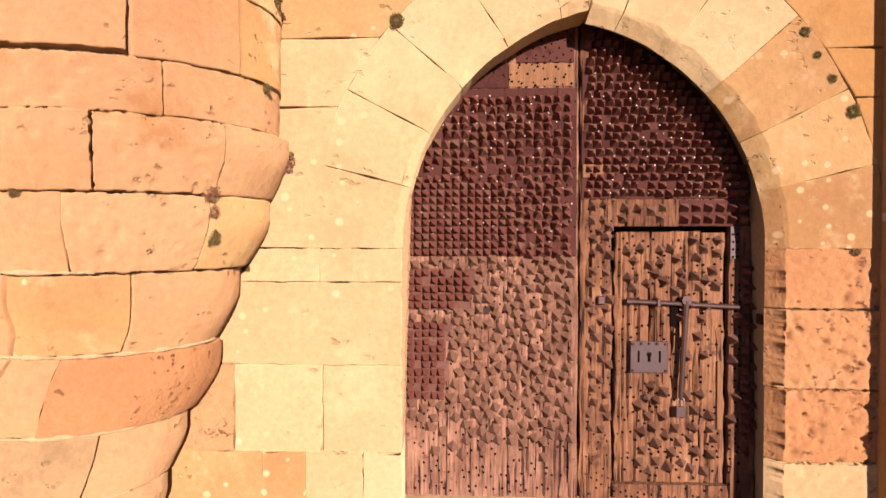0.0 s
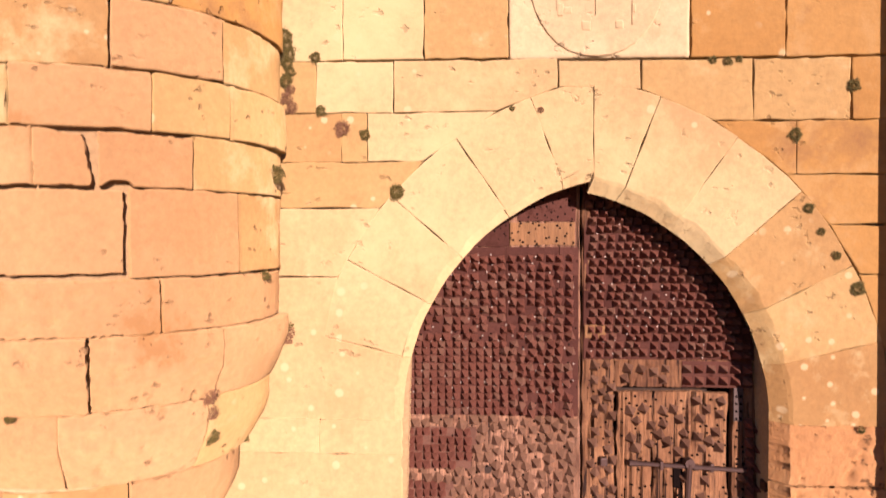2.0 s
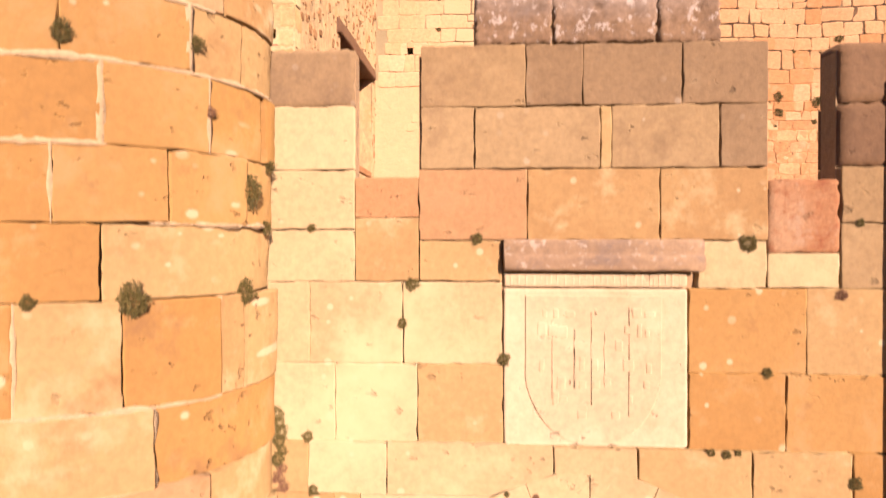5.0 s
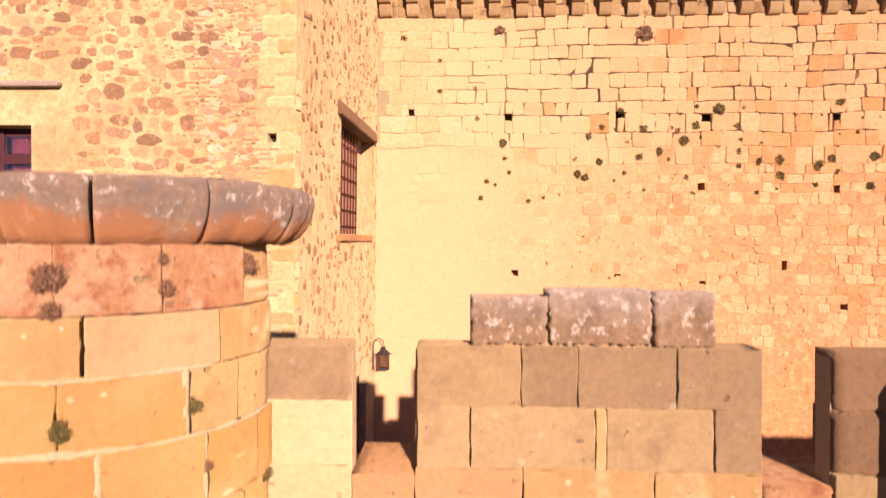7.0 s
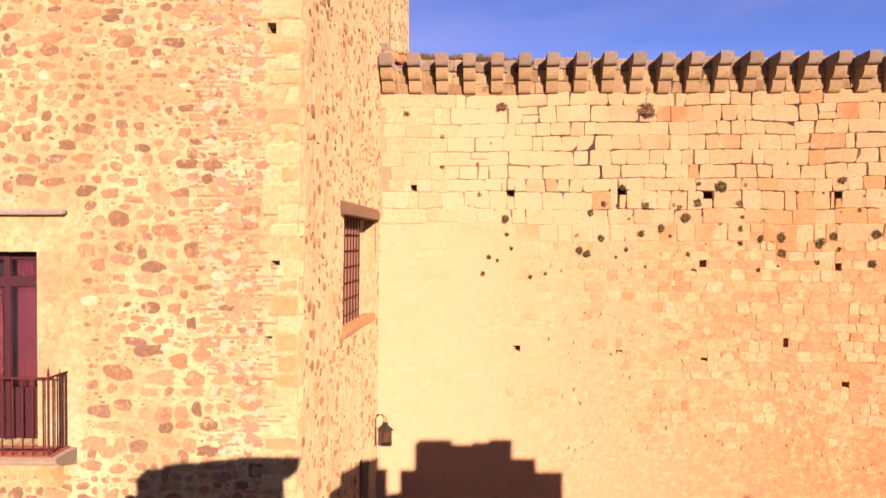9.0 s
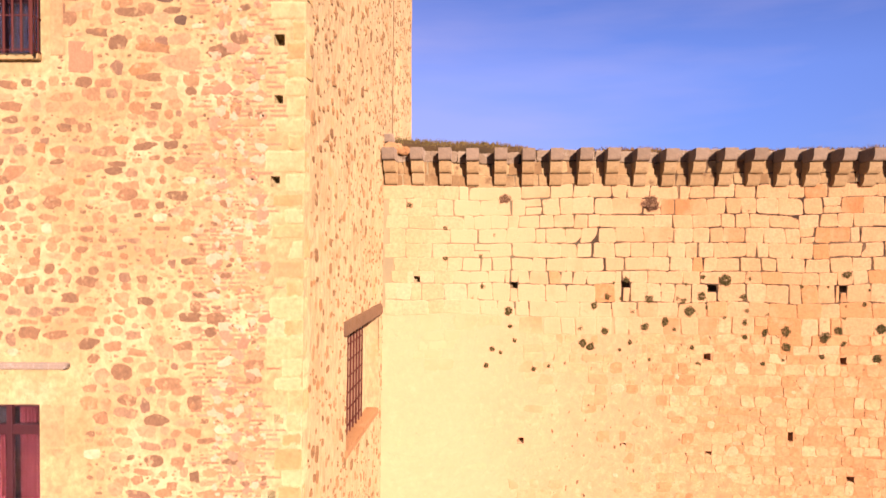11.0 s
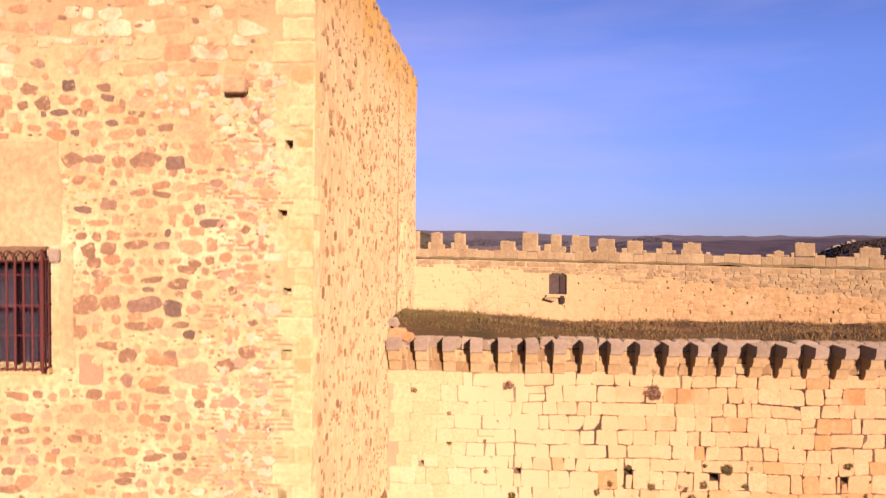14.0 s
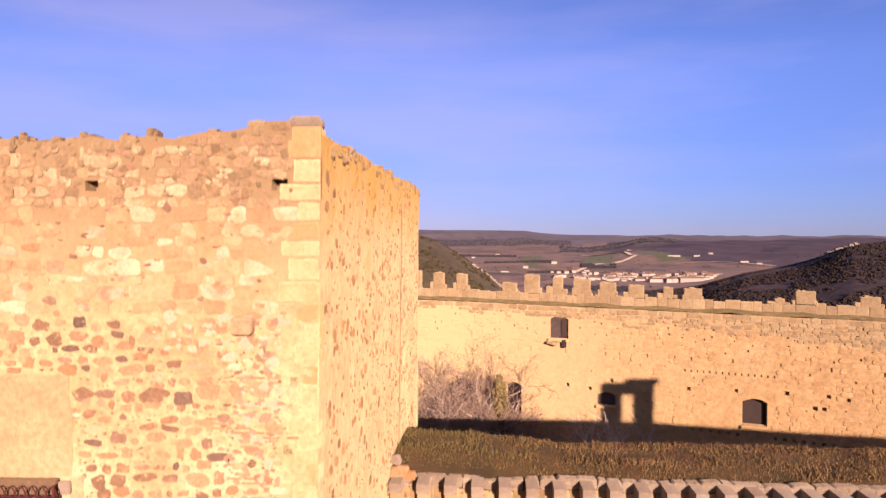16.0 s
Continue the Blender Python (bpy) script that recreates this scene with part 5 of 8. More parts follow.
def rounded_stone(at, pts, out, square, ragged, depth=0.05, edge=0.022, n_=28):
    """A hewn stone with rounded corners and an uneven outline, filling four corner points."""
    (ax, az), (bx, bz), (cx, cz), (dx, dz) = pts
    ph = R(0, 60)
    wid, hig = max(0.05, abs(bx - ax)), max(0.05, abs(dz - az))
    tu, tz = R(-0.012, 0.012), R(-0.012, 0.012)
    rings = []
    for inset, v in ((0.0, depth), (0.0, edge * 0.75), (edge * 0.5, edge * 0.2), (edge * 1.5, 0.0)):
        ring = []
        for i in range(n_):
            a = 2 * math.pi * (i + 0.5) / n_
            ca, sa = math.cos(a), math.sin(a)
            q = (abs(ca) ** square + abs(sa) ** square) ** (-1 / square)
            q *= 1 + ragged * noise.noise(Vector((ca * 2.2 + ph, sa * 2.2, ph))) + ragged * 0.7 * noise.noise(Vector((ca * 6 + ph, sa * 6, ph + 9)))
            s = q * ca * (1 - 2 * inset / wid) * 0.5 + 0.5
            t = q * sa * (1 - 2 * inset / hig) * 0.5 + 0.5
            u = (ax * (1 - s) + bx * s) * (1 - t) + (dx * (1 - s) + cx * s) * t
            z = (az * (1 - s) + bz * s) * (1 - t) + (dz * (1 - s) + cz * s) * t
            ring.append(at(u, v - out + (tu * (2 * s - 1) + tz * (2 * t - 1) if v < depth else 0), z))
        rings.append(ring)
    verts = [p for ring in rings for p in ring]
    faces = [(k * n_ + i, k * n_ + (i + 1) % n_, (k + 1) * n_ + (i + 1) % n_, (k + 1) * n_ + i) for k in range(3) for i in range(n_)]
    faces.append(tuple(3 * n_ + i for i in range(n_)))
    return verts, faces


def scatter(u0, u1, z0, z1, count, size, free, seed, aspect=(1.2, 2.4), row=0.0):
    """Places for stones of falling size that keep clear of one another."""
    dice = random.Random(seed)
    out, cell = [], {}
    for k in range(count * 16):
        if len(out) >= count:
            break
        s = size(dice)
        asp = dice.uniform(*aspect)
        w, h = s * math.sqrt(asp), s / math.sqrt(asp)
        u, z = dice.uniform(u0, u1), dice.uniform(z0, z1)
        if row:
            z = row * round(z / row) + dice.uniform(-0.2, 0.2) * row + 0.06 * noise.noise(Vector((u, z * 0.4, 3)))
        if not free(u, z, w, h):
            continue
        cu, cz = int(u / 0.6), int(z / 0.6)
        near = [q for du in (-1, 0, 1) for dz in (-1, 0, 1) for q in cell.get((cu + du, cz + dz), ())]
        if any(abs(u - q[0]) < (w + q[2]) * 0.52 and abs(z - q[1]) < (h + q[3]) * 0.55 for q in near):
            continue
        q = (u, z, w, h)
        out.append(q)
        cell.setdefault((cu, cz), []).append(q)
    return out


def front_free(u, z, w, h):
    if u > -2.95 and z < 18.2 or -6.1 - w / 2 < u < -5.57 + w / 2 and 13.38 - h / 2 < z < 13.99 + h / 2:
        return False
    if u < -5.75 and 4.6 < z < 9.0:
        return False
    if u < -6.2 + 0.12 * noise.noise(Vector((0, z, 0))) and 13.4 < z < 17.4:
        return False
    return not any(a - w * 0.6 < u < b + w * 0.6 and c - h * 0.6 < z < d + h * 0.6 for a, b, c, d in FRONT_HOLES)


def side_free(s, z, w, h):
    return not any(a - w * 0.6 < s < b + w * 0.6 and c - h * 0.6 < z < d + h * 0.6 for a, b, c, d, _ in SIDE_HOLES) and not 8.7 < s < 8.95


def keep_stones():
    dice, big, z = random.Random(5), [], 2.6
    while z < 18.1:
        tall = dice.uniform(0.12, 0.25) * (0.86 if 9.6 < z < 13 else 1.12)
        u = -9.2 + dice.uniform(0, 0.3)
        while u < -2.85:
            w, h = tall * dice.choice((0.8, 1.0, 1.3, 1.6, 2.0)) * dice.uniform(0.8, 1.25), tall * dice.uniform(0.5, 1.05)
            mid, high = u + w / 2, z + tall * dice.uniform(0.2, 0.8) + 0.12 * noise.noise(Vector((u * 0.8, z * 0.5, 3)))
            bare = -0.24 if 9.6 < z < 13 else -0.40
            if mid > -3.95:
                bare += 0.42
            if 0.3 * noise.noise(Vector((mid * 0.55, z * 0.5, 7))) + dice.uniform(-0.5, 0.5) > bare and front_free(mid, high, w, h):
                big.append((mid, high, w * 0.96, h))
            u += w + dice.uniform(0.01, 0.10)
        z += tall + dice.uniform(-0.02, 0.035)
    dice.shuffle(big)
    for k, (u, z, w, h) in enumerate(big):
        if k < 300:
            v, f = pebble(at_keep, u, z, w, h, proud=0.007, n_=16, sharp=0.42, tilt=R(-0.2, 0.2), square=(0.1, 0.6))
            mesh_ob("rubble_stone", v, f, UMBERSTONE if z > 13.6 and noise.noise(Vector((u * 5.3, z * 4.1, 2))) + 0.22 * math.exp(-((u + 4.3) / 0.9) ** 2) > 0.24 else RUBBLE, keep, smooth=False)
    small = [pebble(at_keep, u, z, w, h, proud=0.006, n_=14, sharp=0.42, tilt=R(-0.2, 0.2), square=(0.1, 0.6)) for u, z, w, h in big[300:]]

    def free_small(u, z, w, h):
        return front_free(u, z, w, h) and not any(abs(u - q[0]) < (w + q[2]) * 0.58 and abs(z - q[1]) < (h + q[3]) * 0.62 for q in big)

    for u, z, w, h in scatter(-8.2, -2.42, 2.6, 18.1, 2000, lambda d: 0.035 + 0.10 * d.random() ** 1.6, free_small, 6):
        small.append(pebble(at_keep, u, z, w, h, proud=0.004, n_=8, sharp=0.6, tilt=R(-0.2, 0.2)))
    v, f = join(small)
    tagged(mesh_ob("small_rubble", v, f, RUBBLE_REST, keep, "small brown stones bedded in mortar"), kind="stuff")
    pale, topmost, z = [], [], 18.36
    while z < 21.5:
        h = R(0.13, 0.27) if z < 19.9 else R(0.10, 0.20)
        u = -9.4 + R(0, 0.2)
        while u < -2.9:
            w = h * (R(0.9, 2.1) if z < 19.9 else R(0.7, 1.7))
            if z + h < KEEP_TOP + crest_keep(u + w / 2) + 0.02 and front_free(u + w / 2, z + h / 2, w, h) and noise.noise(Vector((u * 0.9, z * 1.1, 6))) + R(-0.35, 0.35) > (-0.22 if z < 20 else -0.5):
                j = 0.04
                pts = [(u + R(-j, j), z + R(-j, j)), (u + w + R(-j, j), z + R(-j, j)), (u + w + R(-j, j), z + h + R(-j, j)), (u + R(-j, j), z + h + R(-j, j))]
                upper = z > 20.0 + 0.25 * noise.noise(Vector((u, 0, 2)))
                (topmost if upper else pale).append(rounded_stone(at_keep, pts, R(0.010, 0.028) if upper else R(0.005, 0.014), R(3.5, 8.0), 0.16, 0.05, 0.012, 16))
            u += w + R(0.01, 0.05)
        z += h + R(0.0, 0.03)
    pale += [pebble(at_keep, u, z, w, h, proud=0.01, n_=8) for u, z, w, h in scatter(-8.0, -2.9, 3, 18, 420, lambda d: 0.1 + 0.16 * d.random(), free_small, 9)]
    few = [pebble(at_keep, u, z, w, h, proud=0.012, n_=9) for u, z, w, h in scatter(-8.2, -2.9, 18.35, 21.0, 150, lambda d: 0.05 + 0.16 * d.random() ** 2, front_free, 18)]
    v, f = join(few)
    tagged(mesh_ob("upper_rubble", v, f, RUBBLE_REST, keep, "few brown stones of the upper wall"), kind="stuff")
    v, f = join(pale)
    tagged(mesh_ob("pale_rubble", v, f, CREAM_REST, keep, "pale squarish stones of the upper wall"), kind="stuff")
    side = [pebble(at_side, s, z, w, h, proud=0.018, n_=8, tilt=R(-0.4, 0.4)) for s, z, w, h in
            scatter(0.3, 12.9, 2.5, 20.9, 2600, lambda d: 0.035 + 0.20 * d.random() ** 3.0, side_free, 12, (0.5, 1.5))]
    v, f = join(side)
    tagged(mesh_ob("side_rubble", v, f, SIDE_REST, keep, "brown stones in the side wall"), kind="stuff")
    # lime and pinkish stones in the patched strip beside the corner
    for name, m, count, seed, label in (("lime_patch", LIME, 190, 51, "pale lime patches beside the corner stones"), ("pinkish_rubble", PINKSTONE, 230, 52, "pinkish stones beside the corner stones")):
        bits = [pebble(at_keep, u, z, w, h, proud=0.014, n_=9, sharp=0.9, tilt=R(-0.5, 0.5)) for u, z, w, h in scatter(-3.75, -2.7, 4.5, 18.3, count, lambda d: 0.04 + 0.17 * d.random() ** 2, front_free, seed, (0.7, 2.2))]
        tagged(mesh_ob(name, *join(bits), m, keep, label), kind="stuff")
    lime = [pebble(at_keep, u, z, w, h, proud=0.012, n_=11, sharp=0.9, tilt=R(-0.3, 0.3)) for u, z, w, h in scatter(-5.0, -2.95, 17.75, 18.35, 34, lambda d: 0.05 + 0.22 * d.random() ** 2, front_free, 53, (0.8, 2.6))]
    tagged(mesh_ob("lime_patch", *join(lime), LIME, keep, "pale lime patches along the old floor line"), kind="stuff")
    # crest stones along the broken top
    crest = [pebble(at_keep, u, z, w, h, proud=0.03, n_=9, sharp=0.8, tilt=R(-0.4, 0.4), square=(0.2, 0.7)) for u, z, w, h in scatter(-9.0, -2.75, 20.3, 21.3, 90, lambda d: 0.05 + 0.11 * d.random() ** 1.5, front_free, 27, (0.8, 2.0))]
    crest = [q for q in crest if max(p[2] for p in q[0]) < KEEP_TOP + crest_keep(q[0][0][0]) + 0.03]
    for at, u0, u1, off in ((at_keep, -9.2, -2.72, 0), (at_side, 0.55, 13.0, 40)):
        u = u0
        while u < u1:
            w = R(0.09, 0.30)
            top = KEEP_TOP + crest_keep(u + w / 2 + off) + R(-0.05, 0.13)
            crest.append(grid_block(at, u, u + w, top - R(0.16, 0.3), top, R(0.2, 0.4), gap=0.006, round_=min(0.05, w * 0.22), nu=2, nz=2, proud=0.03, uneven=0.06, chip=0.4))
            if R(0, 1) < 0.14:
                k = R(0.05, 0.12)
                crest.append(grid_block(lambda a, v, z, d=R(0.05, 0.3): at(a, v + d, z), u, u + k, top - 0.05, top + R(0.03, 0.10), 0.12, gap=0.0, round_=0.02, nu=2, nz=2, uneven=0.05))
            u += w
    tagged(mesh_ob("upper_course_stone", *join(topmost), TOPSTONE, keep, "tan rounded stones of the topmost wall"), kind="stuff")
    v, f = join(crest)
    tagged(mesh_ob("crest_rubble", v, f, CREST, keep, "broken stones along the keep's top"), kind="stuff")


keep_stones()


def keep_quoins():
    z, k = 3.0, 0
    while z < 18.2:
        h = R(0.22, 0.36)
        long_ = R(0.40, 0.62) if k % 2 else R(0.20, 0.34)
        start = max([-2.36 - long_ + R(-0.05, 0.05)] + [b + 0.012 for a, b, c, d in FRONT_HOLES if -3.2 < a and b < -2.4 and c < z + h and z < d])
        v, f = grid_block(lambda u, v, zz: at_keep(u, v - 0.022, zz), start, -2.357, z, z + h, 0.06, gap=0.011, round_=0.03, nu=5, nz=4, proud=0.012, uneven=0.03, chip=0.6)
        mesh_ob("quoin", v, f, QUOIN, keep, smooth=True)
        v, f = grid_block(at_side, 0.0, 0.50 - long_ * 0.5, z, z + h, 0.05, gap=0.010, round_=0.015, nu=3, nz=3, proud=0.012, uneven=0.015)
        mesh_ob("quoin", v, f, QUOIN, keep, smooth=True)
        z += h
        k += 1
    while z < 21.0:
        h = R(0.25, 0.4)
        v, f = grid_block(lambda u, v, zz: at_keep(u, v - 0.024, zz), -2.36 - R(0.3, 0.65), -2.357, z, z + h, 0.06, gap=0.014, round_=0.025, nu=3, nz=3, proud=0.012, uneven=0.02, chip=0.3)
        mesh_ob("quoin", v, f, QUOIN, keep, smooth=True)
        z += h
    part("corner_stone", box_bm(-2.66, -2.20, 10.99, 11.5, 20.9, 21.385, 0.02), QUOIN, keep, "pale corner stone", smooth=True)
    part("corner_cap", box_bm(-2.70, -2.215, 10.985, 11.45, 21.38, 21.56, 0.045), CAPSTONE, keep, "grey corner capstone", smooth=True)
    bricks = []
    for u0, u1, z0, z1, dens in ((-4.05, -2.78, 9.5, 12.4, 0.70), (-4.05, -2.78, 12.5, 13.7, 0.95), (-4.05, -2.78, 6.5, 9.4, 0.76), (-4.0, -2.8, 4.2, 6.4, 0.5), (-4.0, -2.85, 14.0, 17.4, 0.36)):
        z = z0
        while z < z1:
            u = u0 + R(-0.1, 0.1)
            while u < u1:
                w = R(0.16, 0.3)
                if noise.noise(Vector((u * 1.5, z * 2.1, u0))) + dens - 0.45 > 0 and not any(a < u + w and u < b and c < z + 0.05 and z < d for a, b, c, d in FRONT_HOLES):
                    bricks.append(grid_block(at_keep, u, u + w, z, z + 0.05, 0.02, gap=0.004, round_=0.006, nu=1, nz=1, proud=0.004))
                u += w + 0.02
            z += 0.075
    for v, f in bricks[:220]:
        mesh_ob("brick", v, f, BRICK, keep)
    v, f = join(bricks[220:])
    tagged(mesh_ob("brick_rest", v, f, BRICK, keep, "thin red brick courses patched into the rubble"), kind="stuff")
    for u0, u1, z0, z1 in ((-9.4, -6.28, 15.66, 17.35), (-6.32, -6.1, 13.7, 15.66)):
        v, f = grid_block(lambda u, v, z: at_keep(u + (0.1 * noise.noise(Vector((u, z * 1.7, 3))) if u > -6.5 else 0), v - 0.012, z), u0, u1, z0, z1, 0.05, gap=0, round_=0.02, nu=14, nz=14, proud=0.0, uneven=0.012)
        mesh_ob("render_patch", v, f, TANRENDER, keep, "tan rendered patch round the barred window", smooth=True)
    part("spout_stone", box_bm(-3.62, -3.28, 10.78, 11.05, 18.05, 18.32, 0.04), RUBBLE, keep, "jutting brown stone", smooth=True)
    v, f = grid_block(at_keep, -6.05, -5.62, 13.42, 13.95, 0.05, gap=0.01, round_=0.02, proud=0.004, uneven=0.02)
    mesh_ob("patch_stone", v, f, BRICK, keep, "large square reddish stone", smooth=True)
    v, f = grid_block(at_keep, -3.42, -3.08, 7.15, 7.62, 0.05, gap=0.01, round_=0.02, proud=0.004, uneven=0.02)
    mesh_ob("patch_stone", v, f, RUBBLE, keep, smooth=True)


keep_quoins()


# ---- courtyard wall, turf on its top, corbels ----
wall_court = thing("wall_courtyard", (4.6, 19.5, 0), "high golden courtyard wall, stone above and worn plaster below", "wall", kind="structure")
COURT_HOLES = [(-1.04, -0.86, 9.68, 9.87), (1.50, 1.70, 9.53, 9.71), (4.39, 4.60, 9.55, 9.74), (6.58, 6.82, 9.47, 9.65), (9.91, 10.08, 9.46, 9.63), (6.50, 6.68, 7.68, 7.87), (9.93, 10.10, 7.60, 7.80),
               (1.68, 1.86, 5.44, 5.60), (4.36, 4.52, 5.42, 5.50), (6.55, 6.71, 5.21, 5.32), (8.64, 8.77, 5.60, 5.85), (10.10, 10.30, 4.57, 4.73)]


def court_wall():
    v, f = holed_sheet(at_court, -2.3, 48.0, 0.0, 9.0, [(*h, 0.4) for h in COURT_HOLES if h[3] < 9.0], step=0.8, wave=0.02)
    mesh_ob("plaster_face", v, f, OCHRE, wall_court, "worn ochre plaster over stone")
    v, f = holed_sheet(at_court, -2.3, 48.0, 9.0, 12.95, [(*h, 0.4) for h in COURT_HOLES if h[2] > 9.0], step=0.8, wave=0.02)
    mesh_ob("eroded_bed", v, f, EARTH_SHADE, wall_court, "brown eroded earth mortar, darkened for joint shade")
    # turf top and rear face
    us = [-2.0 + i * 0.7 for i in range(72)]
    vs = [0.012, 0.0, 0.35, 0.9, 1.5, 2.1, 2.7, 3.1]
    verts = [at_court(u, v, 12.95 + 0.28 * min(1, v / 0.9) + 0.12 * noise.noise(Vector((u * 0.5, v, 0))) + (0.38 * max(0, 1 - (u + 2) / 5.5) if v > 0.3 else 0) - 0.045 * max(0, u - 22) - (0.5 if v == 0.012 else 0.0)) for v in vs for u in us]
    n_ = len(us)
    faces = [(j * n_ + i, j * n_ + i + 1, (j + 1) * n_ + i + 1, (j + 1) * n_ + i) for j in range(len(vs) - 1) for i in range(n_ - 1)]
    mesh_ob("turf_top", verts, faces, TURF, wall_court, "turf-grown wall top", smooth=True)
    verts = [at_court(u, 3.1, z) for u, top in ((-2, 13.1), (22, 13.1), (47.5, 12.0)) for z in (0, top)]
    mesh_ob("rear_face", verts, [(0, 1, 3, 2), (2, 3, 5, 4)], FARSTONE, wall_court)


court_wall()


def corbel_mould():
    """One machicolation corbel: two roll-moulded stones and a capping block."""
    thing_ = thing("corbel", (0, 0, 0), "golden roll-moulded machicolation corbel with a grey capping block", "corbel", "corbels under the courtyard wall top")
    w = 0.155

    def rolled(name, prof, m, grow):
        ww = w + grow
        verts = [(x, y + wobble((x * 5, y * 9, z * 9), 1, 0.006), z) for x in (-ww, -ww * 0.4, ww * 0.4, ww) for y, z in prof]
        n_ = len(prof)
        faces = [(i * n_ + j, (i + 1) * n_ + j, (i + 1) * n_ + (j + 1) % n_, i * n_ + (j + 1) % n_) for i in range(3) for j in range(n_)]
        faces += [tuple(range(n_)), tuple(3 * n_ + j for j in range(n_))[::-1]]
        faces = [q[::-1] for q in faces]
        ob = mesh_ob(name, verts, faces, m, thing_)
        ob.data.polygons.foreach_set("use_smooth", [len(p.vertices) == 4 for p in ob.data.polygons])
        ob.data.set_sharp_from_angle(angle=radians(35))
        return ob

    def roll(z0, z1, out, back):
        pr = [(0.05, z0), (-back, z0)]
        for i in range(1, 6):
            a = math.pi * 0.5 * i / 6
            pr.append((-back - (out - back) * math.sin(a), z0 + (z1 - z0) * 0.85 * (1 - math.cos(a))))
        return pr + [(-out, z1), (0.05, z1)]

    rolled("lower_roll", roll(0.0, 0.29, 0.26, 0.05), CORBEL, 0)
    rolled("upper_roll", roll(0.30, 0.595, 0.50, 0.27), CORBEL, 0)
    rolled("cap_block", roll(0.605, 0.905, 0.74, 0.58), CAPSTONE, 0.006)
    return thing_


first_corbel = corbel_mould()
slope = -math.degrees(math.atan(0.0395))
for k in range(37):
    u = -1.62 + 0.714 * k
    m = pose(*at_court(u, 0, 12.255 - 0.006 * k + R(-0.012, 0.012)), 0, 0, slope + R(-1.5, 1.5))
    if k == 0:
        first_corbel.matrix_basis = m
    else:
        copy_thing(first_corbel, m)


def court_blocks():
    """Stone courses of the upper wall; the courses sink into the plaster lower down."""
    dice = random.Random(21)
    rest, light, low, frieze, coping, amber, count, z = [], [], [], [], [], [], 0, 13.13

    def shift(u, z):
        return 0.08 * noise.noise(Vector((u * 0.5, z * 0.3, 1))) + 0.03 * noise.noise(Vector((u * 2.1, z * 1.7, 4)))

    while z > 3.4:
        h = dice.uniform(0.28, 0.36) if z > 12.2 else dice.uniform(0.32, 0.46) if z > 8.6 else dice.uniform(0.22, 0.31)
        u = -1.85 + dice.uniform(0, 0.3)
        while u < 13.5:
            w = dice.choice((dice.uniform(0.26, 0.40), dice.uniform(0.36, 0.52), dice.uniform(0.42, 0.60), dice.uniform(0.5, 0.82))) * (1.0 if z > 8.6 else 0.72)
            spans = [(z - h, z)]
            hit = [q for q in COURT_HOLES if q[0] < u + w and u < q[1] and q[2] - 0.01 < z and z - h < q[3] + 0.01]
            if hit and u < hit[0][0] - 0.08:
                w = hit[0][0] - u
            elif hit:
                w = max(0.05, hit[0][1] - u)
                spans = [s for s in ((z - h, hit[0][2]), (hit[0][3], z)) if s[1] - s[0] > 0.07]
            elif dice.random() < 0.09 and h > 0.36 and w < 0.5:
                cut = z - h * dice.uniform(0.4, 0.6)
                spans = [(z - h, cut), (cut, z)]
            mid = u + w / 2
            line = 8.7 + 0.9 * noise.noise(Vector((mid * 0.5, 0, 3))) - 0.07 * mid + (1.4 - mid if mid < 1.4 else 0) * 0.75
            wear = z - h / 2 - line
            high = wear > 0.15 or z - h > 8.8
            show = noise.noise(Vector((mid * 0.7, z * 0.8, 8))) * 0.9 + dice.uniform(-0.25, 0.25) + 0.06 * (mid - 0.4) + wear * 0.08 - (0.3 if mid < 4.5 and z < 7.6 else 0.0)
            for zb, zt in spans:
                if not (high or show > 0):
                    continue
                j = 0.034
                pale = mid < 0.9 - (12 - z) * 0.2 + dice.uniform(-1.2, 0.8)
                joint = [(dice.uniform(-0.006, 0.008) if pale else dice.choice((0.001, 0.004, 0.009, 0.017)) * dice.uniform(0.5, 1.2)) if high else dice.uniform(0.0, 0.012) for _ in range(4)]
                a0, a1 = u + joint[0], u + w - joint[1]
                zb, zt = zb + joint[2], zt - joint[3]
                pts = [(a0 + dice.uniform(-j, j), zb + shift(u, z - h) + dice.uniform(-j, j) * 0.5), (a1 + dice.uniform(-j, j), zb + shift(u + w, z - h) + dice.uniform(-j, j) * 0.5),
                       (a1 + dice.uniform(-j, j), zt + shift(u + w, z) + dice.uniform(-j, j) * 0.5), (a0 + dice.uniform(-j, j), zt + shift(u, z) + dice.uniform(-j, j) * 0.5)]
                if high:
                    made = rounded_stone(at_court, pts, dice.uniform(0.016, 0.046), dice.uniform(9, 24), 0.05, 0.05, 0.018, 40)
                else:
                    made = rounded_stone(at_court, pts, dice.uniform(0.002, 0.012) + 0.0010 * max(0.0, mid), dice.uniform(3.5, 8), 0.16, 0.06, 0.010, 20)
                if z > 13.0:
                    coping.append(rounded_stone(at_court, pts, dice.uniform(0.03, 0.07), dice.uniform(6, 14), 0.08, 0.3, 0.03, 24))
                elif z > 12.25:
                    frieze.append(made)
                elif not high:
                    low.append(made)
                elif mid < 0.2:
                    light.append(made)
                elif mid > 2.5 and noise.noise(Vector((mid * 3.1, z * 2.7, 11))) + 0.16 * (10.2 - max(z, 9.0)) + 0.02 * mid > 0.42:
                    amber.append(made)
                elif count < 300 and -0.5 < mid < 11.6:
                    mesh_ob("stone_block", *made, MASON, wall_court)
                    count += 1
                else:
                    rest.append(made)
            u += w
        z -= h
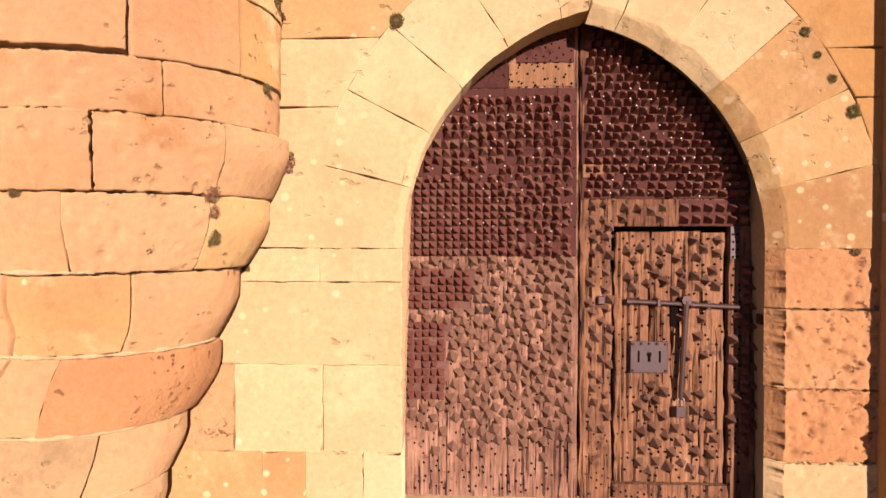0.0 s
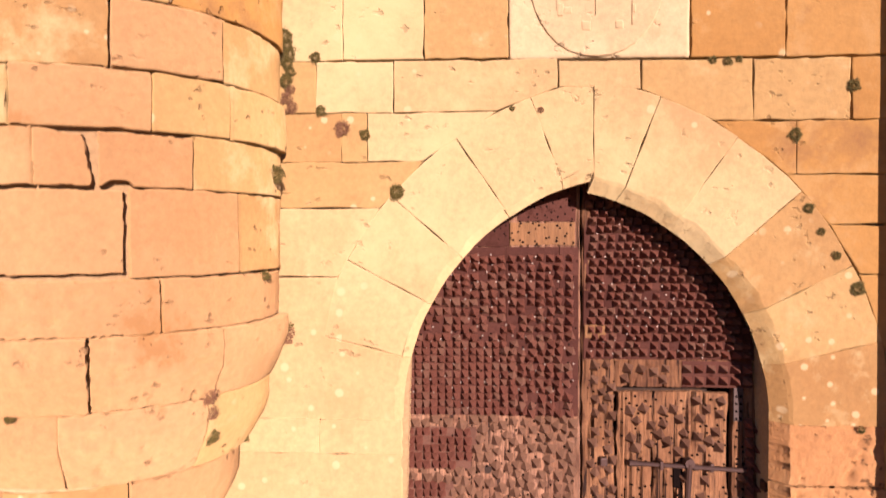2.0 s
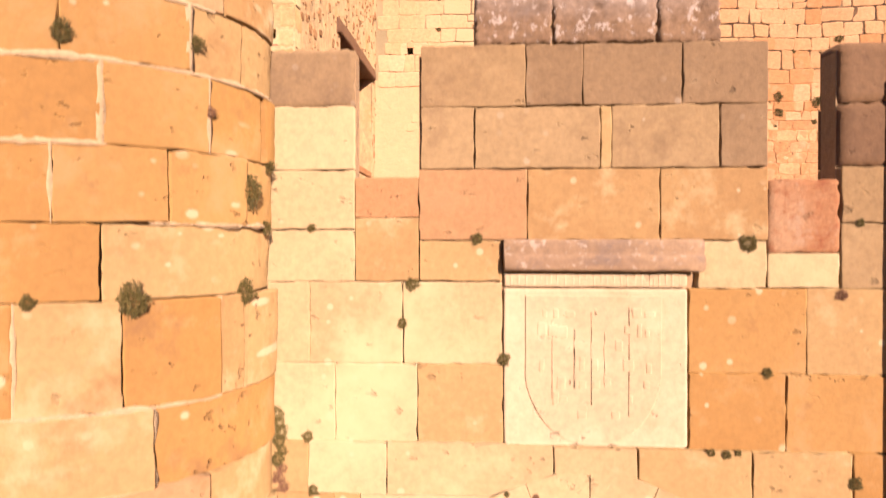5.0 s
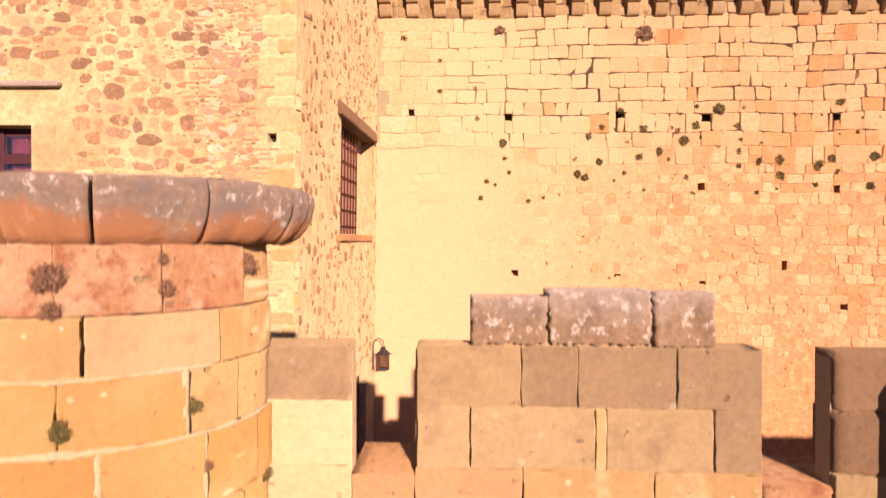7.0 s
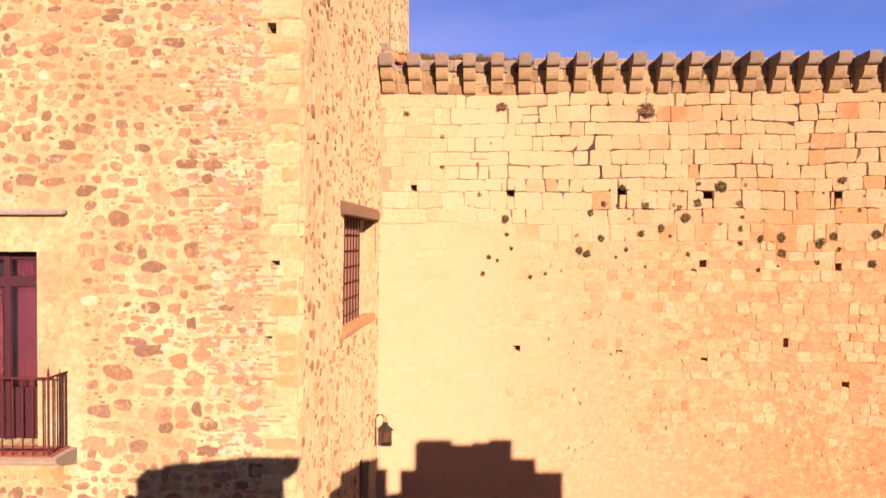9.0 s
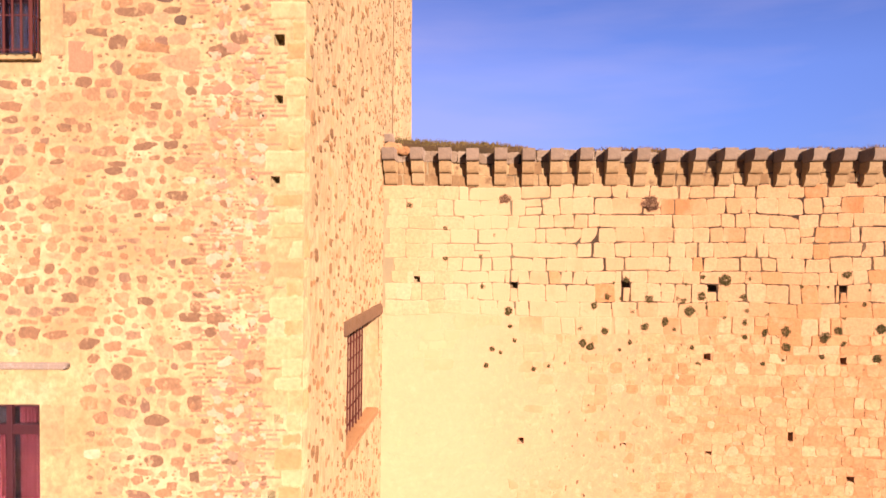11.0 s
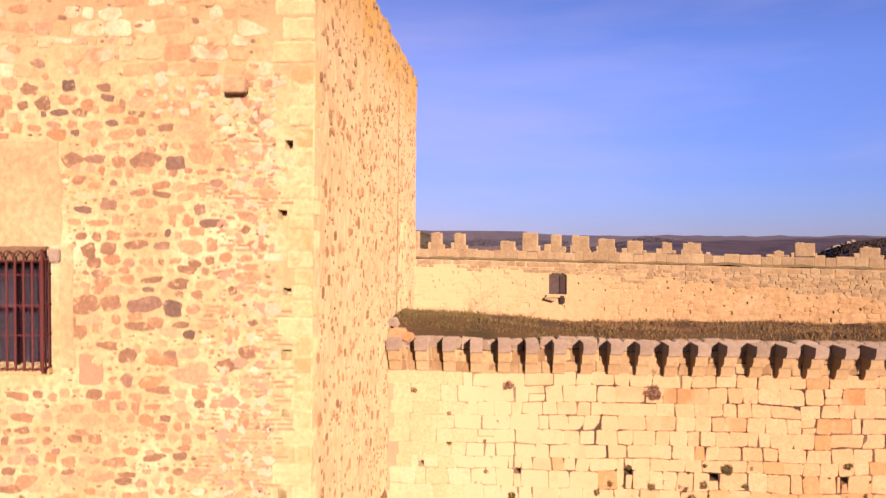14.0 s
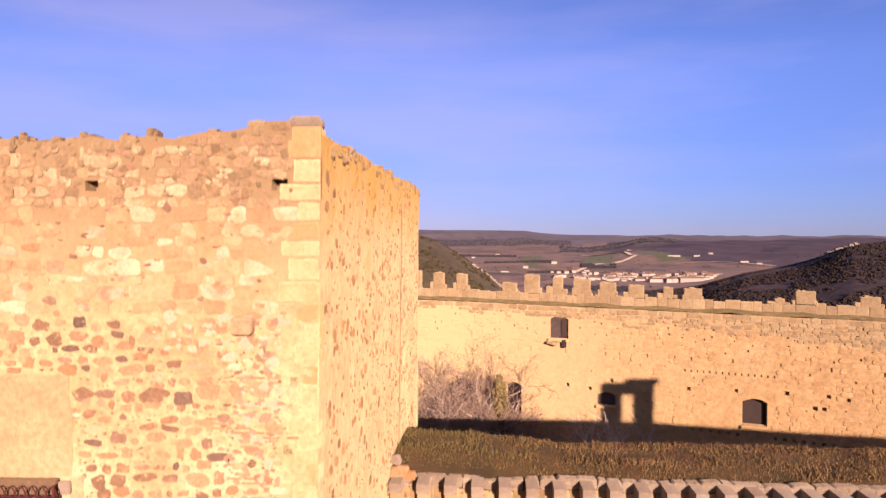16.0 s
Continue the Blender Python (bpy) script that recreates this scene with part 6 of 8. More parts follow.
    for name, pile, m, label in (("stone_block_rest", rest, MASON_REST, "coursed cream stones of the wall"), ("pale_block_rest", light, PALEBLOCK, "pale smeared stones by the keep"),
                                 ("flush_stone_rest", low, LOWSTONE, "orange stones flush in the worn plaster"), ("orange_block_rest", amber, ORANGEBLOCK, "orange weathered stones of the wall"), ("frieze_stone_rest", frieze, FRIEZE, "brown stones between the corbels"), ("coping_course", coping, COPING, "pale lichened stones along the wall top")):
        tagged(mesh_ob(name, *join(pile), m, wall_court, label), kind="stuff")


court_blocks()


def court_wear():
    """Raised dark bits for the shade of weathered pocks, and single pale stones on the plastered part of the wall."""
    def clear(u, z, w, h):
        return z < 8.3 + 0.05 * u and not any(a - w < u < b + w and c - h < z < d + h for a, b, c, d in COURT_HOLES)

    pocks = [pebble(at_court, u, z, w, h, proud=0.016, n_=7, sharp=0.8, tilt=R(-0.3, 0.3)) for u, z, w, h in scatter(2.6, 13.0, 2.5, 8.6, 300, lambda d: 0.025 + 0.06 * d.random() ** 2, clear, 61, (0.25, 0.9))]
    tagged(mesh_ob("wall_pock", *join(pocks), POCK, wall_court, "small dark weathered pocks"), kind="stuff")
    stones = [pebble(at_court, u, z, w, h, proud=0.02, n_=12, sharp=0.4, tilt=R(-0.2, 0.2), square=(0.1, 0.6)) for u, z, w, h in scatter(4.2, 13.0, 3.0, 8.0, 60, lambda d: 0.10 + 0.24 * d.random() ** 2, clear, 62, (1.0, 1.8))]
    for v, f in stones:
        mesh_ob("pale_stone", v, f, PALESTONE, wall_court)


court_wear()


# ---- far castle wall with merlons ----
wall_far = thing("wall_far", (12, 58, 0), "long sunlit far castle wall with ruined merlons and dark windows", "wall", kind="structure")
FAR_TOP = 13.92
FAR_WIN = [(7.63, 9.11, 11.0, 12.9), (11.44, 12.84, 5.65, 6.75), (21.97, 23.65, 5.0, 7.1), (-0.6, 1.1, 4.2, 7.0), (4.0, 5.3, 4.2, 7.0)]


def far_top(u):
    return FAR_TOP - 0.013 * u + 0.12 * noise.noise(Vector((u * 0.4, 7, 0)))


def far_wall():
    dice = random.Random(4)
    holes = [(*h, 0.9) for h in FAR_WIN]
    for u, z in ((-1.26, 9.79), (5.91, 10.03), (8.75, 9.97), (11.9, 9.92), (15.05, 9.94), (18.24, 9.91), (21.15, 9.93), (24.37, 9.81), (27.63, 9.65), (30.91, 9.54)):
        holes.append((u - 0.19, u + 0.19, z - 0.16, z + 0.16, 0.13))
    for u, z in ((18.24, 7.47), (21.55, 7.6), (24.91, 7.65), (27.61, 7.63), (28.88, 7.47), (26.74, 6.66), (27.37, 6.66), (12.47, 7.7), (9.1, 7.1), (10.82, 6.94)):
        holes.append((u - dice.uniform(0.10, 0.2), u + dice.uniform(0.10, 0.2), z - 0.14, z + dice.uniform(0.14, 0.2), 0.4))
    for k in range(15):
        u = 17.9 + 0.44 * k
        holes.append((u, u + 0.09, 8.85 - 0.006 * k, 9.05 - 0.006 * k, 0.3))
    for k in range(20):
        u = 18.4 + 0.63 * k
        if not 21.6 < u < 23.9:
            holes.append((u, u + 0.24, 4.22 - 0.022 * k, 4.46 - 0.022 * k, 0.4))
    for k in range(170):
        u, z = dice.uniform(-3, 33), dice.uniform(11.2, 13.2) if k % 3 else dice.uniform(5, 12.8)
        if not any(a - 0.3 < u < b + 0.3 and c - 0.3 < z < d + 0.3 for a, b, c, d, e in holes):
            holes.append((u, u + dice.uniform(0.06, 0.15), z, z + dice.uniform(0.06, 0.22), 0.3))
    v, f = holed_sheet(at_far, -22, 60, -1, FAR_TOP - 0.1, holes, step=2.0, wave=0.12)
    verts = [(p[0], p[1], p[2] - 0.013 * max(0, p[0]) * max(0, (p[2] - 10) / 4)) for p in v]
    mesh_ob("stone_face", verts, f, FARSTONE, wall_far, "weathered far wall face")
    for a, b, c, d in FAR_WIN:
        part("dark_opening", box_bm(0, b - a, 0.0, 0.05, 0, d - c, 0, None, Matrix.Translation(at_far(a, 0.24 if c > 5.5 else 0.6, c)) @ pose(0, 0, 0, 0, 0, -18.3)), FARSHUTTER if c > 5.5 else DARKHOLE, wall_far, "dark shuttered window opening")
        part("window_sill", box_bm(-0.1, b - a + 0.1, -0.35, 0.1, -0.25, 0.0, 0.05, None, Matrix.Translation(at_far(a, 0, c)) @ pose(0, 0, 0, 0, 0, -18.3)), FARSTONE, wall_far)
        head = [(a - 0.02, d + 0.03), (a - 0.02, d - 0.28)] + [(a + (b - a) * i / 8, d - 0.28 + 0.27 * math.sin(math.pi * i / 8)) for i in range(1, 8)] + [(b + 0.02, d - 0.28), (b + 0.02, d + 0.03)]
        n_ = len(head)
        verts = [at_far(u, v_, z) for v_ in (-0.01, 0.3) for u, z in head]
        mesh_ob("arch_head", verts, [tuple(range(n_)), tuple(range(2 * n_ - 1, n_ - 1, -1))] + [(k, n_ + k, n_ + (k + 1) % n_, (k + 1) % n_) for k in range(n_)], FARSTONE, wall_far)
    a, b, c, d = FAR_WIN[0]
    turn = Matrix.Translation(at_far(a, -0.02, c)) @ pose(0, 0, 0, 0, 0, -18.3)
    part("broken_sill", box_bm(-0.1, 0.75, -0.6, 0.1, -0.42, -0.22, 0.04, None, turn @ pose(0, 0, 0, 0, 14, 0)), FARBLOCK, wall_far, "tilted broken sill stone")
    part("bracket", box_bm(1.05, 1.4, -0.35, 0.1, -0.75, -0.05, 0.05, None, turn), DARKHOLE, wall_far, "dark bracket stone below the window")
    part("shutter_board", box_bm(0.95, 1.42, 0.0, 0.05, 0.1, 1.6, 0.01, None, turn @ pose(0, 0.12, 0, 0, 0, 0)), DARKHOLE, wall_far, "dark half-open shutter board")
    # walk on top and parapet behind it
    us = [-22 + 82 * i / 80 for i in range(81)]
    verts = [at_far(u, v_, far_top(u) - 0.06 + 0.12 * (v_ > 0.5) + 0.10 * noise.noise(Vector((u * 0.7, v_ * 2, 8)))) for v_ in (0, 1.0, 2.2) for u in us]
    faces = [(j * 81 + i, j * 81 + i + 1, (j + 1) * 81 + i + 1, (j + 1) * 81 + i) for j in range(2) for i in range(80)]
    mesh_ob("grassy_walk", verts, faces, FARTURF, wall_far, smooth=True)
    stones = []
    for row in range(9):
        u = -6.0
        tall = 0.40 if row == 0 else 0.25
        while u < 42:
            w = dice.uniform(0.4, 0.95) if row == 0 else dice.uniform(0.2, 0.7)
            zt = far_top(u) - 0.13 - (0.0 if row == 0 else 0.17 + row * 0.25) + dice.uniform(-0.04, 0.04)
            if row < 1.4 + 0.2 * max(0, u - 4) + 2.6 * noise.noise(Vector((u * 0.4, row, 3))):
                pts = [(u, zt - tall), (u + w, zt - tall + dice.uniform(-0.04, 0.04)), (u + w, zt + dice.uniform(-0.04, 0.04)), (u, zt)]
                stones.append(rounded_stone(at_far, pts, dice.uniform(0.03, 0.10), dice.uniform(8, 14), 0.07, 0.12, 0.03, 14))
            u += w + dice.choice((0.0, 0.02, 0.03, 0.06, 0.14))
    v, f = join(stones)
    tagged(mesh_ob("top_courses", v, f, FARBLOCK, wall_far, "grey-gold stones of the top courses"), kind="stuff")
    face, z = [], 12.6
    while z > 0.5:
        h = dice.uniform(0.26, 0.42)
        u = -4.5
        while u < 40:
            w = dice.uniform(0.3, 0.95)
            if noise.noise(Vector((u * 0.16, z * 0.3, 5))) + dice.uniform(-0.3, 0.3) + 0.012 * u > 0.05 and not any(q[0] < u + w + 0.05 and u - 0.05 < q[1] and q[2] - 0.05 < z and z - h - 0.05 < q[3] for q in holes):
                j = 0.04
                pts = [(u + dice.uniform(-j, j), z - h + dice.uniform(-j, j)), (u + w + dice.uniform(-j, j), z - h + dice.uniform(-j, j)), (u + w + dice.uniform(-j, j), z + dice.uniform(-j, j)), (u + dice.uniform(-j, j), z + dice.uniform(-j, j))]
                face.append(rounded_stone(at_far, pts, dice.uniform(0.01, 0.07), dice.uniform(4, 8), 0.10, 0.2, 0.04, 10))
            u += w + 0.03
        z -= h + 0.02
    v, f = join(face)
    tagged(mesh_ob("face_courses", v, f, FARCOURSE, wall_far, "worn coursed stones of the wall face"), kind="stuff")
    body = []
    u = -22.0
    while u < 60:
        w = dice.uniform(0.5, 1.3)
        body.append(grid_block(lambda a, v_, z: at_far(a, v_ + 2.2, z), u, u + w, far_top(u) - 0.6, far_top(u) + 0.78 + dice.uniform(-.14, .06), 0.5, gap=0.005, round_=0.05, nu=1, nz=2, proud=0.04))
        u += w
    v, f = join(body)
    tagged(mesh_ob("parapet", v, f, FARBLOCK, wall_far, "low ruined parapet"), kind="stuff")
    for mid, w, h, step in ((-5.0, 1.1, 1.10, 0), (-2.75, 0.9, 1.05, .3), (-0.6, 0.9, 1.05, .3), (3.7, 1.2, 0.50, 0), (5.65, 1.25, 1.35, 0), (7.85, 0.8, 1.25, .55), (9.85, 1.35, 1.25, 0.1),
                            (11.95, 1.3, 1.0, .15), (14.2, 1.2, 1.05, .4), (16.65, 0.75, 0.9, .45), (18.5, 1.35, 1.0, .1), (24.65, 0.7, 0.62, .5), (26.4, 1.35, 1.3, 0), (30.6, 1.3, 1.15, .35)):
        u = mid - w / 2
        base, h = far_top(u) + 0.72, h + 0.42 - 0.026 * mid
        bits = [grid_block(lambda a, v_, z: at_far(a, v_ + 2.2, z), u, u + w, base, base + h, 0.6, gap=0, round_=0.06, nu=3, nz=4, proud=0.03, uneven=0.05, chip=0.4)]
        for _ in range(2):
            a, k = u + dice.uniform(0.0, w * 0.5), dice.uniform(0.2, 0.45)
            bits.append(grid_block(lambda q, v_, z: at_far(q, v_ + 2.25, z), a, min(u + w, a + k), base + h - 0.1, base + h + dice.uniform(0.02, 0.10), 0.5, gap=0, round_=0.05, nu=2, nz=2, uneven=0.06, chip=0.5))
            s = dice.choice((-1, 1))
            b0 = (u - dice.uniform(0.1, 0.25)) if s < 0 else u + w - 0.03
            bits.append(grid_block(lambda q, v_, z: at_far(q, v_ + 2.22, z), b0, b0 + dice.uniform(0.1, 0.22), base - 0.1, base + h * dice.uniform(0.1, 0.35), 0.5, gap=0, round_=0.05, nu=2, nz=2, uneven=0.06, chip=0.5))
        if step:
            bits.append(grid_block(lambda a, v_, z: at_far(a, v_ + 2.2, z), u - step, u - 0.002, base, base + h * 0.45, 0.6, gap=0, round_=0.06, nu=2, nz=2, uneven=0.04))
            bits.append(grid_block(lambda a, v_, z: at_far(a, v_ + 2.2, z), u + w + 0.002, u + w + step * 0.7, base, base + h * 0.3, 0.6, gap=0, round_=0.06, nu=2, nz=2, uneven=0.04))
        mesh_ob("merlon", *join(bits), FARBLOCK, wall_far)


far_wall()


# ---- gate leaves ----
DOOR = 0.36


def at_door(u, v, z):
    return at_gate(u, v + DOOR, z)


def under_arch(u0, u1, z0, z1, r=RIN + 0.015):
    """The outline of a board or plate that is cut by the arch above."""
    us = [u0 + (u1 - u0) * i / 8 for i in range(9)]
    us = [u for u in us if JAMB_L - 0.012 < u < JAMB_R + 0.012 and min(z1, arch_z(u, r) or 0) > z0 + 0.012]
    if len(us) < 2:
        return None
    tops = [(u, min(z1, arch_z(u, r))) for u in us[::-1]]
    return [(us[0], z0), (us[-1], z0)] + tops


def board(name, u0, u1, z0, z1, material, parent, back=0.05, out=0.0, **kw):
    shape = under_arch(u0, u1, z0, z1)
    if shape:
        v, f = poly_block(lambda u, w, z: at_door(u, w - out, z), shape, back, step=0.11, **kw)
        return mesh_ob(name, v, f, material, parent)
    return None


def plank(u0, u1, z0, z1, parent, out=0.0, ragged=0.004, wood=None):
    """A weathered board with raised grain and splits, cut by the arch."""
    u0, u1 = max(u0, JAMB_L - 0.01) + 0.0025, min(u1, JAMB_R + 0.01) - 0.0025
    nu, nz = max(3, round((u1 - u0) / 0.011)), max(3, round((z1 - z0) / 0.07))
    sx = R(0, 40)
    verts, faces = [], []
    for j in range(nz + 1):
        for i in range(nu + 1):
            u = u0 + (u1 - u0) * i / nu
            top = min(z1, arch_z(u, RIN + 0.015) or z1)
            z = z0 + (top - z0) * j / nz
            g = 0.006 * noise.noise(Vector((u * 70, z * 5, sx))) + 0.008 * noise.noise(Vector((u * 22, z * 1.6, sx)))
            s = noise.noise(Vector((u * 48, z * 1.9, sx + 9)))
            v = g + (0.03 * min(1.0, (s - 0.34) * 6) if s > 0.34 else 0.0) - out
            if i in (0, nu):
                v += 0.010
            du = ragged * 1.5 * noise.noise(Vector((sx, z * 9, i))) if i in (0, nu) else 0.0
            verts.append(at_door(u + du, v, z))
    w = nu + 1
    faces = [(j * w + i, j * w + i + 1, (j + 1) * w + i + 1, (j + 1) * w + i) for j in range(nz) for i in range(nu)]
    rim = list(range(w)) + [j * w + nu for j in range(1, nz + 1)] + [nz * w + i for i in range(nu - 1, -1, -1)] + [j * w for j in range(nz - 1, 0, -1)]
    base = len(verts)
    for k in rim:
        p = verts[k]
        verts.append((p[0], at_door(p[0], 0.06, 0)[1], p[2]))
    n_ = len(rim)
    faces += [(rim[(k + 1) % n_], rim[k], base + k, base + (k + 1) % n_) for k in range(n_)]
    return mesh_ob("plank", verts, faces, wood or OAK, parent)


def stud_mesh(name, rise, cut):
    s, c = 0.5, cut
    verts = [(-s, 0.05, -s), (s, 0.05, -s), (s, 0.05, s), (-s, 0.05, s), (-s, 0, -s), (s, 0, -s), (s, 0, s), (-s, 0, s), (-c, -rise, -c), (c, -rise, -c), (c, -rise, c), (-c, -rise, c)]
    faces = [(0, 1, 5, 4), (1, 2, 6, 5), (2, 3, 7, 6), (3, 0, 4, 7), (4, 5, 9, 8), (5, 6, 10, 9), (6, 7, 11, 10), (7, 4, 8, 11), (8, 9, 10, 11)]
    me = bpy.data.meshes.new(name)
    me.from_pydata(verts, [], faces)
    me.materials.append(STUDIRON)
    return me


STUD = stud_mesh("stud", 1.8, 0.04)
PEAK = stud_mesh("stud_peak", 1.65, 0.10)
SPIKE = stud_mesh("spike", 1.5, 0.05)
KNOB = stud_mesh("knob", 1.35, 0.03)
KNOB.materials[0] = WOODSTUD
made_studs = {}


def stud(u, z, size, turn, parent, mesh=STUD, out=0.0, tip=0.0):
    if (arch_z(u, RIN) or 0) < z + size * 0.45 and z > SPRING:
        return
    m = Matrix.Translation(at_door(u, 0.004 - out, z)) @ pose(0, 0, 0, tip, turn, -3.4) @ Matrix.Diagonal((size, size, size, 1))
    key = parent.name
    bucket = made_studs.setdefault(key, [0, {}])
    if bucket[0] < 300:
        ob = new("stud", mesh)
        ob.matrix_basis = m
        hang(ob, parent)
        bucket[0] += 1
    else:
        vs = [m @ v.co for v in mesh.vertices]
        bucket[1].setdefault(mesh.materials[0], []).append((vs, [tuple(p.vertices) for p in mesh.polygons]))


# raised heads; in black they take the place of shaded holes
def nails(spots, material, parent, r=0.008, name="nails", out_=0.0):
    out = []
    for u, z in spots:
        if (arch_z(u, RIN) or 9) < z + 0.01:
            continue
        ring = [(u + r * math.cos(math.pi / 3 * k), z + r * math.sin(math.pi / 3 * k)) for k in range(6)]
        verts = [at_door(a, 0.003 - out_, b) for a, b in ring] + [at_door(u + (a - u) * 0.6, -0.009 - out_, z + (b - z) * 0.6) for a, b in ring]
        out.append((verts, [(k, (k + 1) % 6, 6 + (k + 1) % 6, 6 + k) for k in range(6)] + [(6, 7, 8, 9, 10, 11)]))
    v, f = join(out)
    tagged(mesh_ob(name, v, f, material, parent), "small nail heads; black ones stand in for shaded holes", kind="stuff")


def spread(u0, u1, z0, z1, count, least, seed, bars=()):
    dice, out = random.Random(seed), []
    for _ in range(count * 14):
        u, z = dice.uniform(u0, u1), dice.uniform(z0, z1)
        if len(out) < count and not any(math.hypot(u - a, z - b) < least for a, b in out) and not any(a < u < b and c < z < d for a, b, c, d in bars):
            out.append((u, z))
    return out


def left_leaf():
    leaf = thing("gate_leaf", (0.3, 4.3, 0), "weathered oak gate leaf with iron plates and pyramid studs", "gate", "leaves of the gate")
    cuts = [-0.24, -0.03, 0.17, 0.40, 0.62, 0.775, 0.832]
    for a, b in zip(cuts, cuts[1:]):
        plank(a, b, 0.02, 3.0, leaf)
    # iron plates of the upper part, in overlapping rows
    z = 1.515
    while z < 2.53:
        h = min(R(0.16, 0.24), 2.545 - z)
        if h < 0.05:
            break
        for a, b in ((-0.24, 0.06), (0.06, 0.38), (0.38, 0.70), (0.70, 0.815)):
            board("iron_plate", a, b, z, z + h, IRON, leaf, back=0.012, out=0.010, round_=0.003, gap=0.0012, ragged=0.002)
        z += h
    board("iron_plate", 0.45, 0.80, 2.70, 2.95, IRON, leaf, back=0.012, out=0.010, round_=0.003, gap=0.001)
    board("iron_plate", 0.14, 0.398, 2.548, 2.70, IRON, leaf, back=0.012, out=0.010, round_=0.003, gap=0.001)
    board("patch_board", 0.40, 0.80, 2.552, 2.695, OAK_FRESH, leaf, back=0.014, out=0.010, round_=0.004)
    for z0, z1, b in ((1.31, 1.44, 0.20), (1.18, 1.31, 0.17), (0.99, 1.10, 0.06), (0.87, 0.99, 0.02), (0.74, 0.87, 0.04), (0.62, 0.74, 0.0)):
        for a, c in ((-0.235, b - 0.13), (b - 0.13, b)):
            board("iron_plate", a, c, z0, z1, IRON_WORN, leaf, back=0.012, out=R(0.006, 0.012), round_=0.003, gap=0.0015, ragged=0.008)
    # rows of studs on the plates
    z = 1.54
    while z < 2.52:
        u = -0.205
        fine_ = z < 1.97
        while u < 0.80:
            tight = fine_ and u < 0.36 + 0.1 * noise.noise(Vector((z * 9, 0, 2)))
            slip = 0.003 if tight else 0.010
            if tight or R(0, 1) < 0.93:
                stud(u + R(-slip, slip), z + R(-slip, slip), (0.045 if tight else R(0.046, 0.057)) * R(0.92, 1.06), R(-6, 6) if tight else R(-26, 26), leaf, out=0.010, tip=R(-6, 6))
            u += 0.0475 if tight else 0.0565
        z += 0.0455 if fine_ else 0.053
    for z0, z1, b, p in ((1.19, 1.43, 0.18, 0.050), (0.63, 1.09, 0.02, 0.048)):
        z = z0 + 0.02
        while z < z1:
            u = -0.205
            while u < b:
                if R(0, 1) < 0.88:
                    stud(u + R(-0.005, 0.005), z + R(-0.005, 0.005), R(0.042, 0.052), R(-12, 12), leaf, out=0.010)
                u += p
            z += p
    for u, z in spread(-0.2, 0.79, 0.36, 1.50, 240, 0.052, 3, [(-0.24, 0.20, 1.18, 1.45), (-0.24, 0.05, 0.6, 1.11), (-0.24, 0.12, 0.3, 0.5), (0.23, 0.31, 1.14, 1.22)]):
        stud(u, z, R(0.050, 0.066), R(-35, 35), leaf, KNOB)
    for u, z in ((-0.05, 0.30), (0.06, 0.33), (0.12, 0.28), (0.24, 0.33), (0.62, 0.27), (0.0, 0.42), (-0.08, 0.45)):
        stud(u, z, 0.06, R(-40, 40), leaf, KNOB)
    nails(spread(-0.2, 0.79, 1.55, 2.5, 170, 0.045, 31), NAIL, leaf, 0.0075, "bright_nail", 0.016)
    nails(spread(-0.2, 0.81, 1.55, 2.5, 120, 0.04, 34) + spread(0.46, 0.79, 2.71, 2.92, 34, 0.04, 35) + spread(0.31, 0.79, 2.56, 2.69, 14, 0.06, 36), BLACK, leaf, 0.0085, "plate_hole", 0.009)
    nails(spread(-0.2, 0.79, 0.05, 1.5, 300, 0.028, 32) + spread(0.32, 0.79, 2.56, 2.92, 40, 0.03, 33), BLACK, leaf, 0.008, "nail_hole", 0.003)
    for u, z in ((0.144, 0.932), (0.267, 0.616)):
        bm = bmesh.new()
        for k in range(12):
            a, b = 2 * math.pi * k / 12, 2 * math.pi * (k + 1) / 12
            rod_bm(at_door(u + 0.026 * math.cos(a), -0.008, z + 0.026 * math.sin(a)), at_door(u + 0.026 * math.cos(b), -0.008, z + 0.026 * math.sin(b)), 0.004, 6, bm)
        part("ring_pull", bm, IRON_BARE, leaf, "small iron ring")
    part("knot_hole", rod_bm(at_door(0.268, -0.004, 1.179), at_door(0.268, 0.02, 1.179), 0.026, 9), DARKHOLE, leaf, "dark disc standing in for a shaded peephole")
    return leaf


